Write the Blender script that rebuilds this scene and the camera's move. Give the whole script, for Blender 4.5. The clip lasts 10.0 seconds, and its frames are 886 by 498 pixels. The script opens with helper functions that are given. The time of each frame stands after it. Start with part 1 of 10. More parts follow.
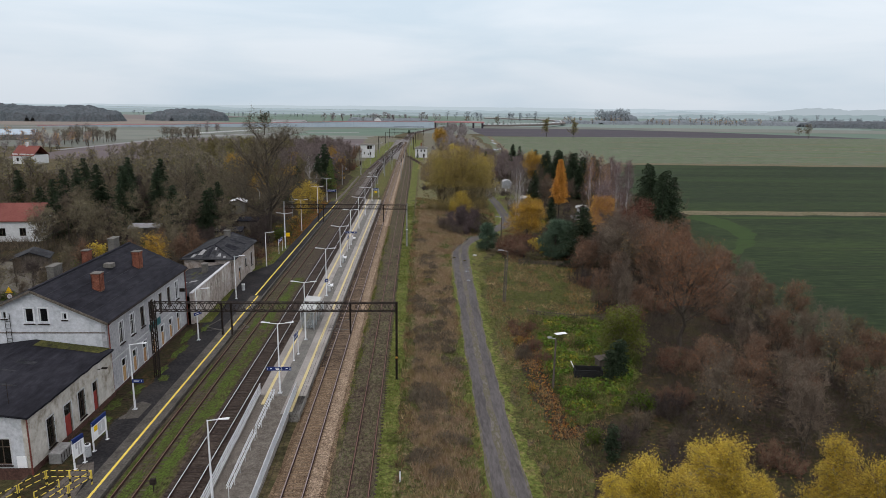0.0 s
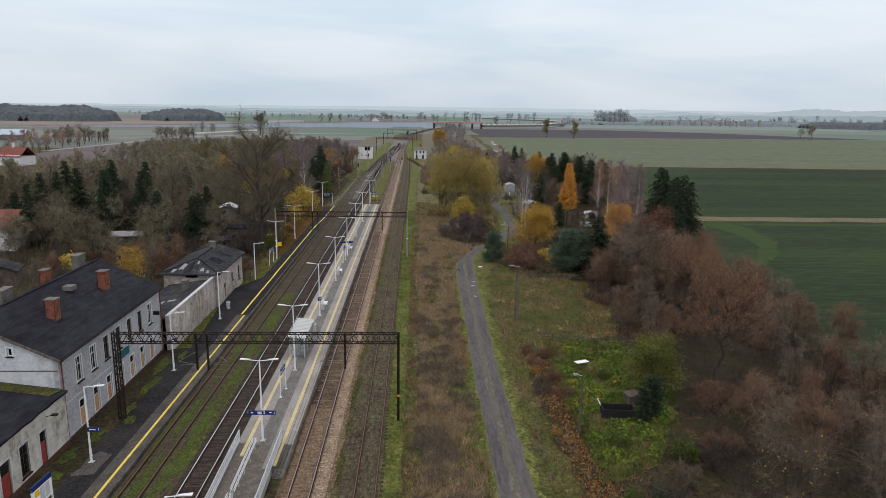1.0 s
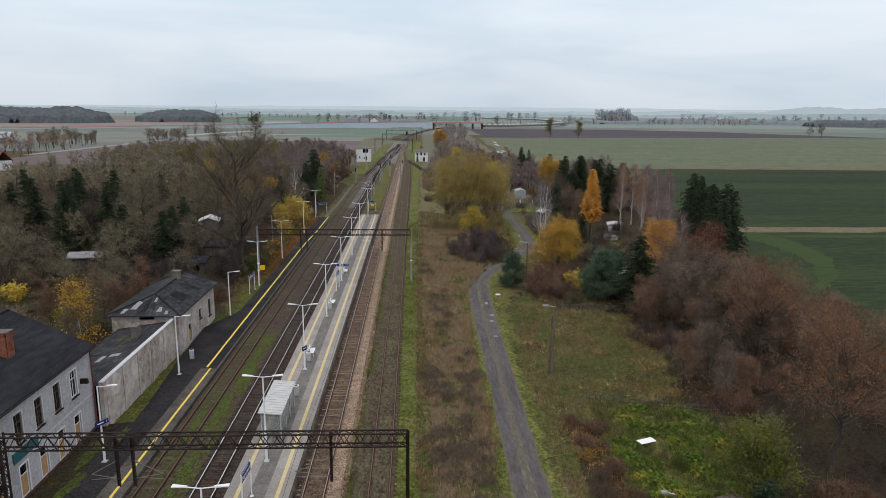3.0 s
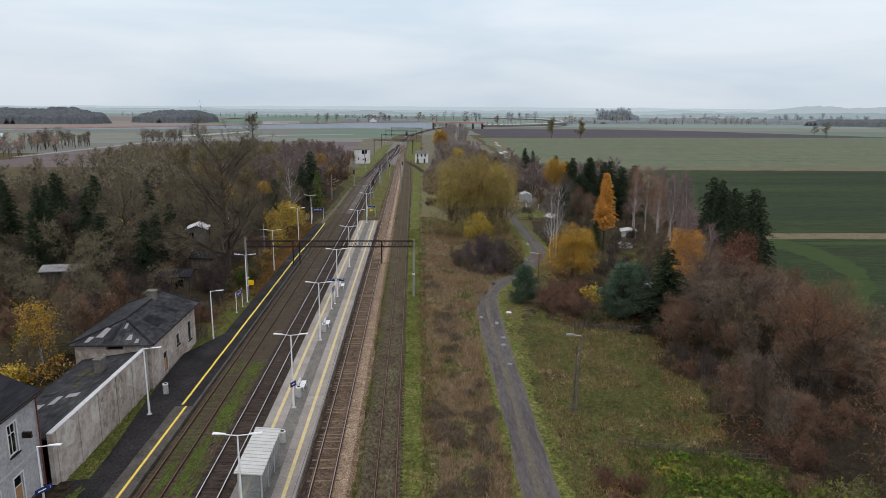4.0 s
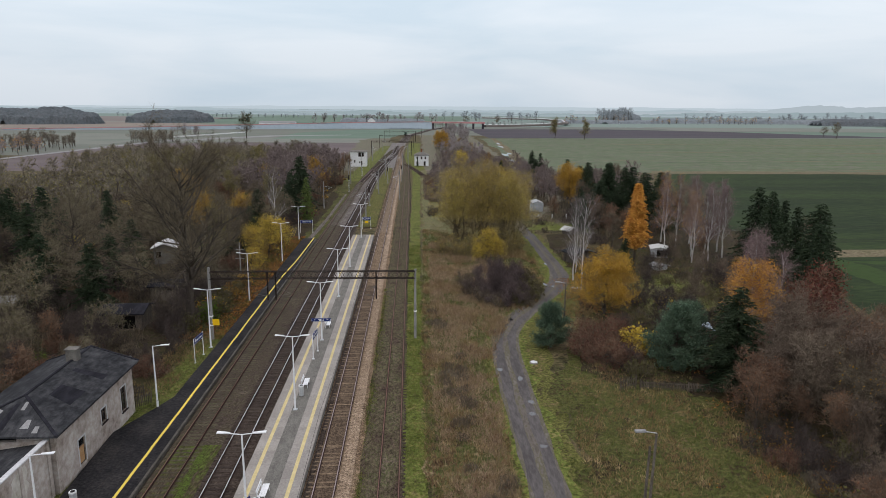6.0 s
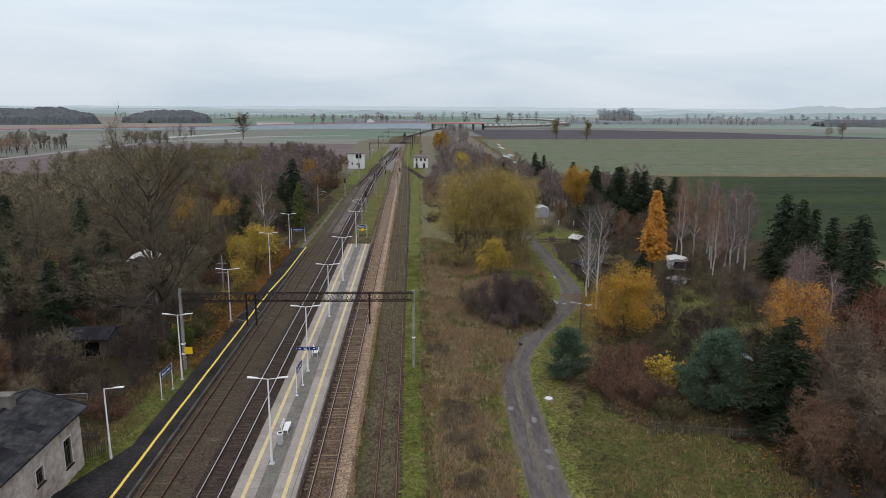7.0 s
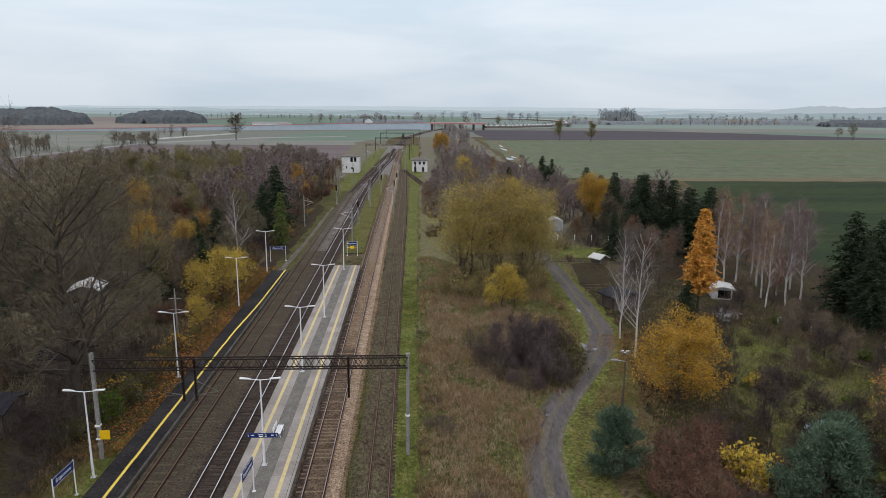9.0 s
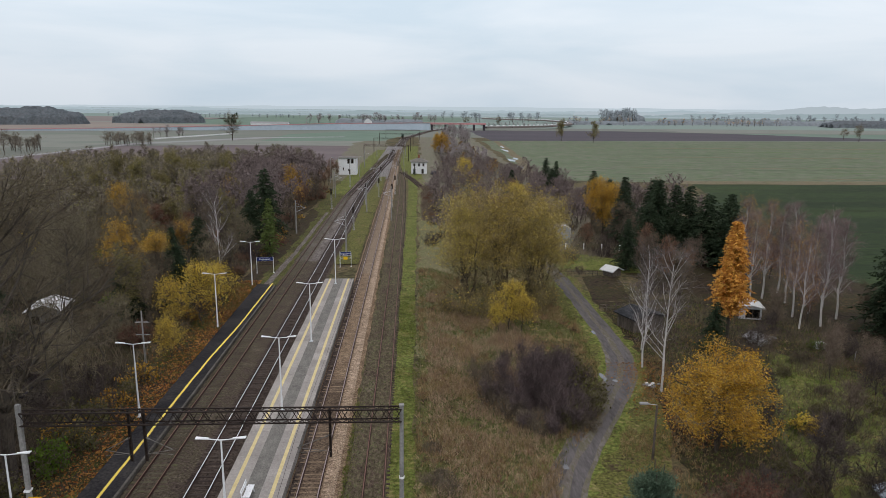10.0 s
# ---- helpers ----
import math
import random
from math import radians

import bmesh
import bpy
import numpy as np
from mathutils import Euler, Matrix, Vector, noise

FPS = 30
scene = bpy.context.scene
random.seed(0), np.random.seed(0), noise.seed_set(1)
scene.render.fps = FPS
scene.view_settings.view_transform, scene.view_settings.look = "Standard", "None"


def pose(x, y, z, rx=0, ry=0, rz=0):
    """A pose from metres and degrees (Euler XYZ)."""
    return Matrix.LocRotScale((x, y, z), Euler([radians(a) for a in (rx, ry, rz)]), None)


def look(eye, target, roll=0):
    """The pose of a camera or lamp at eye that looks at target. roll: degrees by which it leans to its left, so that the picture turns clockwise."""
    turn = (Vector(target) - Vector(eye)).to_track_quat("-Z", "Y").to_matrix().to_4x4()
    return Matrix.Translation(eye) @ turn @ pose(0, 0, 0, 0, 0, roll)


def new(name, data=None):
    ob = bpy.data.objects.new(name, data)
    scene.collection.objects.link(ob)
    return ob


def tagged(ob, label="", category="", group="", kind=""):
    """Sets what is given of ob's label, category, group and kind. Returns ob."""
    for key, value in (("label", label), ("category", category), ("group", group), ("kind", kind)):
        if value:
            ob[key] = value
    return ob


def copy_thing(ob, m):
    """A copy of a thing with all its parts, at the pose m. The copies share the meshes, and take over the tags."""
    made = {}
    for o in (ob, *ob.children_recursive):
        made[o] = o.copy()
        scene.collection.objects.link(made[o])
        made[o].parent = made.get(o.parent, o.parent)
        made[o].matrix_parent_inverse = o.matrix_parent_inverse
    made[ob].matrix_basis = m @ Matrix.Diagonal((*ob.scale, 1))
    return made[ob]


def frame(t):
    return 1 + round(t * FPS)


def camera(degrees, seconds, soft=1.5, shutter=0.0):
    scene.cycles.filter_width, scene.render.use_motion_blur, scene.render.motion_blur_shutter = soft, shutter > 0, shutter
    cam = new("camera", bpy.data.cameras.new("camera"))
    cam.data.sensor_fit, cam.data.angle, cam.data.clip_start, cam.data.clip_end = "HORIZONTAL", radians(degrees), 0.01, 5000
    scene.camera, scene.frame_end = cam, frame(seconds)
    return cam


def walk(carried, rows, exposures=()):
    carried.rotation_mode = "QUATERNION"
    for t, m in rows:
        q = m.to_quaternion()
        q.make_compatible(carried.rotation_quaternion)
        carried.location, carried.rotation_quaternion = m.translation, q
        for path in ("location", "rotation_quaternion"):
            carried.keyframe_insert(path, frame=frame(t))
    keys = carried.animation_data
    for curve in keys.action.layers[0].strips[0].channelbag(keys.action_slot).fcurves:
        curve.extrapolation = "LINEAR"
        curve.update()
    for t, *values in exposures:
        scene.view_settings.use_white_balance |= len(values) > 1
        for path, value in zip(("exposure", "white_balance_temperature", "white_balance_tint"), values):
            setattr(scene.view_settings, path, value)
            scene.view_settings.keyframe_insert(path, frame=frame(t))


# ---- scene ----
cam = camera(67.3, 10.0, soft=0.5)
PATH = [
    (0, (-0.092, -3.545, 27.694), (-0.013, -1.591, 27.275), 0.8),
    (0.5, (-0.427, 1.036, 27.693), (-0.344, 2.99, 27.275), 0.9),
    (1, (-0.747, 5.619, 27.688), (-0.661, 7.573, 27.27), 0.9),
    (1.5, (-1.031, 10.188, 27.678), (-0.945, 12.141, 27.26), 0.9),
    (2, (-1.287, 14.738, 27.67), (-1.202, 16.692, 27.253), 0.8),
    (2.5, (-1.519, 19.221, 27.652), (-1.432, 21.174, 27.234), 0.7),
    (4, (-2.189, 32.69, 27.636), (-2.099, 34.643, 27.217), 0.5),
    (4.5, (-2.366, 37.224, 27.642), (-2.274, 39.178, 27.223), 0.5),
    (5, (-2.48, 41.773, 27.645), (-2.387, 43.727, 27.227), 0.6),
    (5.5, (-2.515, 46.328, 27.641), (-2.423, 48.281, 27.221), 0.5),
    (7, (-2.329, 60.129, 27.643), (-2.234, 62.082, 27.224), 0.5),
    (7.5, (-2.244, 64.725, 27.641), (-2.148, 66.679, 27.223), 0.5),
    (8, (-2.149, 69.302, 27.632), (-2.055, 71.256, 27.214), 0.3),
    (8.5, (-2.015, 73.882, 27.632), (-1.919, 75.835, 27.213), 0.4),
    (9, (-1.85, 78.465, 27.639), (-1.753, 80.418, 27.22), 0.5),
    (9.5, (-1.684, 83.027, 27.642), (-1.587, 84.98, 27.222), 0.5),
    (10, (-1.528, 87.571, 27.641), (-1.43, 89.524, 27.222), 0.6),
]
walk(cam, [(t, look(eye, target, roll)) for t, eye, target, roll in PATH])

# ---- world, sun, exposure ----
world = bpy.data.worlds.new("overcast_sky")
scene.world = world
world.use_nodes = True
wt = world.node_tree
wt.nodes.clear()


def wnode(kind, **settings):
    n = wt.nodes.new(kind)
    for key, value in settings.items():
        n.inputs[key].default_value = value
    return n


w_coord = wt.nodes.new("ShaderNodeTexCoord")
w_sky = wt.nodes.new("ShaderNodeTexSky")
w_sky.sky_type, w_sky.sun_disc = "NISHITA", False
w_sky.sun_elevation, w_sky.sun_rotation = radians(28), radians(200)
w_sky.air_density, w_sky.dust_density = 1.5, 3.0
w_map = wnode("ShaderNodeMapping", Scale=(1.6, 1.6, 9.0), Location=(0.3, 0.1, 0.2))
w_noise = wnode("ShaderNodeTexNoise", Scale=1.7, Detail=5.0, Roughness=0.5, Distortion=0.3)
w_ramp = wt.nodes.new("ShaderNodeValToRGB")
w_ramp.color_ramp.elements[0].position, w_ramp.color_ramp.elements[0].color = 0.34, (0.68, 0.80, 0.915, 1)
w_ramp.color_ramp.elements[1].position, w_ramp.color_ramp.elements[1].color = 0.62, (0.84, 0.915, 1.0, 1)
w_sep = wt.nodes.new("ShaderNodeSeparateXYZ")
w_up = wt.nodes.new("ShaderNodeMapRange")
w_up.inputs["From Min"].default_value, w_up.inputs["From Max"].default_value = 0.12, 1.0
w_up.inputs["To Min"].default_value, w_up.inputs["To Max"].default_value = 1.0, 1.5
w_low = wt.nodes.new("ShaderNodeMapRange")
w_low.inputs["From Min"].default_value, w_low.inputs["From Max"].default_value = 0.0, 0.12
w_low.inputs["To Min"].default_value, w_low.inputs["To Max"].default_value = 0.85, 1.0
w_high = wt.nodes.new("ShaderNodeMapRange")
w_high.inputs["From Min"].default_value, w_high.inputs["From Max"].default_value = 0.16, 0.6
w_tone = wt.nodes.new("ShaderNodeMix")
w_tone.data_type = "RGBA"
w_tone.inputs["B"].default_value = (0.945, 0.925, 0.995, 1)
w_mul = wt.nodes.new("ShaderNodeMath")
w_mul.operation = "MULTIPLY"
w_cloud = wt.nodes.new("ShaderNodeBackground")
w_blue = wnode("ShaderNodeBackground", Strength=0.06)
w_mix = wnode("ShaderNodeMixShader", Fac=0.93)
w_out = wt.nodes.new("ShaderNodeOutputWorld")
for a, b in (
    (w_coord.outputs["Generated"], w_map.inputs["Vector"]),
    (w_map.outputs[0], w_noise.inputs["Vector"]),
    (w_noise.outputs["Fac"], w_ramp.inputs["Fac"]),
    (w_coord.outputs["Generated"], w_sep.inputs[0]),
    (w_sep.outputs["Z"], w_up.inputs["Value"]),
    (w_sep.outputs["Z"], w_low.inputs["Value"]),
    (w_up.outputs[0], w_mul.inputs[0]),
    (w_low.outputs[0], w_mul.inputs[1]),
    (w_sep.outputs["Z"], w_high.inputs["Value"]),
    (w_high.outputs[0], w_tone.inputs["Factor"]),
    (w_ramp.outputs["Color"], w_tone.inputs["A"]),
    (w_tone.outputs["Result"], w_cloud.inputs["Color"]),
    (w_mul.outputs[0], w_cloud.inputs["Strength"]),
    (w_sky.outputs["Color"], w_blue.inputs["Color"]),
    (w_blue.outputs[0], w_mix.inputs[1]),
    (w_cloud.outputs[0], w_mix.inputs[2]),
    (w_mix.outputs[0], w_out.inputs["Surface"]),
):
    wt.links.new(a, b)

sun = new("sun", bpy.data.lights.new("sun", "SUN"))
sun.data.energy, sun.data.angle, sun.data.color = 0.6, radians(25), (1.0, 0.975, 0.945)
sun.matrix_world = look((0, 0, 60), (20, 60, -20))
scene.view_settings.exposure = 0.0


# ---- materials ----
def material(name, colors, scale=1.0, fine=8.0, rough=0.8, metal=0.0, bump=0.3, bump_scale=20.0, vary=0.0, island=0.0,
             stretch=(1, 1, 1), space="POSITION", translucent=0.0, grain=0.0, spread=(0.38, 0.62), spec=0.1):
    """A procedural surface: colours blended by noise at two scales, fine relief, and variation from object to object or piece to piece."""
    m = bpy.data.materials.new(name)
    m.use_nodes = True
    t = m.node_tree
    t.nodes.clear()
    link = t.links.new
    out = t.nodes.new("ShaderNodeOutputMaterial")
    bsdf = t.nodes.new("ShaderNodeBsdfPrincipled")
    bsdf.inputs["Roughness"].default_value, bsdf.inputs["Metallic"].default_value = rough, metal
    bsdf.inputs["Specular IOR Level"].default_value = spec
    if space == "OBJECT":
        where = t.nodes.new("ShaderNodeTexCoord").outputs["Object"]
    else:
        where = t.nodes.new("ShaderNodeNewGeometry").outputs["Position"]
    mp = t.nodes.new("ShaderNodeMapping")
    mp.inputs["Scale"].default_value = stretch
    link(where, mp.inputs["Vector"])
    big, small = t.nodes.new("ShaderNodeTexNoise"), t.nodes.new("ShaderNodeTexNoise")
    for n, s, d in ((big, scale, 4.0), (small, scale * fine, 3.0)):
        n.inputs["Scale"].default_value, n.inputs["Detail"].default_value, n.inputs["Roughness"].default_value = s, d, 0.6
        link(mp.outputs[0], n.inputs["Vector"])
    blend = t.nodes.new("ShaderNodeMath")
    blend.operation, blend.inputs[1].default_value = "MULTIPLY_ADD", 0.5
    link(small.outputs["Fac"], blend.inputs[0])
    half = t.nodes.new("ShaderNodeMath")
    half.operation, half.inputs[1].default_value = "MULTIPLY", 0.5
    link(big.outputs["Fac"], half.inputs[0])
    link(half.outputs[0], blend.inputs[2])
    ramp = t.nodes.new("ShaderNodeValToRGB")
    els = ramp.color_ramp.elements
    while len(els) < len(colors):
        els.new(0.5)
    for i, c in enumerate(colors):
        els[i].position = spread[0] + (spread[1] - spread[0]) * i / max(1, len(colors) - 1)
        els[i].color = (*c, 1)
    link(blend.outputs[0], ramp.inputs["Fac"])
    col = ramp.outputs["Color"]
    for amount, source in ((vary, "ShaderNodeObjectInfo"), (island, "ShaderNodeNewGeometry")):
        if amount:
            src = t.nodes.new(source).outputs["Random" if source == "ShaderNodeObjectInfo" else "Random Per Island"]
            rng = t.nodes.new("ShaderNodeMapRange")
            rng.inputs["To Min"].default_value, rng.inputs["To Max"].default_value = 1 - amount, 1 + amount
            link(src, rng.inputs["Value"])
            hsv = t.nodes.new("ShaderNodeHueSaturation")
            link(rng.outputs[0], hsv.inputs["Value"])
            hue = t.nodes.new("ShaderNodeMapRange")
            hue.inputs["To Min"].default_value, hue.inputs["To Max"].default_value = 0.5 - 0.04 * amount, 0.5 + 0.04 * amount
            link(src, hue.inputs["Value"])
            link(hue.outputs[0], hsv.inputs["Hue"])
            link(col, hsv.inputs["Color"])
            col = hsv.outputs["Color"]
    if grain:
        gn = t.nodes.new("ShaderNodeTexNoise")
        gn.inputs["Scale"].default_value, gn.inputs["Detail"].default_value, gn.inputs["Roughness"].default_value = bump_scale * 0.35, 4.0, 0.75
        link(mp.outputs[0], gn.inputs["Vector"])
        gr = t.nodes.new("ShaderNodeMapRange")
        gr.inputs["From Min"].default_value, gr.inputs["From Max"].default_value = 0.32, 0.68
        gr.inputs["To Min"].default_value, gr.inputs["To Max"].default_value = 1 - grain, 1 + grain
        link(gn.outputs["Fac"], gr.inputs["Value"])
        gh_ = t.nodes.new("ShaderNodeHueSaturation")
        link(gr.outputs[0], gh_.inputs["Value"])
        link(col, gh_.inputs["Color"])
        col = gh_.outputs["Color"]
    link(col, bsdf.inputs["Base Color"])
    if bump:
        rel = t.nodes.new("ShaderNodeTexNoise")
        rel.inputs["Scale"].default_value, rel.inputs["Detail"].default_value = bump_scale, 3.0
        link(mp.outputs[0], rel.inputs["Vector"])
        bm_ = t.nodes.new("ShaderNodeBump")
        bm_.inputs["Strength"].default_value, bm_.inputs["Distance"].default_value = bump, 0.05
        link(rel.outputs["Fac"], bm_.inputs["Height"])
        link(bm_.outputs[0], bsdf.inputs["Normal"])
    surface = bsdf.outputs[0]
    if translucent:
        tr = t.nodes.new("ShaderNodeBsdfTranslucent")
        link(col, tr.inputs["Color"])
        mx = t.nodes.new("ShaderNodeMixShader")
        mx.inputs["Fac"].default_value = translucent
        link(surface, mx.inputs[1])
        link(tr.outputs[0], mx.inputs[2])
        surface = mx.outputs[0]
    link(surface, out.inputs["Surface"])
    return m


def matt(m):
    m.node_tree.nodes["Principled BSDF"].inputs["Specular IOR Level"].default_value = 0.03
    return m


def leaf_material(name, colors, island=0.35):
    return material(name, colors, scale=0.5, fine=6, rough=0.7, bump=0, island=island, vary=0.12, translucent=0.35)


def twig_material(name, colors):
    return material(name, colors, scale=0.4, fine=5, rough=0.9, bump=0, island=0.16, vary=0.14, spec=0.1)


MAT_GROUND = matt(material("rough_grass_ground", [(0.030, 0.026, 0.016), (0.060, 0.056, 0.027), (0.105, 0.084, 0.046), (0.054, 0.042, 0.028)], scale=0.09, fine=9, grain=0.5, bump=0.8, bump_scale=6))
MAT_LITTER = matt(material("leaf_litter", [(0.018, 0.014, 0.010), (0.044, 0.032, 0.022), (0.032, 0.032, 0.015), (0.074, 0.046, 0.025)], scale=0.12, fine=10, grain=0.55, bump=0.9, bump_scale=8))
MAT_GRASS = matt(material("green_grass", [(0.056, 0.044, 0.025), (0.070, 0.070, 0.023), (0.100, 0.102, 0.030), (0.082, 0.080, 0.028), (0.145, 0.112, 0.055)], scale=0.3, fine=9, grain=0.65, bump=0.8, bump_scale=10))
MAT_PLOT = matt(material("rough_plot_grass", [(0.036, 0.028, 0.016), (0.064, 0.056, 0.023), (0.050, 0.062, 0.019), (0.084, 0.076, 0.028), (0.058, 0.066, 0.020), (0.112, 0.086, 0.044)], scale=0.22, fine=9, grain=0.65, bump=0.8, bump_scale=10, spread=(0.40, 0.60)))
MAT_LAWN = matt(material("garden_green", [(0.060, 0.056, 0.024), (0.082, 0.088, 0.025), (0.088, 0.112, 0.027), (0.120, 0.116, 0.036), (0.150, 0.132, 0.056)], scale=0.4, fine=6, grain=0.65, bump=0.8, bump_scale=8))
MAT_WEEDS = matt(material("dry_weed_ground", [(0.046, 0.034, 0.022), (0.096, 0.072, 0.040), (0.074, 0.084, 0.028), (0.110, 0.098, 0.044), (0.19, 0.145, 0.085)], scale=0.16, fine=10, spread=(0.40, 0.60), grain=0.65, bump=0.9, bump_scale=9))
MAT_FIELD = matt(material("winter_crop", [(0.019, 0.029, 0.015), (0.026, 0.039, 0.018), (0.035, 0.052, 0.020)], scale=0.02, fine=30, stretch=(0.35, 2.2, 1), grain=0.2, bump=0.6, bump_scale=3, spread=(0.42, 0.58)))
MAT_FIELD_EDGE = matt(material("field_headland_green", [(0.028, 0.048, 0.017), (0.038, 0.062, 0.020), (0.030, 0.044, 0.018)], scale=0.05, fine=12, stretch=(0.5, 2, 1), bump=0.5, bump_scale=4))
MAT_MEADOW_GREEN = matt(material("greener_meadow_strip", [(0.072, 0.112, 0.046), (0.095, 0.128, 0.058)], scale=0.05, fine=8, stretch=(0.3, 1.6, 1), grain=0.3, bump=0.4, bump_scale=2))
# Stubble meadow, its blue and brightness raised to put haze in the colour.
MAT_MEADOW = matt(material("pale_stubble_meadow", [(0.067, 0.100, 0.054), (0.114, 0.118, 0.085), (0.078, 0.120, 0.057), (0.145, 0.129, 0.109), (0.069, 0.114, 0.052), (0.122, 0.122, 0.090)], scale=0.045, fine=6, stretch=(0.18, 1.4, 1), grain=0.4, bump=0.5, bump_scale=2, spread=(0.40, 0.60)))
MAT_PLOUGH = matt(material("ploughed_soil", [(0.053, 0.048, 0.056), (0.074, 0.067, 0.075)], scale=0.01, fine=20, stretch=(0.3, 2, 1), bump=0.5, bump_scale=2))
# Field and plain colours down to MAT_BEYOND paled and blued to carry haze.
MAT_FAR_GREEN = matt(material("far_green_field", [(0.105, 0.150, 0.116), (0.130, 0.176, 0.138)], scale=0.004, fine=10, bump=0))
MAT_FAR_HAZED = matt(material("far_pale_field", [(0.235, 0.290, 0.300), (0.265, 0.320, 0.328), (0.245, 0.312, 0.306)], scale=0.002, fine=6, stretch=(0.3, 2, 1), bump=0))
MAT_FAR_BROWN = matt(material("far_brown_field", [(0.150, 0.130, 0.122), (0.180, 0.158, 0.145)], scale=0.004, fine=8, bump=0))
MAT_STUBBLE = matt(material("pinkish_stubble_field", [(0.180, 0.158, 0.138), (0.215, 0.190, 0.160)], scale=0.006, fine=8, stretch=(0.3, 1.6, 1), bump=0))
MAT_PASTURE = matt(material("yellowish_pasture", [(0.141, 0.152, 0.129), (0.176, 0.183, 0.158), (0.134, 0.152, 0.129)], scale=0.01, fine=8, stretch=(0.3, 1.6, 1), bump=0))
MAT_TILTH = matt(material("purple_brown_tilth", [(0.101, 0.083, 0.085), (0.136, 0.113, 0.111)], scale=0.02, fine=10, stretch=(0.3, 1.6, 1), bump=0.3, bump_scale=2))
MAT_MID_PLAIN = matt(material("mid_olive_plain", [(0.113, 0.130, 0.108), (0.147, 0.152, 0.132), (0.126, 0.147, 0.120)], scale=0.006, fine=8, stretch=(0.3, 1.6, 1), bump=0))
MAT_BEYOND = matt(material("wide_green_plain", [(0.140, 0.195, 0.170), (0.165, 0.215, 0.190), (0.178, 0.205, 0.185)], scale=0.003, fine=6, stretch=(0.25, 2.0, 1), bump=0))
MAT_COUNTRY_ROAD = matt(material("pale_country_road", [(0.20, 0.20, 0.20), (0.25, 0.25, 0.25)], scale=0.05, bump=0))
MAT_BALLAST_GREY = matt(material("grey_yard_ballast", [(0.100, 0.092, 0.087), (0.150, 0.140, 0.133), (0.20, 0.19, 0.182)], scale=0.5, fine=7, grain=0.4, bump=0.8, bump_scale=10))
MAT_YARD = matt(material("brown_grey_yard_gravel", [(0.068, 0.058, 0.051), (0.110, 0.096, 0.086), (0.156, 0.140, 0.128)], scale=0.4, fine=8, stretch=(1, 0.4, 1), grain=0.4, bump=0.8, bump_scale=10))
MAT_DRY_MEADOW = matt(material("pale_olive_dry_grass", [(0.092, 0.086, 0.044), (0.140, 0.122, 0.068), (0.094, 0.104, 0.044), (0.17, 0.142, 0.086)], scale=0.2, fine=9, grain=0.5, bump=0.8, bump_scale=8))
MAT_DRY = matt(material("dry_grass_verge", [(0.095, 0.076, 0.046), (0.15, 0.126, 0.080), (0.092, 0.090, 0.046)], scale=0.1, fine=9, grain=0.4, bump=0.8, bump_scale=6))
# Dry scrub, lightened so its colour holds the haze along the line.
MAT_SCRUB_FAR = matt(material("dry_scrubland", [(0.097, 0.086, 0.064), (0.140, 0.123, 0.095), (0.106, 0.110, 0.071), (0.167, 0.143, 0.114)], scale=0.05, fine=8, grain=0.3, bump=0.4, bump_scale=3))
MAT_ROAD = material("worn_asphalt_lane", [(0.086, 0.074, 0.062), (0.115, 0.102, 0.089), (0.088, 0.082, 0.052), (0.135, 0.121, 0.107)], scale=0.35, fine=8, stretch=(1, 0.3, 1), rough=0.85, grain=0.14, bump=0.3, bump_scale=20)
MAT_ROAD_WORN = material("wheel_worn_asphalt", [(0.060, 0.054, 0.053), (0.080, 0.073, 0.071), (0.102, 0.094, 0.091)], scale=0.5, fine=8, stretch=(1, 0.2, 1), rough=0.8, grain=0.12, bump=0.25, bump_scale=20)
MAT_RAIL_SEMI = material("partly_polished_rail_head", [(0.24, 0.195, 0.185), (0.36, 0.30, 0.29)], scale=2, rough=0.45, metal=0.5, bump=0)
MAT_WATER = material("puddle_water", [(0.03, 0.03, 0.03), (0.04, 0.04, 0.04)], rough=0.03, bump=0, spec=1.0)
MAT_ASPHALT = matt(material("dark_platform_asphalt", [(0.014, 0.014, 0.015), (0.026, 0.025, 0.026), (0.042, 0.039, 0.037)], scale=0.25, fine=18, rough=0.75, grain=0.3, bump=0.3, bump_scale=18))
MAT_BALLAST_DARK = matt(material("dark_oily_ballast", [(0.024, 0.018, 0.015), (0.048, 0.037, 0.030), (0.080, 0.063, 0.051)], scale=0.9, fine=9, grain=0.7, bump=1.0, bump_scale=16))
MAT_BALLAST_GREEN = matt(material("mossy_ballast", [(0.040, 0.030, 0.023), (0.072, 0.056, 0.040), (0.058, 0.050, 0.026), (0.056, 0.066, 0.020), (0.070, 0.092, 0.020)], scale=0.35, fine=9, stretch=(1, 0.35, 1), grain=0.7, bump=1.0, bump_scale=16, spread=(0.35, 0.62)))
MAT_BALLAST_TAN = matt(material("tan_new_ballast", [(0.085, 0.058, 0.037), (0.165, 0.116, 0.074), (0.24, 0.175, 0.115)], scale=1.1, fine=8, grain=0.7, bump=1.0, bump_scale=16))
MAT_BALLAST_FAR = matt(material("weathered_tan_ballast", [(0.150, 0.113, 0.080), (0.208, 0.162, 0.120), (0.27, 0.218, 0.167)], scale=0.8, fine=8, grain=0.4, bump=0.8, bump_scale=12))
MAT_BALLAST_BROWN = matt(material("brown_stained_ballast", [(0.052, 0.037, 0.026), (0.094, 0.068, 0.047), (0.140, 0.104, 0.072)], scale=1.1, fine=8, grain=0.7, bump=1.0, bump_scale=16))
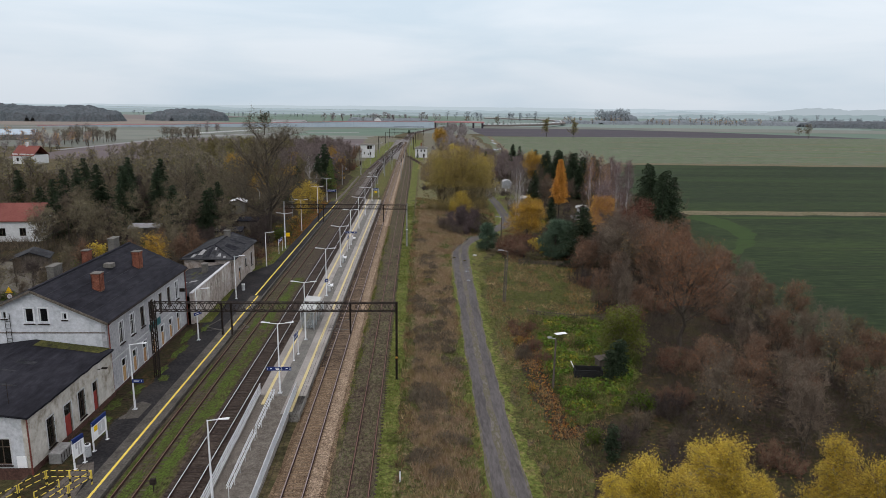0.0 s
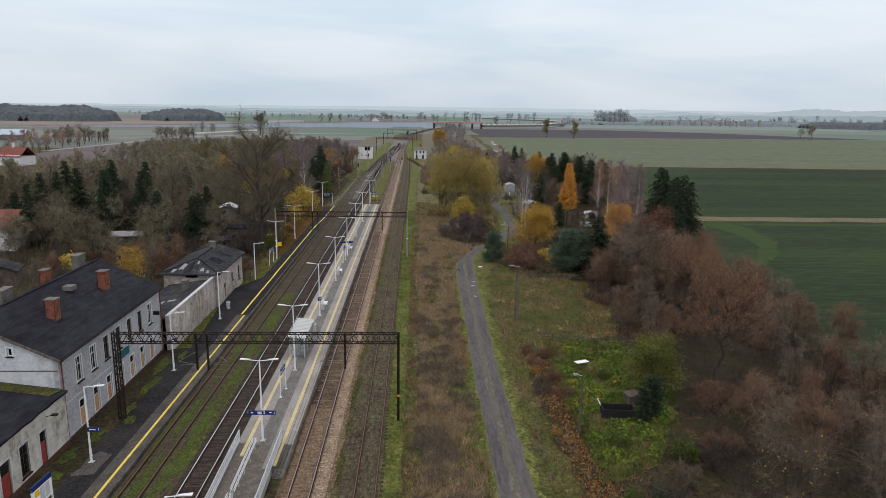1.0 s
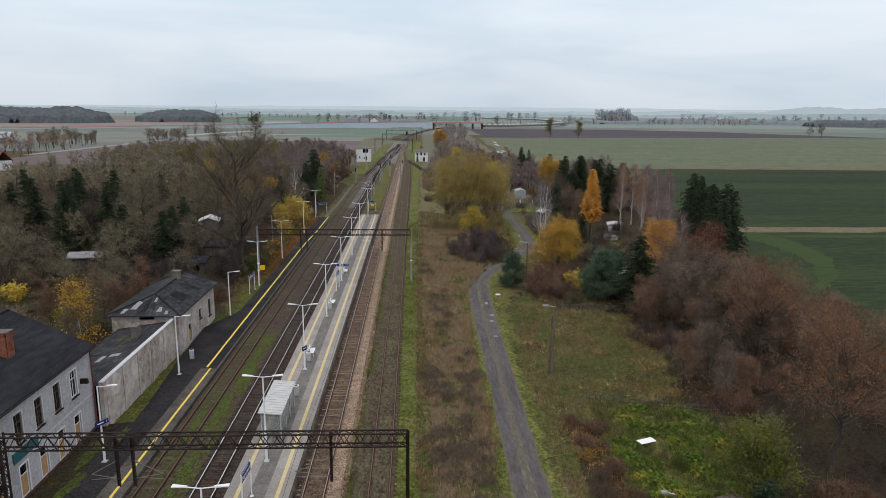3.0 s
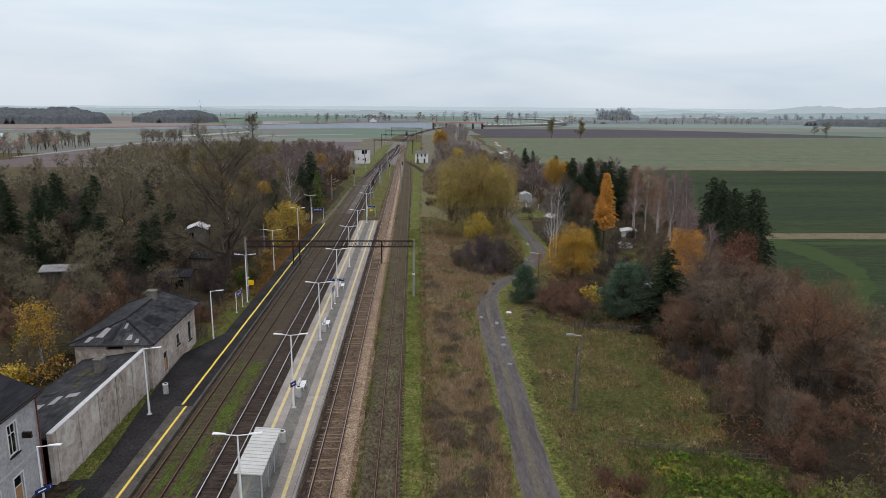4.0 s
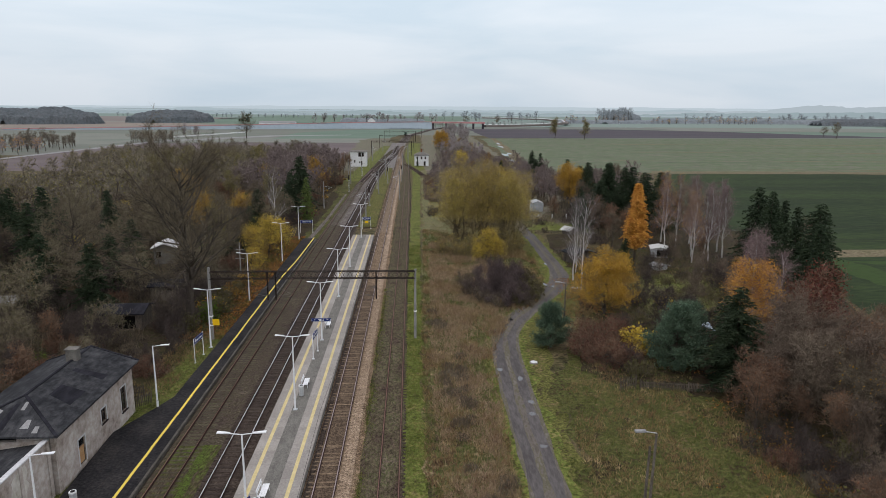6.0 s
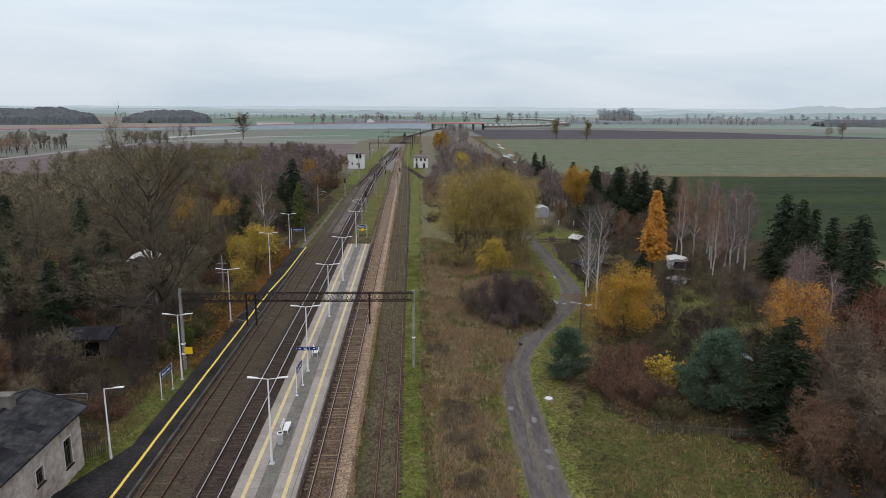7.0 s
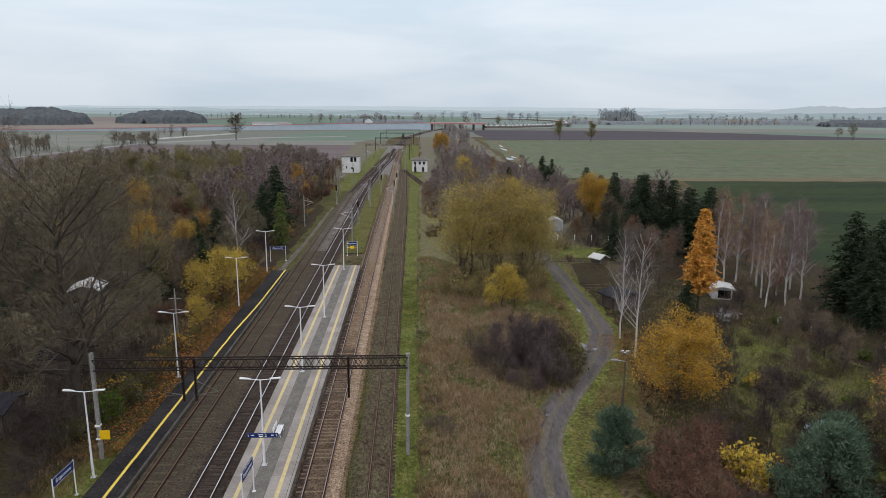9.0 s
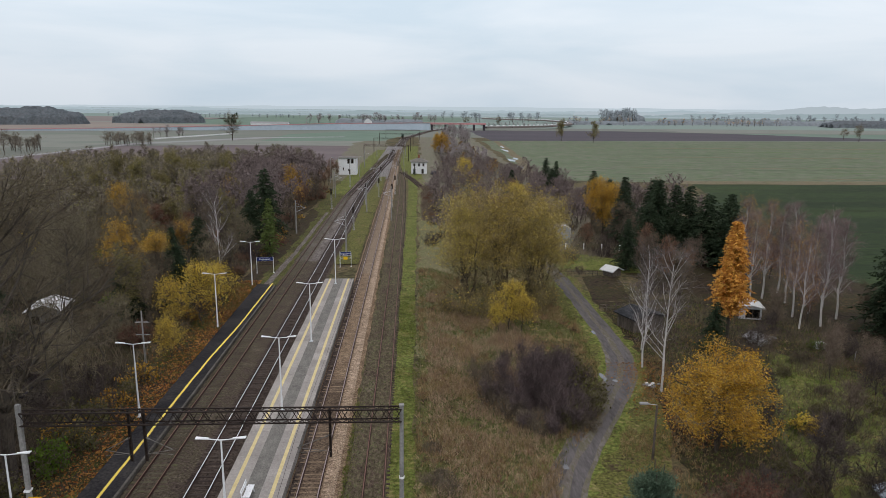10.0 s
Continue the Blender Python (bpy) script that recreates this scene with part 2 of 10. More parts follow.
MAT_BALLAST_PALE = matt(material("pale_tan_shoulder_ballast", [(0.15, 0.108, 0.074), (0.26, 0.195, 0.138), (0.36, 0.28, 0.205)], scale=1.1, fine=8, grain=0.7, bump=1.0, bump_scale=16))
MAT_GRAVEL = matt(material("brown_gravel_between_tracks", [(0.036, 0.027, 0.022), (0.068, 0.052, 0.042), (0.056, 0.049, 0.030), (0.098, 0.078, 0.064)], scale=0.6, fine=9, grain=0.7, bump=1.0, bump_scale=16))
MAT_CINDER = matt(material("cinder_siding_bed", [(0.040, 0.029, 0.022), (0.072, 0.053, 0.040), (0.058, 0.054, 0.028), (0.088, 0.066, 0.050), (0.056, 0.064, 0.024), (0.110, 0.086, 0.066)], scale=0.5, fine=9, stretch=(1, 0.5, 1), grain=0.7, bump=1.0, bump_scale=14))
MAT_RAIL = material("rusty_rail_side", [(0.030, 0.017, 0.014), (0.056, 0.032, 0.025)], scale=1.5, fine=5, rough=0.7, bump=0.2)
MAT_MOSS = matt(material("bright_track_moss", [(0.048, 0.044, 0.022), (0.056, 0.074, 0.018), (0.070, 0.102, 0.020)], scale=0.9, fine=7, grain=0.5, bump=0.9, bump_scale=18))
MAT_STONE = material("broken_tan_stone", [(0.19, 0.138, 0.094), (0.36, 0.275, 0.195)], scale=1.0, fine=6, rough=0.9, bump=0, island=0.5)
MAT_STONE_BROWN = material("broken_brown_stone", [(0.10, 0.069, 0.044), (0.22, 0.158, 0.103)], scale=1.0, fine=6, rough=0.9, bump=0, island=0.5)
MAT_EDGE = material("worn_edge_paving", [(0.046, 0.042, 0.036), (0.075, 0.069, 0.059), (0.105, 0.097, 0.085)], scale=0.7, fine=9, grain=0.25, bump=0.4, bump_scale=20)
MAT_RAIL_TOP = material("polished_rail_head", [(0.52, 0.52, 0.54), (0.64, 0.64, 0.66)], scale=2, rough=0.3, metal=0.9, bump=0)
MAT_RAIL_DULL = material("dull_rusty_rail_head", [(0.115, 0.064, 0.048), (0.18, 0.108, 0.084)], scale=2, rough=0.65, metal=0.1, bump=0)
MAT_SLEEPER_WOOD = material("tarred_wood_sleeper", [(0.028, 0.021, 0.017), (0.045, 0.034, 0.028), (0.066, 0.051, 0.042)], scale=1.5, fine=7, stretch=(1, 4, 1), grain=0.4, bump=0.5, vary=0.3)
MAT_SLEEPER_CONC = material("rust_stained_concrete_sleeper", [(0.128, 0.092, 0.061), (0.182, 0.134, 0.090)], scale=1.5, fine=7, grain=0.6, bump=0.6, vary=0.10)
MAT_SLEEPER_MOSS = material("mossy_old_sleeper", [(0.046, 0.038, 0.028), (0.066, 0.056, 0.038), (0.058, 0.060, 0.026)], scale=1.5, fine=7, grain=0.4, bump=0.5, vary=0.25)
MAT_TRAM = matt(material("bare_wheel_line_soil", [(0.020, 0.024, 0.016), (0.028, 0.032, 0.020)], scale=0.1, fine=8, bump=0.4))
MAT_CONC = material("pale_platform_concrete", [(0.208, 0.192, 0.174), (0.248, 0.231, 0.210), (0.293, 0.275, 0.252)], scale=0.35, fine=14, grain=0.12, bump=0.25, bump_scale=25, vary=0.10)
MAT_CONC_DARK = material("weathered_concrete", [(0.10, 0.094, 0.08), (0.175, 0.166, 0.148), (0.25, 0.238, 0.215)], scale=0.6, fine=10, grain=0.25, bump=0.4, bump_scale=20, vary=0.1)
MAT_PAVER = material("grey_brick_pavers", [(0.105, 0.100, 0.090), (0.14, 0.134, 0.120), (0.175, 0.168, 0.15)], scale=1.5, fine=7, stretch=(1, 0.5, 1), grain=0.2, bump=0.5, bump_scale=18)
MAT_PAVER_RAMP = material("sandy_ramp_pavers", [(0.072, 0.062, 0.052), (0.112, 0.098, 0.083), (0.15, 0.133, 0.114)], scale=1.5, fine=7, grain=0.3, bump=0.5, bump_scale=18, vary=0.14)
MAT_YELLOW = material("yellow_line_paint", [(0.58, 0.44, 0.07), (0.70, 0.55, 0.11)], scale=2, fine=8, rough=0.6, bump=0.1)
MAT_YELLOW_PALE = material("pale_tactile_strip", [(0.44, 0.36, 0.17), (0.56, 0.47, 0.25)], scale=2, fine=8, rough=0.7, bump=0.2)
MAT_WHITE_METAL = material("white_painted_steel", [(0.62, 0.64, 0.65), (0.74, 0.75, 0.76)], scale=2, fine=6, rough=0.45, bump=0.05)
MAT_GALV = material("galvanised_steel", [(0.40, 0.42, 0.43), (0.55, 0.57, 0.58)], scale=3, fine=6, rough=0.45, metal=0.35, bump=0.05)
MAT_GALV_BRIGHT = material("bright_galvanised_tube", [(0.50, 0.52, 0.53), (0.64, 0.66, 0.67)], scale=3, fine=6, rough=0.45, metal=0.1, bump=0.05)
MAT_STEEL_DARK = material("dark_rusted_steel", [(0.018, 0.014, 0.012), (0.04, 0.03, 0.026)], scale=1.5, fine=6, rough=0.75, metal=0.1, bump=0.2)
MAT_POST_GREY = material("grey_spun_concrete", [(0.18, 0.178, 0.17), (0.28, 0.275, 0.265)], scale=0.8, fine=8, bump=0.2)
MAT_BLUE = material("blue_sign_face", [(0.012, 0.025, 0.11), (0.018, 0.035, 0.14)], scale=3, rough=0.4, bump=0)
MAT_WHITE = material("white_sign_paint", [(0.72, 0.73, 0.74), (0.8, 0.8, 0.8)], scale=2, rough=0.5, bump=0)
MAT_SIGN_YELLOW = material("yellow_plate", [(0.72, 0.45, 0.01), (0.8, 0.52, 0.02)], scale=3, rough=0.5, bump=0)
MAT_GLASS_SHELTER = material("scratched_shelter_glazing", [(0.45, 0.49, 0.50), (0.55, 0.59, 0.6)], scale=2, rough=0.15, bump=0, spec=0.6)
MAT_ROOF_LIGHT = material("pale_ribbed_shelter_roof", [(0.40, 0.41, 0.40), (0.50, 0.51, 0.49)], scale=1, rough=0.5, bump=0.05)
MAT_PLASTER = material("weathered_grey_plaster", [(0.27, 0.272, 0.285), (0.36, 0.362, 0.372), (0.43, 0.432, 0.44)], scale=0.3, fine=12, grain=0.12, bump=0.3, bump_scale=12)
MAT_PLASTER_PALE = material("pale_blue_white_plaster", [(0.38, 0.395, 0.415), (0.50, 0.515, 0.535), (0.57, 0.585, 0.61)], scale=0.3, fine=10, grain=0.1, bump=0.3, bump_scale=12)
MAT_PLASTER_WARM = material("stained_cream_plaster", [(0.25, 0.22, 0.175), (0.41, 0.385, 0.335), (0.50, 0.475, 0.425), (0.55, 0.53, 0.49)], scale=0.3, fine=6, stretch=(1, 1, 0.8), grain=0.1, bump=0.3, bump_scale=9)
MAT_PLASTER_OLD = material("blotched_old_plaster", [(0.22, 0.180, 0.150), (0.325, 0.282, 0.248), (0.395, 0.350, 0.315), (0.47, 0.44, 0.405)], scale=0.3, fine=6, grain=0.09, bump=0.3, bump_scale=9)
MAT_PLINTH = material("red_brown_plinth", [(0.058, 0.032, 0.026), (0.105, 0.058, 0.045)], scale=0.8, fine=8, grain=0.3, bump=0.4, bump_scale=12)
MAT_ROOF = matt(material("black_roofing_felt", [(0.014, 0.014, 0.017), (0.021, 0.021, 0.026), (0.030, 0.030, 0.036)], scale=0.18, fine=9, rough=0.8, stretch=(1, 0.3, 1), grain=0.22, bump=0.3, bump_scale=8))
MAT_ROOF_MOSS = material("mossy_felt", [(0.025, 0.024, 0.015), (0.06, 0.062, 0.018), (0.10, 0.095, 0.03)], scale=0.6, fine=7, bump=0.5, bump_scale=9)
MAT_ROOF_GREY = matt(material("patched_grey_felt", [(0.015, 0.016, 0.018), (0.031, 0.032, 0.035), (0.056, 0.057, 0.060)], scale=0.25, fine=7, stretch=(1, 0.5, 1), rough=0.65, grain=0.35, bump=0.3, bump_scale=8))
MAT_PATCH = material("pale_felt_patch", [(0.18, 0.18, 0.18), (0.27, 0.27, 0.27)], scale=0.8, fine=7, rough=0.7, bump=0.2)
MAT_BRICK = material("old_red_brick", [(0.16, 0.06, 0.035), (0.25, 0.10, 0.06), (0.32, 0.15, 0.09)], scale=1.2, fine=6, grain=0.3, bump=0.4, bump_scale=14, vary=0.25)
MAT_MORTAR = material("sooty_mortar", [(0.10, 0.075, 0.06), (0.16, 0.125, 0.10)], scale=2, fine=5, bump=0.3)
MAT_CHIM_GREY = material("grey_rendered_chimney", [(0.09, 0.085, 0.075), (0.17, 0.16, 0.145)], scale=1, fine=7, bump=0.4)
MAT_FRAME_WHITE = material("white_window_frame", [(0.55, 0.56, 0.57), (0.70, 0.71, 0.72)], scale=2, rough=0.5, bump=0)
MAT_FRAME_BROWN = material("brown_window_frame", [(0.06, 0.045, 0.035), (0.11, 0.08, 0.06)], scale=2, rough=0.6, bump=0)
MAT_PANE = material("dark_window_glass", [(0.012, 0.013, 0.015), (0.025, 0.027, 0.03)], scale=1, rough=0.06, bump=0, spec=0.7)
MAT_BOARD = material("orange_chipboard", [(0.34, 0.20, 0.09), (0.48, 0.30, 0.15)], scale=2, fine=6, bump=0.2, vary=0.15)
MAT_RED_DOOR = material("faded_red_door", [(0.22, 0.035, 0.03), (0.30, 0.055, 0.045)], scale=1.5, rough=0.6, bump=0.1)
MAT_PIPE_RED = material("red_brown_downpipe", [(0.13, 0.04, 0.03), (0.19, 0.065, 0.05)], scale=2, rough=0.6, bump=0.1)
MAT_TEAL = material("teal_nameboard", [(0.02, 0.09, 0.10), (0.03, 0.12, 0.13)], scale=2, rough=0.5, bump=0)
MAT_COPING = material("white_coping", [(0.40, 0.405, 0.41), (0.54, 0.545, 0.55)], scale=0.8, fine=7, bump=0.2)
MAT_OLD_WOOD = material("weathered_boards", [(0.05, 0.042, 0.034), (0.10, 0.085, 0.07), (0.15, 0.13, 0.11)], scale=1.2, fine=7, stretch=(3, 3, 0.6), bump=0.4, vary=0.2)
MAT_TILE_RED = material("red_roof_tiles", [(0.15, 0.05, 0.042), (0.21, 0.08, 0.065)], scale=0.5, fine=7, bump=0.4, bump_scale=4)
MAT_WHITE_WALL = material("white_house_render", [(0.55, 0.56, 0.56), (0.66, 0.67, 0.67)], scale=0.3, fine=8, bump=0.1)
MAT_POLY = material("cloudy_greenhouse_film", [(0.24, 0.26, 0.27), (0.34, 0.36, 0.37)], scale=0.8, fine=5, rough=0.35, bump=0.2)
MAT_BARRIER = material("blue_grey_noise_barrier", [(0.36, 0.43, 0.49), (0.42, 0.49, 0.55)], scale=0.05, fine=8, bump=0)
MAT_BARRIER_RED = material("dull_red_rail", [(0.42, 0.20, 0.20), (0.48, 0.25, 0.25)], scale=0.1, bump=0)
MAT_GREEN_PAINT = material("dark_green_paint", [(0.02, 0.04, 0.03), (0.04, 0.07, 0.05)], scale=1, rough=0.5, bump=0)
MAT_CAR = material("dark_blue_car_paint", [(0.03, 0.05, 0.08), (0.04, 0.06, 0.09)], scale=1, rough=0.25, bump=0, spec=0.6)
MAT_RUBBER = material("black_rubber", [(0.015, 0.015, 0.015), (0.025, 0.025, 0.025)], rough=0.8, bump=0)
MAT_BARK = material("grey_brown_bark", [(0.045, 0.037, 0.03), (0.095, 0.08, 0.065)], scale=2, fine=6, stretch=(1, 1, 0.3), bump=0.5, space="OBJECT")
MAT_BARK_BIRCH = material("white_birch_bark", [(0.12, 0.11, 0.105), (0.33, 0.31, 0.30), (0.45, 0.43, 0.42), (0.50, 0.48, 0.46)], scale=1.6, fine=5, stretch=(0.6, 0.6, 2.2), bump=0.2, space="OBJECT", spread=(0.33, 0.55))
MAT_TWIG = twig_material("brown_twigs", [(0.074, 0.060, 0.044), (0.155, 0.126, 0.090)])
MAT_TWIG_OLIVE = twig_material("olive_brown_twigs", [(0.101, 0.086, 0.062), (0.201, 0.173, 0.114)])
MAT_TWIG_OAK = twig_material("dark_olive_oak_twigs", [(0.092, 0.078, 0.053), (0.175, 0.150, 0.100)])
MAT_TWIG_RED = twig_material("reddish_twigs", [(0.110, 0.070, 0.048), (0.205, 0.136, 0.094)])
MAT_TWIG_PURPLE = twig_material("purple_birch_twigs", [(0.130, 0.093, 0.090), (0.232, 0.173, 0.166)])
MAT_TWIG_DARK = twig_material("dark_thicket_twigs", [(0.044, 0.035, 0.032), (0.086, 0.068, 0.060)])
# The next three twig colours are lightened and blued to put haze in.
MAT_TWIG_FAR = twig_material("olive_grey_twigs", [(0.125, 0.109, 0.087), (0.213, 0.183, 0.143)])
MAT_TWIG_PLUM = twig_material("plum_brown_twigs", [(0.140, 0.113, 0.106), (0.228, 0.184, 0.173)])
MAT_TWIG_HAZE = twig_material("grey_lilac_twigs", [(0.192, 0.171, 0.168), (0.281, 0.250, 0.247)])
MAT_TWIG_BRAMBLE = twig_material("purple_brown_bramble", [(0.062, 0.047, 0.047), (0.118, 0.090, 0.087)])
MAT_TWIG_WILLOW = twig_material("yellow_olive_shoots", [(0.145, 0.118, 0.056), (0.27, 0.22, 0.115)])
MAT_TWIG_GREY = twig_material("grey_brown_twigs", [(0.098, 0.075, 0.057), (0.19, 0.150, 0.114)])
MAT_TWIG_PALE = twig_material("pale_grey_twigs", [(0.092, 0.078, 0.074), (0.165, 0.144, 0.136)])
MAT_LEAF_YELLOW = leaf_material("yellow_leaves", [(0.46, 0.33, 0.046), (0.63, 0.47, 0.09)])
MAT_LEAF_GOLD = leaf_material("golden_leaves", [(0.32, 0.180, 0.026), (0.50, 0.30, 0.052)])
MAT_LEAF_LARCH = leaf_material("orange_larch_needles", [(0.54, 0.27, 0.055), (0.74, 0.42, 0.10)])
MAT_LEAF_ORANGE = leaf_material("pale_orange_leaves", [(0.50, 0.235, 0.045), (0.68, 0.36, 0.08)])
MAT_LEAF_WILLOW = leaf_material("olive_yellow_willow_leaves", [(0.36, 0.275, 0.062), (0.53, 0.41, 0.105)], 0.25)
MAT_LEAF_RUST = leaf_material("rust_brown_leaves", [(0.175, 0.072, 0.034), (0.28, 0.125, 0.058)])
MAT_LEAF_GREEN = leaf_material("fresh_green_leaves", [(0.055, 0.09, 0.012), (0.11, 0.16, 0.022)])
MAT_LEAF_FRESH = leaf_material("olive_green_willow_leaves", [(0.085, 0.105, 0.02), (0.17, 0.19, 0.035)])
MAT_LEAF_WINE = leaf_material("dark_wine_red_leaves", [(0.095, 0.036, 0.026), (0.165, 0.066, 0.045)])
MAT_LEAF_MOSSY = leaf_material("yellow_olive_leaves", [(0.138, 0.123, 0.044), (0.248, 0.211, 0.075)])
MAT_LEAF_OLIVE = leaf_material("dull_olive_leaves", [(0.075, 0.075, 0.025), (0.13, 0.12, 0.042)])
MAT_NEEDLE_DARK = leaf_material("dark_spruce_needles", [(0.024, 0.038, 0.022), (0.054, 0.074, 0.040)], 0.2)
MAT_NEEDLE_LIGHT = leaf_material("light_green_needles", [(0.085, 0.125, 0.035), (0.15, 0.19, 0.06)], 0.22)
MAT_NEEDLE_PINE = leaf_material("blue_green_pine_needles", [(0.056, 0.092, 0.060), (0.122, 0.170, 0.112)])
MAT_BLADE_DRY = material("dry_weed_stalks", [(0.095, 0.060, 0.040), (0.26, 0.172, 0.098), (0.19, 0.150, 0.068), (0.46, 0.33, 0.195)], scale=0.2, fine=5, rough=0.9, bump=0, island=0.35, translucent=0.2)
MAT_BLADE_STRAW = material("pale_pinkish_straw", [(0.24, 0.165, 0.105), (0.38, 0.28, 0.19), (0.17, 0.115, 0.07)], scale=0.3, fine=5, rough=0.9, bump=0, island=0.3, translucent=0.2)
MAT_BLADE_GREEN = material("green_grass_blades", [(0.062, 0.080, 0.022), (0.108, 0.128, 0.036), (0.165, 0.160, 0.066)], scale=0.25, fine=5, rough=0.85, bump=0, island=0.35, translucent=0.25)
MAT_BLADE_BRIGHT = material("bright_green_weeds", [(0.052, 0.095, 0.018), (0.092, 0.15, 0.024), (0.145, 0.185, 0.03), (0.27, 0.225, 0.038)], scale=0.4, fine=5, rough=0.85, bump=0, island=0.35, translucent=0.3)
MAT_BLADE_BRIGHT_GRASS = material("bright_track_grass", [(0.07, 0.078, 0.022), (0.100, 0.130, 0.028), (0.150, 0.160, 0.042), (0.21, 0.185, 0.075)], scale=0.4, fine=5, rough=0.85, bump=0, island=0.3, translucent=0.2)
MAT_FALLEN = material("fallen_orange_leaves", [(0.16, 0.065, 0.02), (0.28, 0.13, 0.035), (0.12, 0.05, 0.025)], scale=0.3, fine=5, rough=0.9, bump=0, island=0.4)
# Canopy colours shifted to blue-grey, with distance haze painted in.
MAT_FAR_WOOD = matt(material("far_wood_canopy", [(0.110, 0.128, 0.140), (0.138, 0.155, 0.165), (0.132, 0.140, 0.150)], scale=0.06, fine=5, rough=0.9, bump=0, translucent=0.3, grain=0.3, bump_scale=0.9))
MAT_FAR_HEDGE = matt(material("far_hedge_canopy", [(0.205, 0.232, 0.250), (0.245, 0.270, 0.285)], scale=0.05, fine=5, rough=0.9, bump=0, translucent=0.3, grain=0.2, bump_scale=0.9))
# Twigs of the farthest groves, made pale as painted haze.
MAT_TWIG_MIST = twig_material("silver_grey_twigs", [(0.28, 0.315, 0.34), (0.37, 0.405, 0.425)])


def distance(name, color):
    """Plain emission: haze of the farthest distance under an overcast sky, put in as glow."""
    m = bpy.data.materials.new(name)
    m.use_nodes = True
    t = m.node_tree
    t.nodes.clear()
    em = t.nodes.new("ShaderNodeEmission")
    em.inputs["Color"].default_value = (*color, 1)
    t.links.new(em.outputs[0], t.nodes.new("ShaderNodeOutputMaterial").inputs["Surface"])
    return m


MAT_HAZE_GLOW = [distance("distance_farthest", (0.500, 0.580, 0.640)), distance("distance_far", (0.400, 0.485, 0.535)), distance("distance_near", (0.315, 0.390, 0.420)), distance("distance_rise", (0.425, 0.490, 0.540))]
for glazing in (MAT_PANE, MAT_GLASS_SHELTER):
    glazing.node_tree.nodes["Principled BSDF"].inputs["Transmission Weight"].default_value = 0.75


# ---- mesh helpers ----
class Shape:
    """Collects vertices and faces of one mesh."""

    def __init__(self):
        self.v, self.f, self.m = [], [], []

    def add(self, verts, faces, slot=0):
        n = len(self.v)
        self.v.extend(verts)
        self.f.extend([tuple(i + n for i in f) for f in faces])
        self.m.extend([slot] * len(faces))
        return self

    def box(self, x0, y0, z0, x1, y1, z1, slot=0, bevel=0.0):
        if bevel:
            b = bevel
            low = [(x0, y0, z0), (x1, y0, z0), (x1, y1, z0), (x0, y1, z0)]
            mid = [(x0, y0, z1 - b), (x1, y0, z1 - b), (x1, y1, z1 - b), (x0, y1, z1 - b)]
            top = [(x0 + b, y0 + b, z1), (x1 - b, y0 + b, z1), (x1 - b, y1 - b, z1), (x0 + b, y1 - b, z1)]
            fs = [(3, 2, 1, 0), (8, 9, 10, 11)]
            for k in (0, 4):
                fs += [(k + i, k + (i + 1) % 4, k + 4 + (i + 1) % 4, k + 4 + i) for i in range(4)]
            return self.add(low + mid + top, fs, slot)
        vs = [(x0, y0, z0), (x1, y0, z0), (x1, y1, z0), (x0, y1, z0), (x0, y0, z1), (x1, y0, z1), (x1, y1, z1), (x0, y1, z1)]
        return self.add(vs, [(3, 2, 1, 0), (4, 5, 6, 7), (0, 1, 5, 4), (1, 2, 6, 5), (2, 3, 7, 6), (3, 0, 4, 7)], slot)

    def tube(self, p0, p1, r0, r1=None, n=8, slot=0, caps=True):
        r1 = r0 if r1 is None else r1
        a, b = Vector(p0), Vector(p1)
        d = (b - a).normalized()
        u = d.orthogonal().normalized()
        w = d.cross(u)
        ring = [(math.cos(2 * math.pi * i / n), math.sin(2 * math.pi * i / n)) for i in range(n)]
        vs = [tuple(a + (u * c + w * s) * r0) for c, s in ring] + [tuple(b + (u * c + w * s) * r1) for c, s in ring]
        fs = [(i, (i + 1) % n, n + (i + 1) % n, n + i) for i in range(n)]
        if caps:
            fs += [tuple(reversed(range(n))), tuple(range(n, 2 * n))]
        return self.add(vs, fs, slot)

    def line(self, pts, r0, r1=None, n=6, slot=0):
        """A tapering tube along a row of points."""
        r1 = r0 if r1 is None else r1
        k = len(pts) - 1
        for i in range(k):
            self.tube(pts[i], pts[i + 1], r0 + (r1 - r0) * i / k, r0 + (r1 - r0) * (i + 1) / k, n, slot, caps=(i in (0, k - 1)))
        return self

    def cable(self, pts, r, n=4, slot=0):
        """One unbroken thin line through the points."""
        ring = [(math.cos(2 * math.pi * i / n) * r, math.sin(2 * math.pi * i / n) * r) for i in range(n)]
        vs = [(p[0] + c, p[1], p[2] + q) for p in pts for c, q in ring]
        fs = [(n * k + i, n * k + (i + 1) % n, n * (k + 1) + (i + 1) % n, n * (k + 1) + i) for k in range(len(pts) - 1) for i in range(n)]
        return self.add(vs, fs, slot)

    def beam(self, p0, p1, w, h, slot=0):
        """A square bar between two points."""
        a, b = Vector(p0), Vector(p1)
        d = (b - a).normalized()
        up = Vector((0, 0, 1)) if abs(d.z) < 0.95 else Vector((0, 1, 0))
        s = d.cross(up).normalized() * w / 2
        t = s.cross(d).normalized() * h / 2
        vs = [tuple(p + q) for p in (a, b) for q in (-s - t, s - t, s + t, -s + t)]
        return self.add(vs, [(3, 2, 1, 0), (4, 5, 6, 7), (0, 1, 5, 4), (1, 2, 6, 5), (2, 3, 7, 6), (3, 0, 4, 7)], slot)

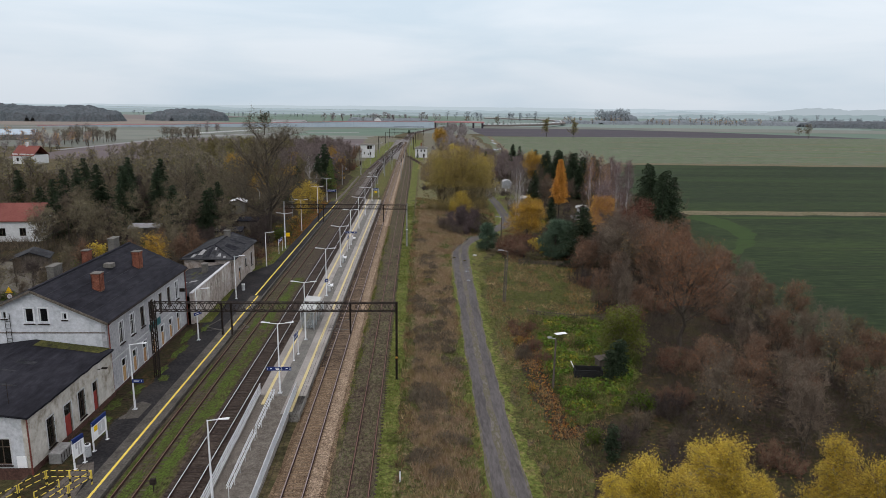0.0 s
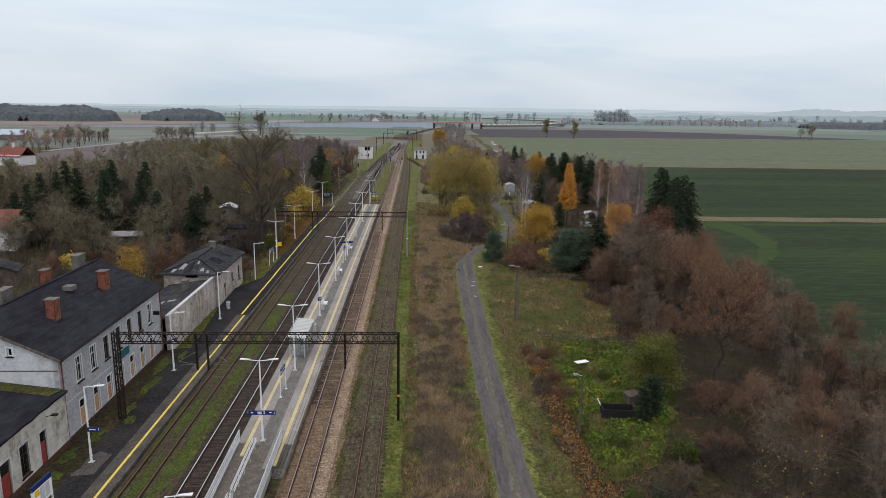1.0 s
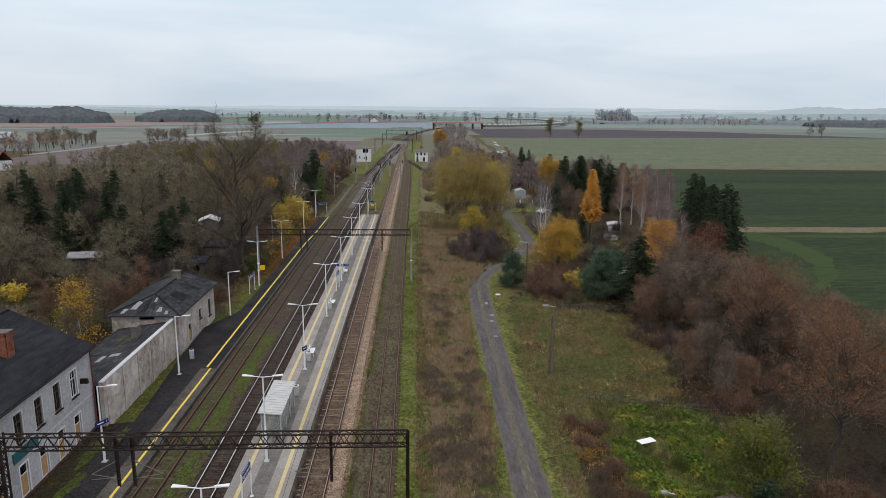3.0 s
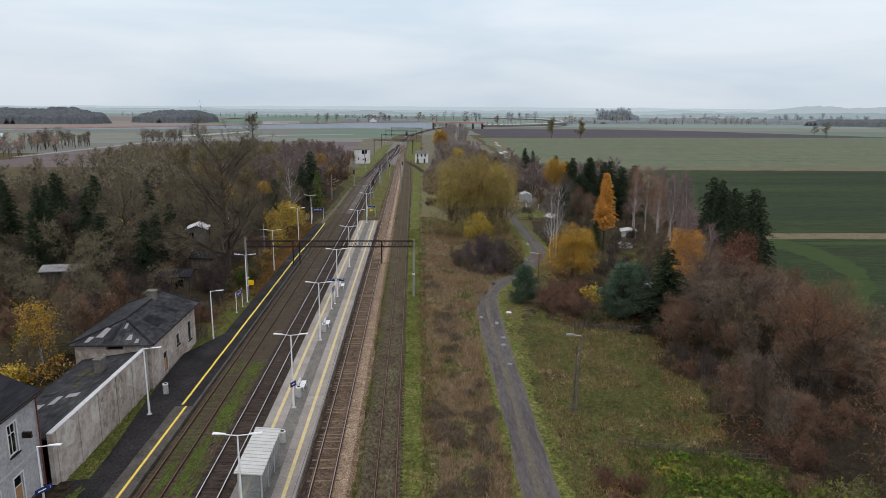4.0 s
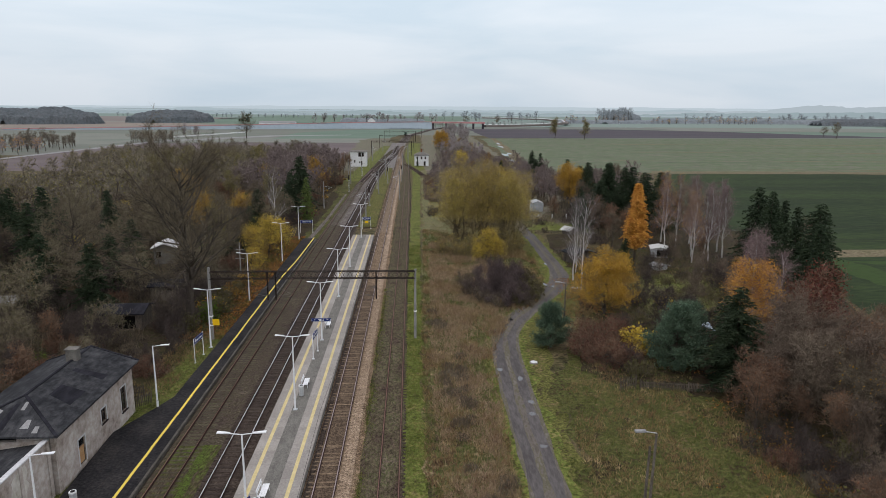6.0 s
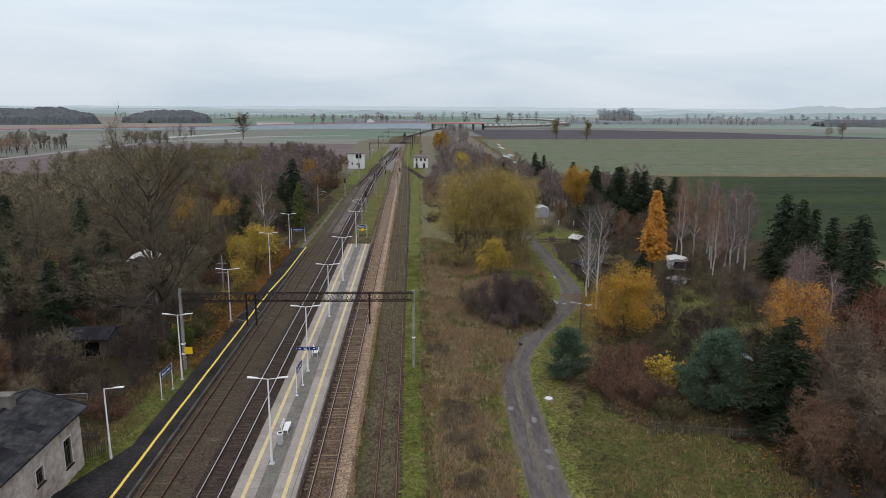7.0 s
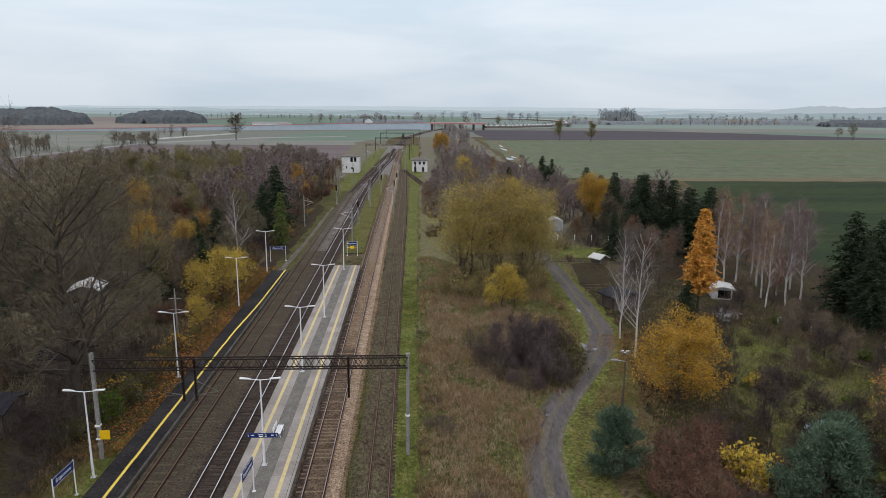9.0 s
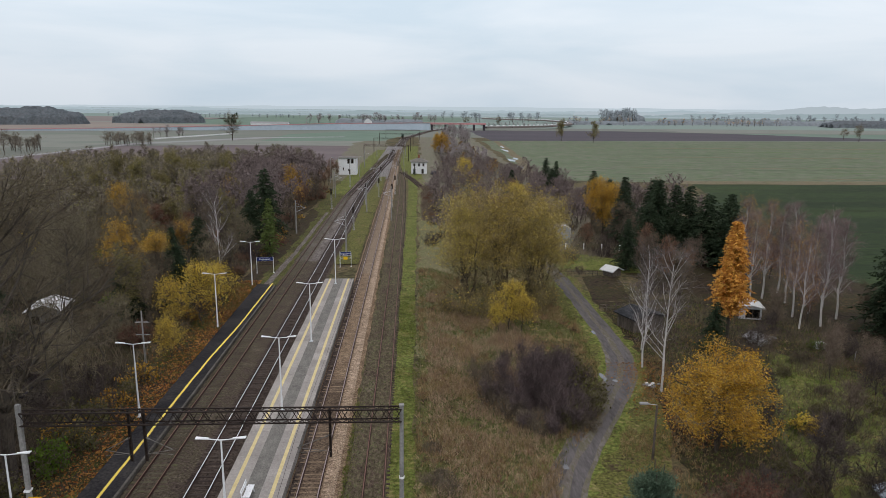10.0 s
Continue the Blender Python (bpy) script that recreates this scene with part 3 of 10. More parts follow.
    def sheet(self, outline, z, thick=0.0, slot=0):
        n = len(outline)
        if not thick:
            return self.add([(x, y, z) for x, y in outline], [tuple(range(n))], slot)
        vs = [(x, y, z - thick) for x, y in outline] + [(x, y, z) for x, y in outline]
        return self.add(vs, [tuple(reversed(range(n))), tuple(range(n, 2 * n))] + [(i, (i + 1) % n, n + (i + 1) % n, n + i) for i in range(n)], slot)

    def spikes(self, base, way, length, width, slot=0, flat=False):
        """Thin three-sided twigs, or flat blades, one for each row of the arrays."""
        base, way = np.asarray(base, float), np.asarray(way, float)
        k = len(base)
        if not k:
            return self
        way = way / np.maximum(np.linalg.norm(way, axis=1, keepdims=True), 1e-6)
        side = np.cross(way, np.where(np.abs(way[:, 2:3]) > 0.9, (1.0, 0, 0), (0, 0, 1.0)))
        side /= np.linalg.norm(side, axis=1, keepdims=True)
        third = np.cross(way, side)
        w = np.broadcast_to(np.asarray(width, float), (k,))[:, None]
        ln = np.broadcast_to(np.asarray(length, float), (k,))[:, None]
        if flat:
            turn = (np.arange(k) * 2.4)[:, None]
            side = side * np.cos(turn) + third * np.sin(turn)
            vs = np.stack([base + side * w, base - side * w, base + way * ln], 1)
            n = len(self.v)
            self.v.extend(map(tuple, vs.reshape(-1, 3)))
            self.f.extend(map(tuple, (n + np.arange(3 * k).reshape(-1, 3)).tolist()))
            self.m.extend([slot] * k)
            return self
        vs = np.stack([base + side * w, base - side * w * 0.5 + third * w * 0.87, base - side * w * 0.5 - third * w * 0.87, base + way * ln], 1)
        n = len(self.v)
        self.v.extend(map(tuple, vs.reshape(-1, 3)))
        i = n + 4 * np.arange(k)[:, None]
        fs = np.stack([np.hstack([i, i + 1, i + 3]), np.hstack([i + 1, i + 2, i + 3]), np.hstack([i + 2, i, i + 3])], 1).reshape(-1, 3)
        self.f.extend(map(tuple, fs.tolist()))
        self.m.extend([slot] * len(fs))
        return self

    def leaves(self, centre, size, rng, flat=0.0, long=1.4, slot=0):
        """Small leaves turned every way, one for each row of centre."""
        centre = np.asarray(centre, float)
        k = len(centre)
        if not k:
            return self
        a = rng.normal(size=(k, 3))
        a[:, 2] *= 1 - flat
        a /= np.linalg.norm(a, axis=1, keepdims=True)
        b = np.cross(a, rng.normal(size=(k, 3)))
        b /= np.maximum(np.linalg.norm(b, axis=1, keepdims=True), 1e-6)
        c = np.cross(a, b)
        s = np.broadcast_to(np.asarray(size, float), (k,))[:, None] * rng.uniform(0.7, 1.3, (k, 1))
        vs = np.stack([centre - a * s * long * 0.55, centre + a * s * long * 0.3 + b * s * 0.6, centre + a * s * long * 0.45 - b * s * 0.55 + c * s * 0.2], 1)
        n = len(self.v)
        self.v.extend(map(tuple, vs.reshape(-1, 3)))
        self.f.extend([(n + 3 * i, n + 3 * i + 1, n + 3 * i + 2) for i in range(k)])
        self.m.extend([slot] * k)
        return self

    def weld(self):
        """Joins corners that coincide, so that the panels of one wall are one piece."""
        seen, where, v = {}, [], []
        for p in self.v:
            key = tuple(round(c, 4) for c in p)
            if key not in seen:
                seen[key] = len(v)
                v.append(p)
            where.append(seen[key])
        self.v, self.f = v, [tuple(where[i] for i in f) for f in self.f]
        return self

    def mesh(self, name, *mats):
        me = bpy.data.meshes.new(name)
        me.from_pydata([tuple(map(float, v)) for v in self.v], [], self.f)
        for mt in mats:
            me.materials.append(mt)
        if len(mats) > 1:
            me.polygons.foreach_set("material_index", self.m)
        me.update()
        return me


def part(name, shape, mats, parent, label=""):
    """One mesh object under a thing or a part."""
    mats = mats if isinstance(mats, (list, tuple)) else (mats,)
    if name == "wall":
        shape.weld()
    me = shape if isinstance(shape, bpy.types.Mesh) else shape.mesh(name, *mats)
    ob = new(name, me)
    ob.parent = parent
    return tagged(ob, label)


def thing(name, label, category, place=(0, 0, 0), turn=0, group="", kind=""):
    """An Empty at a thing's base, to which its parts are parented."""
    ob = new(name)
    ob.empty_display_size = 0.2
    ob.matrix_basis = pose(*place, 0, 0, turn)
    return tagged(ob, label, category, group, kind)


def solid(name, shape, mats, label="", category="", kind="", group=""):
    """A thing or a piece of the setting that is one mesh."""
    return tagged(part(name, shape, mats, None), label, category, group, kind)


def inside(px, py, poly):
    """Which of the points lie in a polygon."""
    hit = np.zeros(len(px), bool)
    for (x0, y0), (x1, y1) in zip(poly, poly[1:] + poly[:1]):
        cross = ((y0 > py) != (y1 > py)) & (px < (x1 - x0) * (py - y0) / ((y1 - y0) or 1e-9) + x0)
        hit ^= cross
    return hit


def curve_at(line, y):
    """x of a line of (y, x) pairs at y, smoothly."""
    ys, xs = zip(*line)
    return float(np.interp(y, ys, xs))


def wall_panels(s, axis, at, thick, u0, u1, z0, z1, holes, slot=0):
    """A wall along y (axis x) or along x (axis y), with holes (u0, u1, z0, z1) through it."""
    us = sorted({u0, u1, *(h[i] for h in holes for i in (0, 1))})
    zs = sorted({z0, z1, *(h[i] for h in holes for i in (2, 3))})
    for a, b in zip(us, us[1:]):
        for lo, hi in zip(zs, zs[1:]):
            if not any(h[0] <= a and b <= h[1] and h[2] <= lo and hi <= h[3] for h in holes):
                s.box(*((at, a, lo, at + thick, b, hi) if axis == "x" else (a, at, lo, b, at + thick, hi)), slot)


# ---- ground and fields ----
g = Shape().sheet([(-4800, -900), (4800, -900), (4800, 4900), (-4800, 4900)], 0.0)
ground = solid("ground", g, MAT_FAR_HAZED, "open flat farmland reaching to a pale horizon", "ground", "structure")


def wavy(points, rng, step=8.0, amount=0.6):
    """An outline with small irregularities between its corners."""
    out = []
    for (x0, y0), (x1, y1) in zip(points, points[1:] + points[:1]):
        n = max(1, int(math.hypot(x1 - x0, y1 - y0) / step))
        for i in range(n):
            t = i / n
            j = 0 if i == 0 else amount
            out.append((x0 + (x1 - x0) * t + rng.uniform(-j, j), y0 + (y1 - y0) * t + rng.uniform(-j, j)))
    return out


def land(name, outline, z, mat, label, step=10.0, amount=0.8, seed=1):
    rng = random.Random(seed)
    return solid(name, Shape().sheet(wavy(outline, rng, step, amount), z), mat, label, "ground", "structure")


# Distant plains: haze is put into their base colours.
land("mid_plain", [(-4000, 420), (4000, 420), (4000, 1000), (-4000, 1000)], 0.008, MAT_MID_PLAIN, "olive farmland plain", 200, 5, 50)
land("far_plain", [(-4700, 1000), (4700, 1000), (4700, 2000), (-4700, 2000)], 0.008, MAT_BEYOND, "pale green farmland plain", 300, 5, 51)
land("rough_ground", [(-260, -400), (120, -400), (120, 60), (110, 700), (-20, 700), (-24, 420), (-260, 420)], 0.02, MAT_GROUND, "rough autumn grass and soil round the railway", 30, 2)
land("line_scrub", [(1.5, 215), (26, 205), (44, 250), (46, 330), (48, 420), (54, 700), (6, 700), (4, 400)], 0.036, MAT_SCRUB_FAR, "dry scrubland along the line", 10, 1.5, 71)
land("verge_far", [(-36, 345), (-21, 330), (-16, 560), (-26, 660), (-44, 600)], 0.054, MAT_SCRUB_FAR, "dry verge of the station throat", 10, 1.5, 72)
land("wood_floor", [(-150, 55), (-29.5, 108), (-28.5, 190), (-30, 300), (-40, 345), (-150, 345)], 0.03, MAT_LITTER, "brown leaf litter under the bare wood", 12, 1.5)
land("garden_floor", [(17, 116), (26, 112), (30, 126), (50, 126), (50, 165), (44, 180), (25, 180), (24.4, 158), (21, 139)], 0.064, MAT_LITTER, "dark leaf-strewn soil of the allotments", 3, 0.8, 43)
land("thicket_floor", [(19, -20), (50, -20), (46, 75), (50, 96), (62, 144), (74, 174), (70, 260), (46, 330), (36, 330), (30, 240), (40, 170), (22, 100), (20, 60)], 0.03, MAT_LITTER, "brown litter under the garden thicket", 8, 1.2)
FIELD_WEST = [(47, -60), (50, 30), (46.5, 75), (50, 96), (62.5, 144), (74, 172)]
land("crop_field", FIELD_WEST + [(900, 172), (900, -60)], 0.06, MAT_FIELD, "dark green winter crop in drilled rows", 14, 0.7, 2)
land("crop_field_north", [(72, 177), (70, 250), (96, 300), (104, 333), (900, 334), (900, 177)], 0.05, MAT_FIELD, "dark green winter crop field", 14, 0.7, 3)
land("field_boundary", [(73, 171.2), (900, 171.2), (900, 177.8), (72, 177.8)], 0.08, MAT_DRY, "pale dry grass balk between two crop fields", 5, 0.6, 4)
HEADLAND = [(75, 171), (79, 168), (80, 158), (78, 144), (71, 131), (60, 118), (57, 117), (65, 127), (71, 138), (73, 148), (72, 160), (70, 166)]
land("headland", HEADLAND, 0.075, MAT_FIELD_EDGE, "brighter green turning strip at the field corner", 2, 0.5, 5)
land("headland", [(78, 168), (300, 168.5), (300, 166), (82, 165)], 0.078, MAT_FIELD_EDGE, "brighter green strip along the balk", 4, 0.5, 29)
land("meadow", [(50, 345), (104, 336), (900, 337), (900, 700), (500, 690), (56, 640)], 0.05, MAT_MEADOW, "pale stubble meadow with greener strips", 25, 2, 6)
for i, (x0, x1, y, d, mt) in enumerate(((110, 420, 352, 5, MAT_DRY), (120, 700, 378, 7, MAT_MEADOW_GREEN), (95, 520, 402, 6, MAT_DRY), (140, 800, 438, 12, MAT_MEADOW_GREEN), (90, 640, 470, 9, MAT_DRY), (160, 860, 520, 16, MAT_MEADOW_GREEN), (90, 560, 560, 12, MAT_DRY))):
    land("mown_strip", [(x0, y), (x0 + 0.3 * (x1 - x0), y - 0.4 * d), (x1, y + 0.1 * d), (x1 - 20, y + 0.45 * d), (x0 + 0.5 * (x1 - x0), y + 0.3 * d)], 0.056 + 0.002 * i, mt, "paler and greener streaks along the meadow", 12, 1.6, 60 + i)
s = Shape()
for i in range(7):
    y = 62 + 16 * i
    for d in (0, 1.9):
        s.sheet([(62 + 2 * i, y + d), (640, y + d + 2), (640, y + d + 2.35), (62 + 2 * i, y + d + 0.35)], 0.068)
for i in range(9):
    y = 186 + 16 * i
    for d in (0, 1.9):
        s.sheet([(84 + 2 * i, y + d), (800, y + d + 2), (800, y + d + 2.4), (84 + 2 * i, y + d + 0.4)], 0.068)
solid("tramlines", s, MAT_TRAM, "faint paired wheel lines through the winter crop", "field track", "structure")
land("meadow_edge", [(100, 332), (900, 332.5), (900, 345), (104, 343)], 0.09, MAT_DRY, "reddish dry grass strip at the meadow edge", 10, 1.2, 7)
land("ploughed_field", [(66, 645), (480, 698), (640, 700), (360, 850), (250, 905), (66, 880)], 0.06, MAT_PLOUGH, "dark ploughed field", 30, 2, 8)
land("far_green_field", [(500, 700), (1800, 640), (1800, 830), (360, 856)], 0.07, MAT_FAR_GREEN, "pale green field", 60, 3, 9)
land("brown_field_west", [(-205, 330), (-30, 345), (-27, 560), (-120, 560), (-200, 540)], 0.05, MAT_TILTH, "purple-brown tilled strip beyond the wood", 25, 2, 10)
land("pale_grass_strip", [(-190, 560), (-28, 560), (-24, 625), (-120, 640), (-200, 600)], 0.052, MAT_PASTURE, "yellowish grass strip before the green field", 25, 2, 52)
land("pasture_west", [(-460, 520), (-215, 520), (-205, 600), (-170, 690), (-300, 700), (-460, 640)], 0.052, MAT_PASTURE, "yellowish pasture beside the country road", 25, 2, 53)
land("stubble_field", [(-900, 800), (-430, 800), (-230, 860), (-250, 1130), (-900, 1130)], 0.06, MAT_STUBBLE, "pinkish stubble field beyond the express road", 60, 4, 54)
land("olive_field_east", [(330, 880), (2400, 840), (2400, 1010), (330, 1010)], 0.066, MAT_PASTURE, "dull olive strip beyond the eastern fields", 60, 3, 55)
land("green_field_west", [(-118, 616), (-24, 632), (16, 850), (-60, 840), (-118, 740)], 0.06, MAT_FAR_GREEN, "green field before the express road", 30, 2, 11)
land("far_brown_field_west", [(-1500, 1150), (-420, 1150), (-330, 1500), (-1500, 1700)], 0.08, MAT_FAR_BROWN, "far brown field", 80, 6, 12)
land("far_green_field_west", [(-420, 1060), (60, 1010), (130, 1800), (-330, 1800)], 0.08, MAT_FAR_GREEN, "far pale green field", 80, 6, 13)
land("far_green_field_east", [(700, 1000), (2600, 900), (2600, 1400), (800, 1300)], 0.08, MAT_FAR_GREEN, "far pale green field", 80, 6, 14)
land("green_strip", [(-3.4, 20), (-1.4, 20), (-1.4, 90), (-1.2, 150), (0.3, 270), (2, 385), (-2.5, 385), (-2.2, 300), (-3.2, 150)], 0.05, MAT_LAWN, "short green grass strip beside the siding", 3, 0.25, 15)
land("weed_strip", [(-1.6, 20), (5.0, 20), (5.4, 60), (5.6, 100), (6.6, 122), (11, 136), (16, 143), (19.5, 156), (21, 190), (12, 250), (3, 330), (1.5, 330), (0.0, 200), (-1.3, 120)], 0.055, MAT_WEEDS, "dry brown weeds between siding and lane", 2, 0.6, 16)
land("dry_meadow", [(-0.6, 158), (4, 156), (8, 160), (10, 172), (5, 190), (8, 215), (6, 260), (4, 345), (1.6, 345), (0.4, 230)], 0.0585, MAT_DRY_MEADOW, "pale dry grass along the siding", 3, 0.6, 59)
land("lane_verge", [(4.9, 20), (9.4, 20), (9.6, 60), (11.5, 110), (14, 126), (19, 134), (23, 145), (24.5, 160), (26, 205), (20, 205), (18.5, 158), (15, 144), (9.5, 136), (5.6, 122), (4.9, 80)], 0.06, MAT_GRASS, "green grass verge along the lane", 2, 0.6, 17)
land("plot_grass", [(9.6, 20), (14.5, 20), (15.5, 40), (17, 55), (20, 82), (25, 84), (28, 96), (27, 110), (20, 117), (16.5, 127), (12, 116), (10, 90), (9.6, 60)], 0.062, MAT_PLOT, "rough olive grass on the open plot", 2, 1.3, 18)
land("garden_soil", [(13, 34), (25, 34), (25, 58), (20, 56), (13.8, 50.5)], 0.066, MAT_LITTER, "littered soil at the end of the old garden", 1.5, 0.7, 45)
land("garden_lawn", [(13.5, 50), (19, 53), (24, 62), (28, 76), (24, 82), (15, 82), (13.8, 66)], 0.07, MAT_LAWN, "overgrown bright green garden", 2, 1.3, 19)
land("garden_lawn_north", [(24, 200), (38, 196), (39, 206), (27, 214), (24, 214)], 0.07, MAT_LAWN, "mown green allotment lawn", 4, 0.4, 20)
land("garden_bed", [(25, 180), (31, 180), (33, 194), (27, 194)], 0.072, MAT_LITTER, "dug dark garden bed", 4, 0.3, 21)
land("allotment_grass", [(28, 126), (36, 122), (46, 126), (48, 150), (40, 160), (32, 152), (30, 140)], 0.066, MAT_LAWN, "shaggy grass among the allotments", 2, 1.3, 22)
land("west_verge", [(-29.0, 78), (-24.6, 78), (-24.6, 128), (-26.0, 133), (-27.6, 124), (-28.6, 110)], 0.05, MAT_LAWN, "green grass verge beside the platform", 2, 0.5, 23)
land("west_verge_north", [(-27.6, 192), (-22.3, 188), (-22.3, 345), (-28, 360), (-27.5, 300)], 0.05, MAT_PLOT, "rough grass verge beyond the platform", 2, 0.7, 27)
land("leaf_drift", [(-28.4, 190), (-25.6, 190), (-25.0, 225), (-25.4, 262), (-28.2, 268)], 0.058, MAT_LITTER, "leaf-strewn verge along the yard", 2, 0.5, 46)
land("cinder_path", [(-24.6, 188.4), (-23.4, 188.4), (-23.0, 215), (-23.0, 262), (-23.7, 262), (-23.8, 215)], 0.062, MAT_YARD, "narrow grey cinder path from the platform end", 2, 0.12, 47)
land("litter_verge", [(-30, 120), (-27, 130), (-24.8, 134), (-24.9, 190), (-27.4, 194), (-31, 190)], 0.056, MAT_LITTER, "leaf-strewn verge under the wood edge", 2, 0.5, 28)
land("west_garden", [(-60, 100), (-36, 92), (-35, 112), (-29.5, 112), (-29.5, 124), (-44, 128), (-60, 122)], 0.06, MAT_LITTER, "littered garden ground behind the outbuilding", 2, 1.3, 24)
land("yard_road", [(-120, 118), (-66, 112), (-52, 90), (-50, 30), (-58, 30), (-62, 84), (-78, 104), (-120, 108)], 0.065, MAT_ROAD, "grey yard road behind the station", 6, 0.4, 25)
land("mud_track", [(46, 360), (50, 362), (60, 440), (71, 640), (67, 642), (55, 450)], 0.09, MAT_DRY, "muddy field track with puddles", 8, 0.6, 26)


land("trodden_dirt", [(-28.9, 36), (-26.6, 36), (-26.0, 48), (-26.4, 56), (-26.2, 66), (-27.0, 78), (-28.9, 78)], 0.415, MAT_LITTER, "mossy trodden dirt along the station wall", 1.5, 0.35, 41)
for i, (x, y, w, ln) in enumerate(((-27.9, 54.6, 0.7, 1.4), (-27.6, 51.4, 0.9, 1.0), (-27.9, 47.6, 0.6, 0.9), (-26.6, 49.2, 0.5, 0.7), (-27.2, 57.8, 0.6, 1.6), (-26.5, 62.6, 0.5, 1.6), (-25.6, 60.6, 0.6, 0.9), (-26.6, 68.5, 0.6, 2.4), (-27.4, 73.0, 0.7, 2.6), (-26.2, 76.0, 0.5, 1.5))):
    r_ = random.Random(300 + i)
    ring = [(x + w * q * math.cos(a), y + ln * q * math.sin(a)) for a, q in ((2 * math.pi * k / 20, r_.uniform(0.5, 1.2)) for k in range(20))]
    solid("moss", Shape().sheet(ring, 0.420 + 0.001 * i), MAT_MOSS, "moss patch on the dirt along the station wall", "moss", "stuff")
land("worn_pavement", [(-28.9, 30), (-24.2, 30), (-24.2, 42.6), (-25.0, 44.4), (-26.6, 43.6), (-28.9, 43.2)], 0.413, MAT_PAVER_RAMP, "sandy worn paving at the platform end", 1.5, 0.3, 61)
land("asphalt_patch", [(-26.2, 51.5), (-24.6, 51.8), (-24.5, 54.6), (-25.6, 55.2), (-26.4, 53.8)], 0.4125, MAT_EDGE, "grey worn patch in the asphalt", 1.0, 0.2, 62)
land("leaf_drift", [(15.5, 117), (20, 113), (26.5, 112.5), (26, 118), (20, 121), (16.5, 121.5)], 0.08, MAT_LITTER, "brown leaf litter under the garden shrubs", 1.5, 0.6, 44)
land("leaf_drift", [(11.6, 48), (14.2, 48), (15.0, 62), (14.2, 76), (12.2, 80), (11.4, 64)], 0.074, MAT_LITTER, "brown leaf drift beside the lane", 2, 0.5, 42)


# ---- lane ----
LANE = [(-40, 6.95, 3.0), (20, 6.95, 3.0), (46, 6.85, 2.85), (58, 6.95, 2.8), (75, 7.0, 2.75), (85, 7.35, 2.8), (94, 7.5, 2.95), (100, 7.6, 3.0), (108, 7.75, 3.2), (117, 8.0, 3.3), (125, 8.4, 3.2), (129, 9.0, 3.2), (132, 9.9, 3.2), (137, 12.4, 3.1), (143, 15.8, 3.1), (150.5, 20.0, 3.3), (155, 21.7, 3.2), (160, 22.5, 3.0), (166, 22.9, 2.6), (172, 22.9, 2.4), (188, 23.2, 2.0), (200, 22.9, 1.9), (240, 23.5, 1.9)]


def ribbon(line, z, thick=0.0, half=None, shift=0.0, step=2.0, rng=None, rough=0.0):
    """A strip along a centre line of (y, x, width)."""
    ys = [p[0] for p in line]
    n = int((ys[-1] - ys[0]) / step)
    left, right = [], []
    pts = []
    for i in range(n + 1):
        y = ys[0] + (ys[-1] - ys[0]) * i / n
        lo, hi = max(ys[0], y - 3), min(ys[-1], y + 3)
        pts.append((float(np.mean([np.interp(q, ys, [p[1] for p in line]) for q in np.linspace(lo, hi, 7)])), y, float(np.interp(y, ys, [p[2] for p in line]))))
    for i, (x, y, w) in enumerate(pts):
        a, b = pts[max(0, i - 1)], pts[min(n, i + 1)]
        d = Vector((b[0] - a[0], b[1] - a[1])).normalized()
        nx, ny = d.y, -d.x
        h = half if half else w / 2
        j = [(rng.uniform(-rough, rough) if rng else 0) for _ in range(2)]
        left.append((x + nx * (shift - h + j[0]), y + ny * (shift - h + j[0])))
        right.append((x + nx * (shift + h + j[1]), y + ny * (shift + h + j[1])))
    s = Shape()
    for i in range(n):
        s.add([(*left[i], z), (*right[i], z), (*right[i + 1], z), (*left[i + 1], z)], [(0, 1, 2, 3)])
    return s, pts


solid("lane_fringe", ribbon([(y, x, w + 1.5) for y, x, w in LANE], 0.085, rng=random.Random(6), rough=0.55, step=1.0)[0], MAT_LAWN, "green grass fringe along the lane", "ground", "structure")
lane_shape, LANE_PTS = ribbon(LANE, 0.10, rng=random.Random(5), rough=0.12)
lane = solid("road", lane_shape, MAT_ROAD, "narrow worn asphalt lane winding past gardens", "road", "structure")
for off in (-0.78, 0.78):
    part("wheel_track", ribbon(LANE, 0.104, half=0.46, shift=off, rng=random.Random(int(off * 8)), rough=0.14)[0], MAT_ROAD_WORN, lane, "dark grey worn wheel track")


def puddle(x, y, rx, ry, seed, z=0.112):
    rng = random.Random(seed)
    pts = []
    for i in range(14):
        a = 2 * math.pi * i / 14
        r = rng.uniform(0.65, 1.15)
        pts.append((x + rx * r * math.cos(a), y + ry * r * math.sin(a)))
    return solid("puddle", Shape().sheet(pts, z), MAT_WATER, "shallow rain puddle reflecting the sky", "puddle", group="puddles on the lane")


for i, (x, y, rx, ry) in enumerate(((18.6, 152, 0.3, 1.3), (19.6, 151, 0.3, 0.4), (8.4, 101, 0.35, 0.35), (8.5, 107, 0.4, 0.4), (8.9, 109.5, 0.35, 0.5), (8.7, 115, 0.3, 0.6), (6.9, 117.5, 0.3, 0.5), (10.6, 134.5, 0.3, 0.6), (14.2, 143, 0.25, 0.7), (21.4, 166, 0.25, 0.9))):
    puddle(x, y, rx, ry, i)
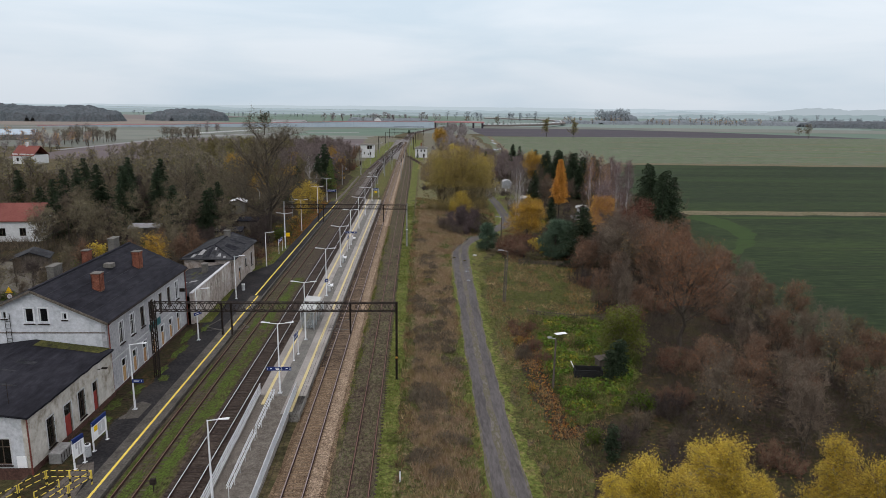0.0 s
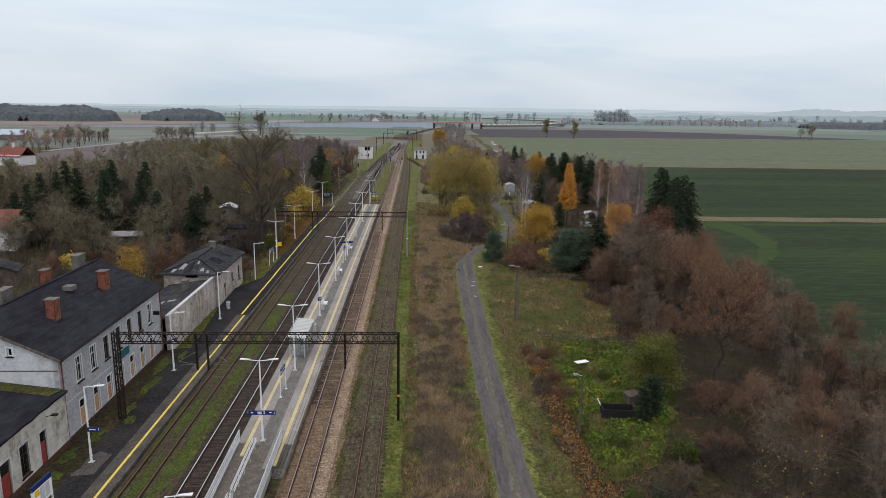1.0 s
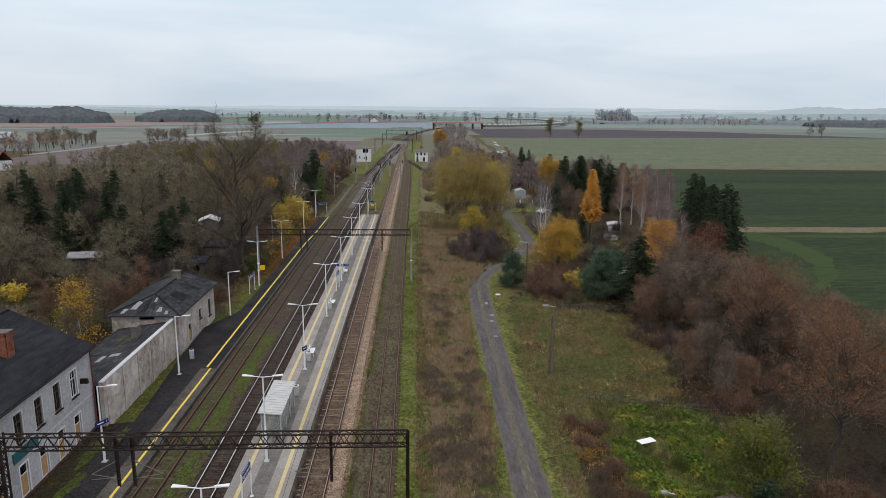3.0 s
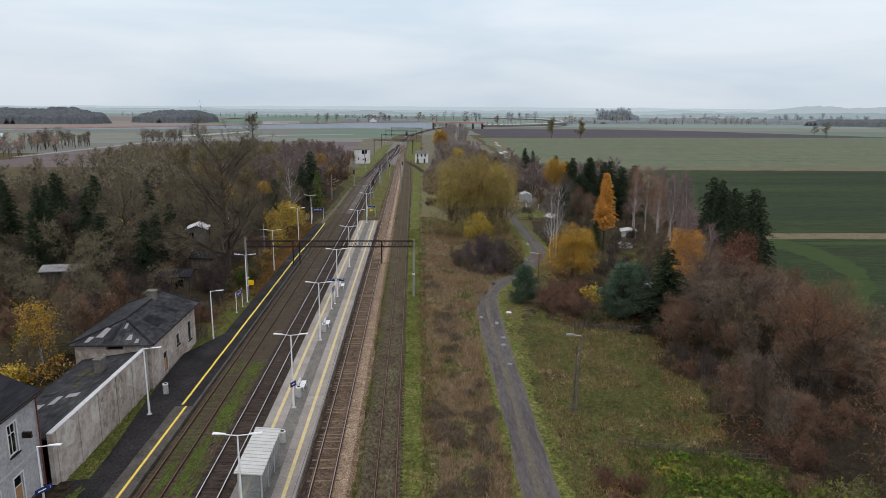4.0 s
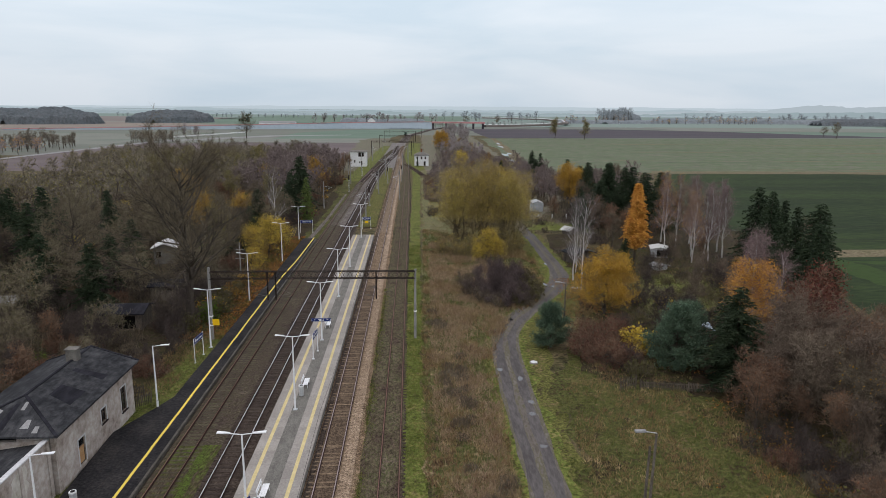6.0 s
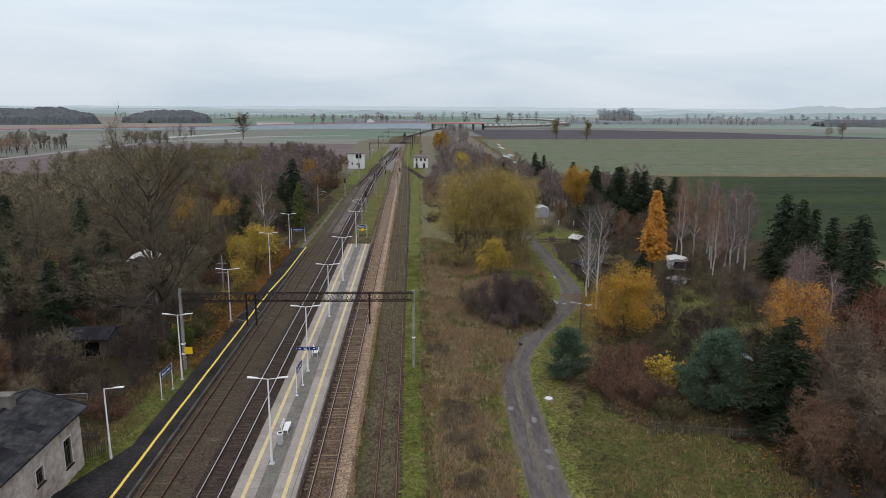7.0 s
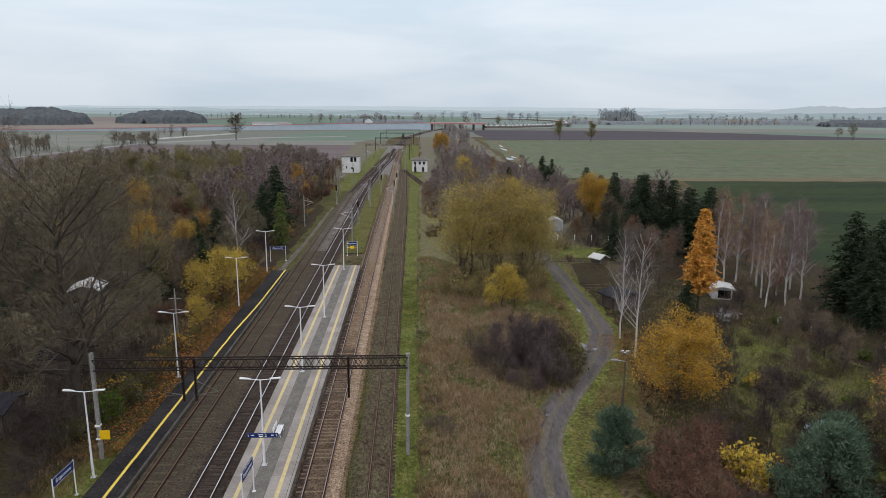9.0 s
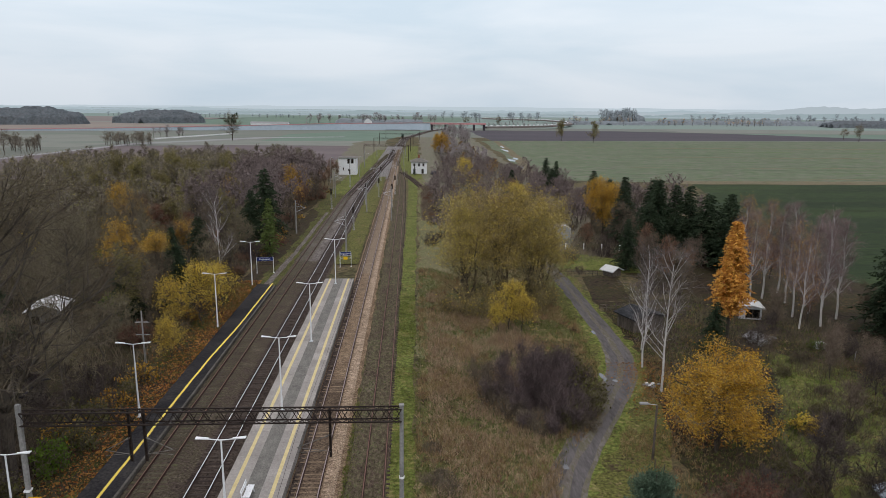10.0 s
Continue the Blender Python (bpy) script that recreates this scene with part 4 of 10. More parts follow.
for i, (x, y, rx, ry) in enumerate(((52, 440, 2.0, 10), (56, 452, 1.5, 7), (60, 520, 1.6, 14), (50, 400, 1.2, 8), (63, 560, 1.2, 12))):
    puddle(x, y, rx, ry, 40 + i, 0.1)

# ---- tracks ----
T1 = [(-40, -20.9), (290, -20.9), (340, -19.6), (420, -17.0), (480, -14.2), (550, -13.0), (680, -8.4), (830, 13.5), (950, 42)]
T2 = [(-40, -16.83), (300, -16.83), (360, -15.5), (430, -13.0), (550, -12.2), (680, -7.8), (830, 14), (950, 42.5)]
T3 = [(-40, -8.9), (380, -8.9), (450, -9.2), (550, -8.4), (680, -3.8), (830, 18), (950, 47)]
T4 = [(-40, -4.2), (50, -4.25), (150, -4.4), (260, -4.0), (340, -4.6), (400, -7.2), (440, -8.9)]


X1 = [(295, -20.9), (340, -19.0), (392, -14.6)]
X2 = [(395, -14.2), (440, -11.8), (500, -8.8)]
X3 = [(318, 2.5), (345, -1.0), (372, -5.2)]


def strip(line, z, a, b, y0, y1, step=4.0, jitter=0.0, seed=0, slope=0.0):
    """A bed from x offset a to b along a track, with sloping shoulders."""
    rng = random.Random(seed)
    s = Shape()
    n = max(1, int((y1 - y0) / step))
    rows = []
    for i in range(n + 1):
        y = y0 + (y1 - y0) * i / n
        x = curve_at(line, y)
        ja, jb = rng.uniform(-jitter, jitter), rng.uniform(-jitter, jitter)
        rows.append([(x + a - slope + ja, y, 0.0), (x + a, y, z), (x + b, y, z), (x + b + slope + jb, y, 0.0)])
    for p, q in zip(rows, rows[1:]):
        for k in ((0, 1, 2) if slope else (1,)):
            s.add([p[k], p[k + 1], q[k + 1], q[k]], [(0, 1, 2, 3)])
    return s


solid("ballast", strip(T1, 0.155, -1.25, 5.6, 20, 345, 3, 0.15, 1, 0.3), MAT_GRAVEL, "brown gravel round the two western tracks", "ballast", "structure")
solid("mossy_ballast", strip(T1, 0.160, -1.0, 3.0, 20, 102, 2, 0.4, 2), MAT_BALLAST_GREEN, "moss and grass growing over the disused track", "ballast", "structure")
solid("yard_gravel", strip(T1, 0.159, -1.2, 5.55, 205, 346, 4, 0.1, 8), MAT_YARD, "brown-grey gravel of the tracks beyond the platform", "ballast", "structure")
solid("oily_ballast", strip(T2, 0.164, -1.3, 1.5, 20, 230, 2, 0.1, 12), MAT_BALLAST_DARK, "dark oily ballast under the main track", "ballast", "structure")
solid("oily_ballast", strip(T3, 0.217, -1.42, -0.86, 64, 400, 2, 0.08, 13), MAT_BALLAST_DARK, "dark damp ballast beside the platform", "ballast", "structure")
solid("ballast_yard", strip(T3, 0.125, -8.6, 1.2, 345, 560, 6, 0.3, 3, 0.5), MAT_BALLAST_GREY, "dark ballast of the station throat", "ballast", "structure")
solid("tan_ballast", strip(T3, 0.212, -1.3, 1.85, 20, 400, 2, 0.12, 4, 0.5), MAT_BALLAST_TAN, "fresh tan stone ballast", "ballast", "structure")
solid("pale_shoulder", strip(T3, 0.216, 0.95, 1.9, 20, 400, 1, 0.12, 9), MAT_BALLAST_PALE, "paler loose ballast along the shoulder", "ballast", "structure")
solid("tan_ballast", strip(T3, 0.2155, -1.3, 1.0, 196, 420, 3, 0.1, 14), MAT_BALLAST_FAR, "paler weathered tan ballast beyond the platform", "ballast", "structure")
solid("oily_ballast", strip(T3, 0.2185, -0.98, 0.82, 63, 152, 1.5, 0.16, 15), MAT_BALLAST_BROWN, "brown stained ballast between the rails", "ballast", "structure")
solid("far_ballast", strip(T3, 0.1, -4.5, 1.6, 560, 950, 10, 0.2, 5, 0.5), MAT_BALLAST_DARK, "far ballast curving away", "ballast", "structure")
solid("cinder_bed", strip(T4, 0.10, -1.9, 1.0, 20, 420, 3, 0.3, 6, 0.25), MAT_CINDER, "cinder and weed bed of the siding", "ballast", "structure")


rng = np.random.default_rng(90)


def stones(name, line, a, b, y0, y1, z, n, size, mat, label):
    """Loose broken stones lying on a bed."""
    y = rng.uniform(y0, y1, n)
    c = np.stack([np.array([curve_at(line, q) for q in y]) + rng.uniform(a, b, n), y, z + rng.uniform(-0.01, 0.02, n)], 1)
    d = rng.normal(size=(n, 4, 3))
    d /= np.linalg.norm(d, axis=2, keepdims=True)
    v = c[:, None, :] + d * (size * rng.uniform(0.6, 1.3, (n, 1, 1)))
    s = Shape()
    s.v = list(map(tuple, v.reshape(-1, 3)))
    s.f = [(4 * i + p, 4 * i + q, 4 * i + r) for i in range(n) for p, q, r in ((0, 1, 2), (0, 1, 3), (0, 2, 3), (1, 2, 3))]
    s.m = [0] * len(s.f)
    solid(name, s, mat, label, "stones", "stuff")


stones("loose_stones", T3, 0.85, 2.1, 34, 150, 0.21, 20000, 0.055, MAT_STONE, "pale broken stones along the ballast shoulder")
stones("loose_stones", T3, -1.6, 0.9, 34, 66, 0.205, 9000, 0.05, MAT_STONE_BROWN, "brown broken stones between the rails")
for i, (x, y, w, ln) in enumerate(((-19.2, 36, 0.8, 5), (-19.3, 44, 0.75, 5.5), (-19.1, 53, 0.7, 4), (-19.3, 61, 0.6, 4.5), (-19.2, 70, 0.5, 3), (-19.4, 80, 0.55, 5), (-19.2, 90, 0.6, 4.5), (-19.3, 98, 0.5, 5), (-20.9, 40, 0.5, 5), (-20.8, 50, 0.45, 6), (-20.9, 62, 0.4, 5), (-20.8, 78, 0.4, 4), (-21.9, 44, 0.25, 8), (-21.9, 60, 0.22, 7))):
    r_ = random.Random(i)
    pts = []
    for k in range(22):
        a_ = 2 * math.pi * k / 22
        q = r_.uniform(0.55, 1.15)
        pts.append((x + w * q * math.cos(a_), y + ln * q * math.sin(a_)))
    solid("moss", Shape().sheet(pts, 0.170 + 0.0012 * i), MAT_MOSS, "bright green moss patch between the western tracks", "moss", "stuff")


def railway(name, line, y1, label, sleeper, sleeper_mat, head_mat, z, near):
    """A track: two rails with foot, web and head, and its sleepers. Those near the platform are pieces of their own."""
    t = thing(name, label, "railway track", kind="structure")
    y0_ = max(20.0, line[0][0])
    ys = sorted({y0_, float(y1), *[float(y) for y in np.arange(290, y1, 12.0) if y > y0_]})
    for side in (-0.7525, 0.7525):
        s = Shape()
        for y0, yb in zip(ys, ys[1:]):
            x0, x1 = curve_at(line, y0) + side, curve_at(line, yb) + side
            # Foot drawn extra wide, its dark rust also standing in for rail shadow.
            for half, lo, hi, slot in ((0.085, 0.0, 0.03, 0), (0.012, 0.03, 0.125, 0), (0.036, 0.125, 0.165, 0), (0.034, 0.165, 0.169, 1)):
                vs = [(x + d, y, z + q) for (x, y) in ((x0, y0), (x1, yb)) for d, q in ((-half, lo), (half, lo), (half, hi), (-half, hi))]
                s.add(vs, [(0, 1, 5, 4), (1, 2, 6, 5), (2, 3, 7, 6), (3, 0, 4, 7), (3, 2, 1, 0), (4, 5, 6, 7)], slot)
        part("rail", s, (MAT_RAIL, head_mat), t)
    return t, z, sleeper, sleeper_mat


TRACKS = [
    railway("track_west", T1, 480, "disused rusty track with mossy sleepers beside the platform", "wood", MAT_SLEEPER_MOSS, MAT_RAIL_DULL, 0.17, True) + (T1, 480),
    railway("track_main_west", T2, 940, "main track with polished rails on dark wooden sleepers", "wood", MAT_SLEEPER_WOOD, MAT_RAIL_TOP, 0.19, True) + (T2, 940),
    railway("track_main_east", T3, 940, "main track on tan ballast with concrete sleepers", "concrete", MAT_SLEEPER_CONC, MAT_RAIL_SEMI, 0.23, True) + (T3, 940),
    railway("track_siding", T4, 440, "rusty siding sunk in cinders and weeds", "wood", MAT_SLEEPER_WOOD, MAT_RAIL_DULL, 0.075, True) + (T4, 440),
    railway("crossover", X1, 392, "crossover track in the station throat", "wood", MAT_SLEEPER_WOOD, MAT_RAIL_SEMI, 0.19, False) + (X1, 392),
    railway("crossover", X2, 500, "crossover track in the station throat", "wood", MAT_SLEEPER_WOOD, MAT_RAIL_SEMI, 0.19, False) + (X2, 500),
    railway("stub_track", X3, 372, "short stub track towards the crossing house", "wood", MAT_SLEEPER_WOOD, MAT_RAIL_DULL, 0.12, False) + (X3, 372),
]

# ---- west platform ----
WEST = [(-28.9, 20), (-22.35, 20), (-22.35, 186.5), (-23.4, 188.5), (-25.2, 188.5), (-25.0, 150), (-25.1, 111), (-26.0, 108.5), (-27.8, 104), (-27.3, 93), (-26.3, 82), (-26.2, 78.5), (-28.9, 78.0)]
west = solid("platform_west", Shape().sheet(WEST, 0.40, 0.5), MAT_ASPHALT, "low dark asphalt platform with a yellow edge line", "platform", "structure")
s = Shape()
for i in range(84):
    y = 20 + i * 2
    s.box(-22.52, y + 0.01, -0.05, -22.32, y + 1.99, 0.418, bevel=0.01)
part("edge_kerb", s, MAT_EDGE, west, "weathered concrete edge slabs")
part("edge_paving", Shape().box(-24.1, 20, 0.30, -22.54, 90.6, 0.412), MAT_EDGE, west, "sandy pavers along the southern edge")
part("yellow_line", Shape().box(-23.20, 20, 0.35, -23.0, 90.6, 0.417), MAT_YELLOW, west)
rng = random.Random(11)
s = Shape()
for i in range(49):
    y = 91 + i * 2
    d0, d1 = rng.uniform(-0.02, 0.02), rng.uniform(-0.02, 0.02)
    xa, xb = (float(np.interp(q, (150, 158, 168, 188), (-23.55, -23.47, -23.08, -22.98))) for q in (y, y + 2))
    s.add([(xa - 0.11 + d0, y, 0.408), (xa + 0.11 + d0, y, 0.408), (xb + 0.11 + d1, y + 2, 0.408), (xb - 0.11 + d1, y + 2, 0.408)], [(0, 1, 2, 3)])
part("yellow_line", s, MAT_YELLOW, west)

# ---- island platform ----
island = solid("platform_island", Shape().box(-14.93, 55.3, 0.0, -10.47, 190.4, 0.80).box(-11.40, 51.6, 0.0, -10.47, 55.3, 0.845), MAT_CONC_DARK, "pale concrete island platform with two tactile strips", "platform", "structure")
slab = Shape().box(-0.84, -0.995, -0.08, 0.84, 0.995, 0.045, bevel=0.012).mesh("slab", MAT_CONC)
edge_slab_ys = [52.6 + 2 * i for i in range(69)]
part("paver_strip", Shape().box(-13.32, 55.3, 0.7, -12.08, 190.3, 0.838), MAT_PAVER, island, "grey brick pavers down the middle")
s = Shape()
for i in range(224):
    y = 55.4 + 0.6 * i
    for k in range(6):
        s.box(-13.3 + 0.203 * k, y + 0.3 * (k % 2), 0.82, -13.105 + 0.203 * k, y + 0.592 + 0.3 * (k % 2), 0.842)
tagged(part("pavers", s, MAT_PAVER, island), kind="stuff")
for x in (-14.12, -11.28):
    part("tactile_strip", Shape().box(x - 0.14, 53.6 if x < -13 else 52, 0.7 if x < -13 else 0.8, x + 0.14, 190.2, 0.850), MAT_YELLOW_PALE, island, "pale yellow tactile strip")

# ---- ramp with handrails ----
ramp = thing("access_ramp", "paved ramp with galvanised handrails up to the island platform", "ramp", kind="structure")


def ramp_z(y):
    return float(np.interp(y, (36, 39, 46, 47.5, 55.5), (0.10, 0.18, 0.5, 0.5, 0.838)))


s = Shape()
ys = (30, 36, 39, 46, 47.5, 51.5, 55.5)
for y0, y1 in zip(ys, ys[1:]):
    a, b = ramp_z(y0), ramp_z(y1)
    s.add([(-14.75, y0, a), (-11.5, y0, a), (-11.5, y1, b), (-14.75, y1, b)], [(0, 1, 2, 3)])
    for x in (-14.75, -11.5):
        s.add([(x, y0, -0.05), (x, y1, -0.05), (x, y1, b), (x, y0, a)], [(0, 1, 2, 3)])
part("ramp_paving", s, MAT_PAVER_RAMP, ramp)
for x in (-14.83, -11.46):
    s = Shape()
    for y0, y1 in zip(ys, ys[1:]):
        a, b = ramp_z(y0) + 0.12, ramp_z(y1) + 0.12
        s.beam((x, y0, a - 0.2), (x, y1, b - 0.2), 0.16, 0.5)
    part("side_kerb", s, MAT_CONC, ramp)
for x, y0, y1, double in ((-14.8, 33, 55.8, True), (-11.45, 33, 55.6, True), (-13.35, 39.6, 47.4, False), (-13.3, 47.9, 54.6, False)):
    s = Shape()
    n = max(2, int((y1 - y0) / 1.35))
    for k in range(n + 1):
        y = y0 + (y1 - y0) * k / n
        z = ramp_z(y)
        s.tube((x, y, z), (x, y, z + 1.05), 0.028, n=6)
        if not double:
            s.tube((x - 0.11, y, z + 0.92), (x + 0.11, y, z + 0.92), 0.02, n=5)
    for h, dx in ((1.05, 0), (0.75, 0.0), (0.45, 0), (0.18, 0)) if double else ((1.0, -0.13), (1.0, 0.13), (0.78, -0.13), (0.78, 0.13)):
        s.line([(x + dx, y, ramp_z(y) + h) for y in np.linspace(y0, y1, 12)], 0.034, n=6)
    if double:
        for k in range(n):
            y, yn = y0 + (y1 - y0) * k / n + 0.06, y0 + (y1 - y0) * (k + 1) / n - 0.06
            for q in np.arange(y, yn, 0.11):
                s.tube((x, q, ramp_z(q) + 0.18), (x, q, ramp_z(q) + 0.98), 0.009, n=4)
    part("handrail", s, MAT_GALV_BRIGHT, ramp, "bright galvanised tube handrail")
s = Shape()
for k in range(17):
    y0, y1 = 33.1 + 1.37 * k, 33.1 + 1.37 * (k + 1) - 0.06
    a, b = ramp_z(y0), ramp_z(y1)
    s.add([(-11.50, y0, a + 0.1), (-11.50, y1, b + 0.1), (-11.50, y1, b + 0.98), (-11.50, y0, a + 0.98), (-11.48, y0, a + 0.1), (-11.48, y1, b + 0.1), (-11.48, y1, b + 0.98), (-11.48, y0, a + 0.98)], [(0, 1, 2, 3), (7, 6, 5, 4), (0, 4, 5, 1), (1, 5, 6, 2), (2, 6, 7, 3), (3, 7, 4, 0)])
part("guard_panel", s, MAT_GALV_BRIGHT, ramp, "pale sheet steel guard panels")

# ---- lamps ----


def platform_lamp(double, height=6.9):
    """A white tapered pole on a base plate, with one or two LED arms."""
    t = thing("street_lamp", "white steel platform lamp with two flat LED arms" if double else "white steel platform lamp with a single flat LED arm", "lamp", group="platform lamps")
    part("pole", Shape().tube((0, 0, 0.02), (0, 0, 1.3), 0.095, 0.09, 10).tube((0, 0, 1.3), (0, 0, height), 0.08, 0.05, 10).box(-0.07, 0.08, 0.5, 0.07, 0.1, 0.95), MAT_WHITE_METAL, t)
    part("base_plate", Shape().box(-0.2, -0.2, 0, 0.2, 0.2, 0.03, bevel=0.01).box(-0.14, -0.14, 0.03, -0.1, -0.1, 0.07).box(0.1, 0.1, 0.03, 0.14, 0.14, 0.07).box(-0.14, 0.1, 0.03, -0.1, 0.14, 0.07).box(0.1, -0.14, 0.03, 0.14, -0.1, 0.07), MAT_GALV, t)
    for d in ((-1, 1) if double else (1,)):
        part("arm", Shape().tube((0, 0, height - 0.03), (d * 0.75, 0, height + 0.05), 0.035, n=8), MAT_WHITE_METAL, t)
        head = Shape()
        z0, z1 = height + 0.04, height + 0.12
        x0, x1 = d * 0.7, d * 1.5
        head.add([(x0, -0.06, z0), (x0, 0.06, z0), (x1, 0.15, z1), (x1, -0.15, z1), (x0, -0.06, z0 + 0.08), (x0, 0.06, z0 + 0.08), (x1, 0.15, z1 + 0.05), (x1, -0.15, z1 + 0.05)],
                 [(0, 1, 2, 3), (7, 6, 5, 4), (0, 4, 5, 1), (1, 5, 6, 2), (2, 6, 7, 3), (3, 7, 4, 0)])
        part("lamp_head", head, MAT_WHITE_METAL, t)
    return t


lamp_double, lamp_single = platform_lamp(True), platform_lamp(False)
lamp_double.matrix_basis = pose(-13.0, 56.04, 0.84)
for y in (70.86, 89.2, 107.0, 125.2, 143.4, 161.5, 187.2):
    copy_thing(lamp_double, pose(-13.0, y, 0.84))
for x, y in ((-25.8, 125.2), (-25.85, 144.2), (-25.85, 169.1), (-26.1, 189.0)):
    copy_thing(lamp_double, pose(x, y, 0.40 if x > -25 else 0.06))
lamp_single.matrix_basis = pose(-14.45, 39.4, 0.12) @ Matrix.Diagonal((1, 1, 0.9, 1))
for x, y, z, r in ((-25.6, 53.6, 0.4, 0), (-25.7, 71.9, 0.4, 0), (-25.83, 89.1, 0.4, 0), (-25.88, 108.9, 0.06, 0)):
    copy_thing(lamp_single, pose(x, y, z, 0, 0, r))


# ---- signs ----
def words(text, size, where, mat, parent, name="lettering"):
    """Lettering as a mesh, standing upright and facing south."""
    cu = bpy.data.curves.new(name, "FONT")
    cu.body, cu.size, cu.extrude, cu.align_x, cu.align_y = text, size, 0.004, "CENTER", "CENTER"
    tmp = bpy.data.objects.new(name, cu)
    me = bpy.data.meshes.new_from_object(tmp)
    bpy.data.objects.remove(tmp)
    me.materials.clear()
    me.materials.append(mat)
    ob = new(name, me)
    ob.parent = parent
    ob.matrix_basis = where
    return ob


def board(parent, x0, x1, z0, z1, y=0.0, mat=MAT_BLUE, name="board", label=""):
    return part(name, Shape().box(x0, y - 0.03, z0, x1, y + 0.03, z1), mat, parent, label)


def name_sign(place, turn, length=2.5, text=True, plate=False):
    t = thing("station_sign", "blue station name board on two white posts", "sign", place, turn, group="station name signs")
    for x in (-length / 2, length / 2):
        part("post", Shape().tube((x, 0, 0), (x, 0, 2.75), 0.045, n=8).box(x - 0.12, -0.12, 0, x + 0.12, 0.12, 0.03), MAT_WHITE_METAL, t)
    b = board(t, -length / 2, length / 2, 2.05, 2.72)
    part("border", Shape().box(-length / 2, -0.036, 2.05, length / 2, -0.031, 2.07).box(-length / 2, -0.036, 2.70, length / 2, -0.031, 2.72), MAT_WHITE, b)
    words("Bogaczewo", 0.40, pose(0, -0.034, 2.385, 90), MAT_WHITE, b)
    words("Bogaczewo", 0.40, pose(0, 0.034, 2.385, 90, 0, 180), MAT_WHITE, b)
    if plate:
        part("plate", Shape().box(-0.35, -0.05, 1.35, 0.35, -0.01, 1.85), MAT_SIGN_YELLOW, t, "yellow warning plate")
        part("rail", Shape().box(-length / 2, -0.02, 1.58, length / 2, 0.02, 1.62), MAT_WHITE_METAL, t)
    return t


name_sign((-25.75, 197.0, 0.06), 6, 2.7)
name_sign((-26.0, 121.6, 0.06), 86, 2.5)
name_sign((-13.1, 65.2, 0.84), 86, 1.9)
name_sign((-13.05, 120.4, 0.84), 86, 2.4)
name_sign((-12.8, 201.2, 0.05), 4, 1.9, True, True)


def number_board(place, wide=2.3):
    """A hanging platform number board, clamped to a lamp pole."""
    t = thing("platform_number_sign", "dark blue platform number board clamped to a lamp pole", "sign", place, 0, "platform number boards")
    b = board(t, -wide / 2, wide / 2, 0, 0.36, -0.13)
    for side, ang in ((-1, 0), (1, 180)):
        y = -0.13 + side * 0.034
        words("1", 0.30, pose(-wide * 0.46 * -side * -1 if side > 0 else -wide * 0.46, y, 0.18, 90, 0, ang), MAT_WHITE, b)
        words("2", 0.34, pose(wide * 0.10, y, 0.18, 90, 0, ang), MAT_WHITE, b)
        words("2", 0.28, pose(wide * 0.45, y, 0.18, 90, 0, ang), MAT_WHITE, b)
        for x0, x1, z in ((-0.36, -0.28, 0.2), (-0.14, 0.02, 0.24), (-0.12, 0.02, 0.10), (0.28, 0.36, 0.2)):
            part("text_bar", Shape().box(x0 * wide, y - 0.004, z - 0.035, x1 * wide, y + 0.004, z + 0.035), MAT_WHITE, b)
    part("clamp", Shape().box(-0.12, -0.1, 0.05, 0.12, 0.1, 0.31), MAT_GALV, t)
    return t


number_board((-13.0, 56.04, 3.15))
number_board((-13.0, 125.2, 3.15))
for place, w in (((-25.6, 53.6, 3.0), 1.0), ((-25.7, 71.9, 3.5), 1.1)):
    t = thing("platform_number_sign", "small blue platform number plate on a lamp pole", "sign", (place[0] + (w / 2 if w == 1.0 else 0.0), place[1], place[2]), 0 if w == 1.0 else 60, "platform number boards")
    b = board(t, -w / 2, w / 2, 0, 0.34, -0.12)
    part("text_bar", Shape().box(-0.35 * w, -0.156, 0.14, 0.12 * w, -0.151, 0.22), MAT_WHITE, b)
    words("1", 0.26, pose(w * 0.36, -0.154, 0.17, 90), MAT_WHITE, b)
    part("clamp", Shape().box(-w / 2 if w == 1.0 else -0.1, -0.1, 0.12, 0.1 if w > 1 else -w / 2 + 0.1, 0.1, 0.2), MAT_GALV, t)
t = thing("pole_plate", "yellow plate on a lamp pole by the island platform", "sign", (-13.05, 89.2, 2.9), 60)
board(t, -0.35, 0.35, 0, 0.45, -0.1, MAT_BLUE, "board")
part("text_bar", Shape().box(-0.2, -0.136, 0.2, 0.2, -0.131, 0.28), MAT_WHITE, t)


def info_board(place, turn, wide):
    t = thing("timetable_board", "white timetable board with a dark blue header on two posts", "notice board", place, turn, "timetable boards on the platform")
    for x in (-wide / 2, wide / 2):
        part("post", Shape().box(x - 0.05, -0.05, 0, x + 0.05, 0.05, 2.35).box(x - 0.15, -0.12, 0, x + 0.15, 0.12, 0.03), MAT_WHITE_METAL, t)
    b = part("panel", Shape().box(-wide / 2 + 0.05, -0.04, 0.85, wide / 2 - 0.05, 0.04, 2.1), MAT_WHITE, t)
    part("header", Shape().box(-wide / 2 - 0.05, -0.06, 2.1, wide / 2 + 0.05, 0.06, 2.45), MAT_BLUE, t)
    for k in range(3):
        w = (wide - 0.4) / 3
        x = -wide / 2 + 0.2 + k * w
        part("poster", Shape().box(x + 0.03, -0.05, 1.55 if k == 0 else 1.0, x + w - 0.03, 0.05, 2.0), MAT_SIGN_YELLOW if k == 0 and wide > 1.5 else MAT_COPING, b)
    return t


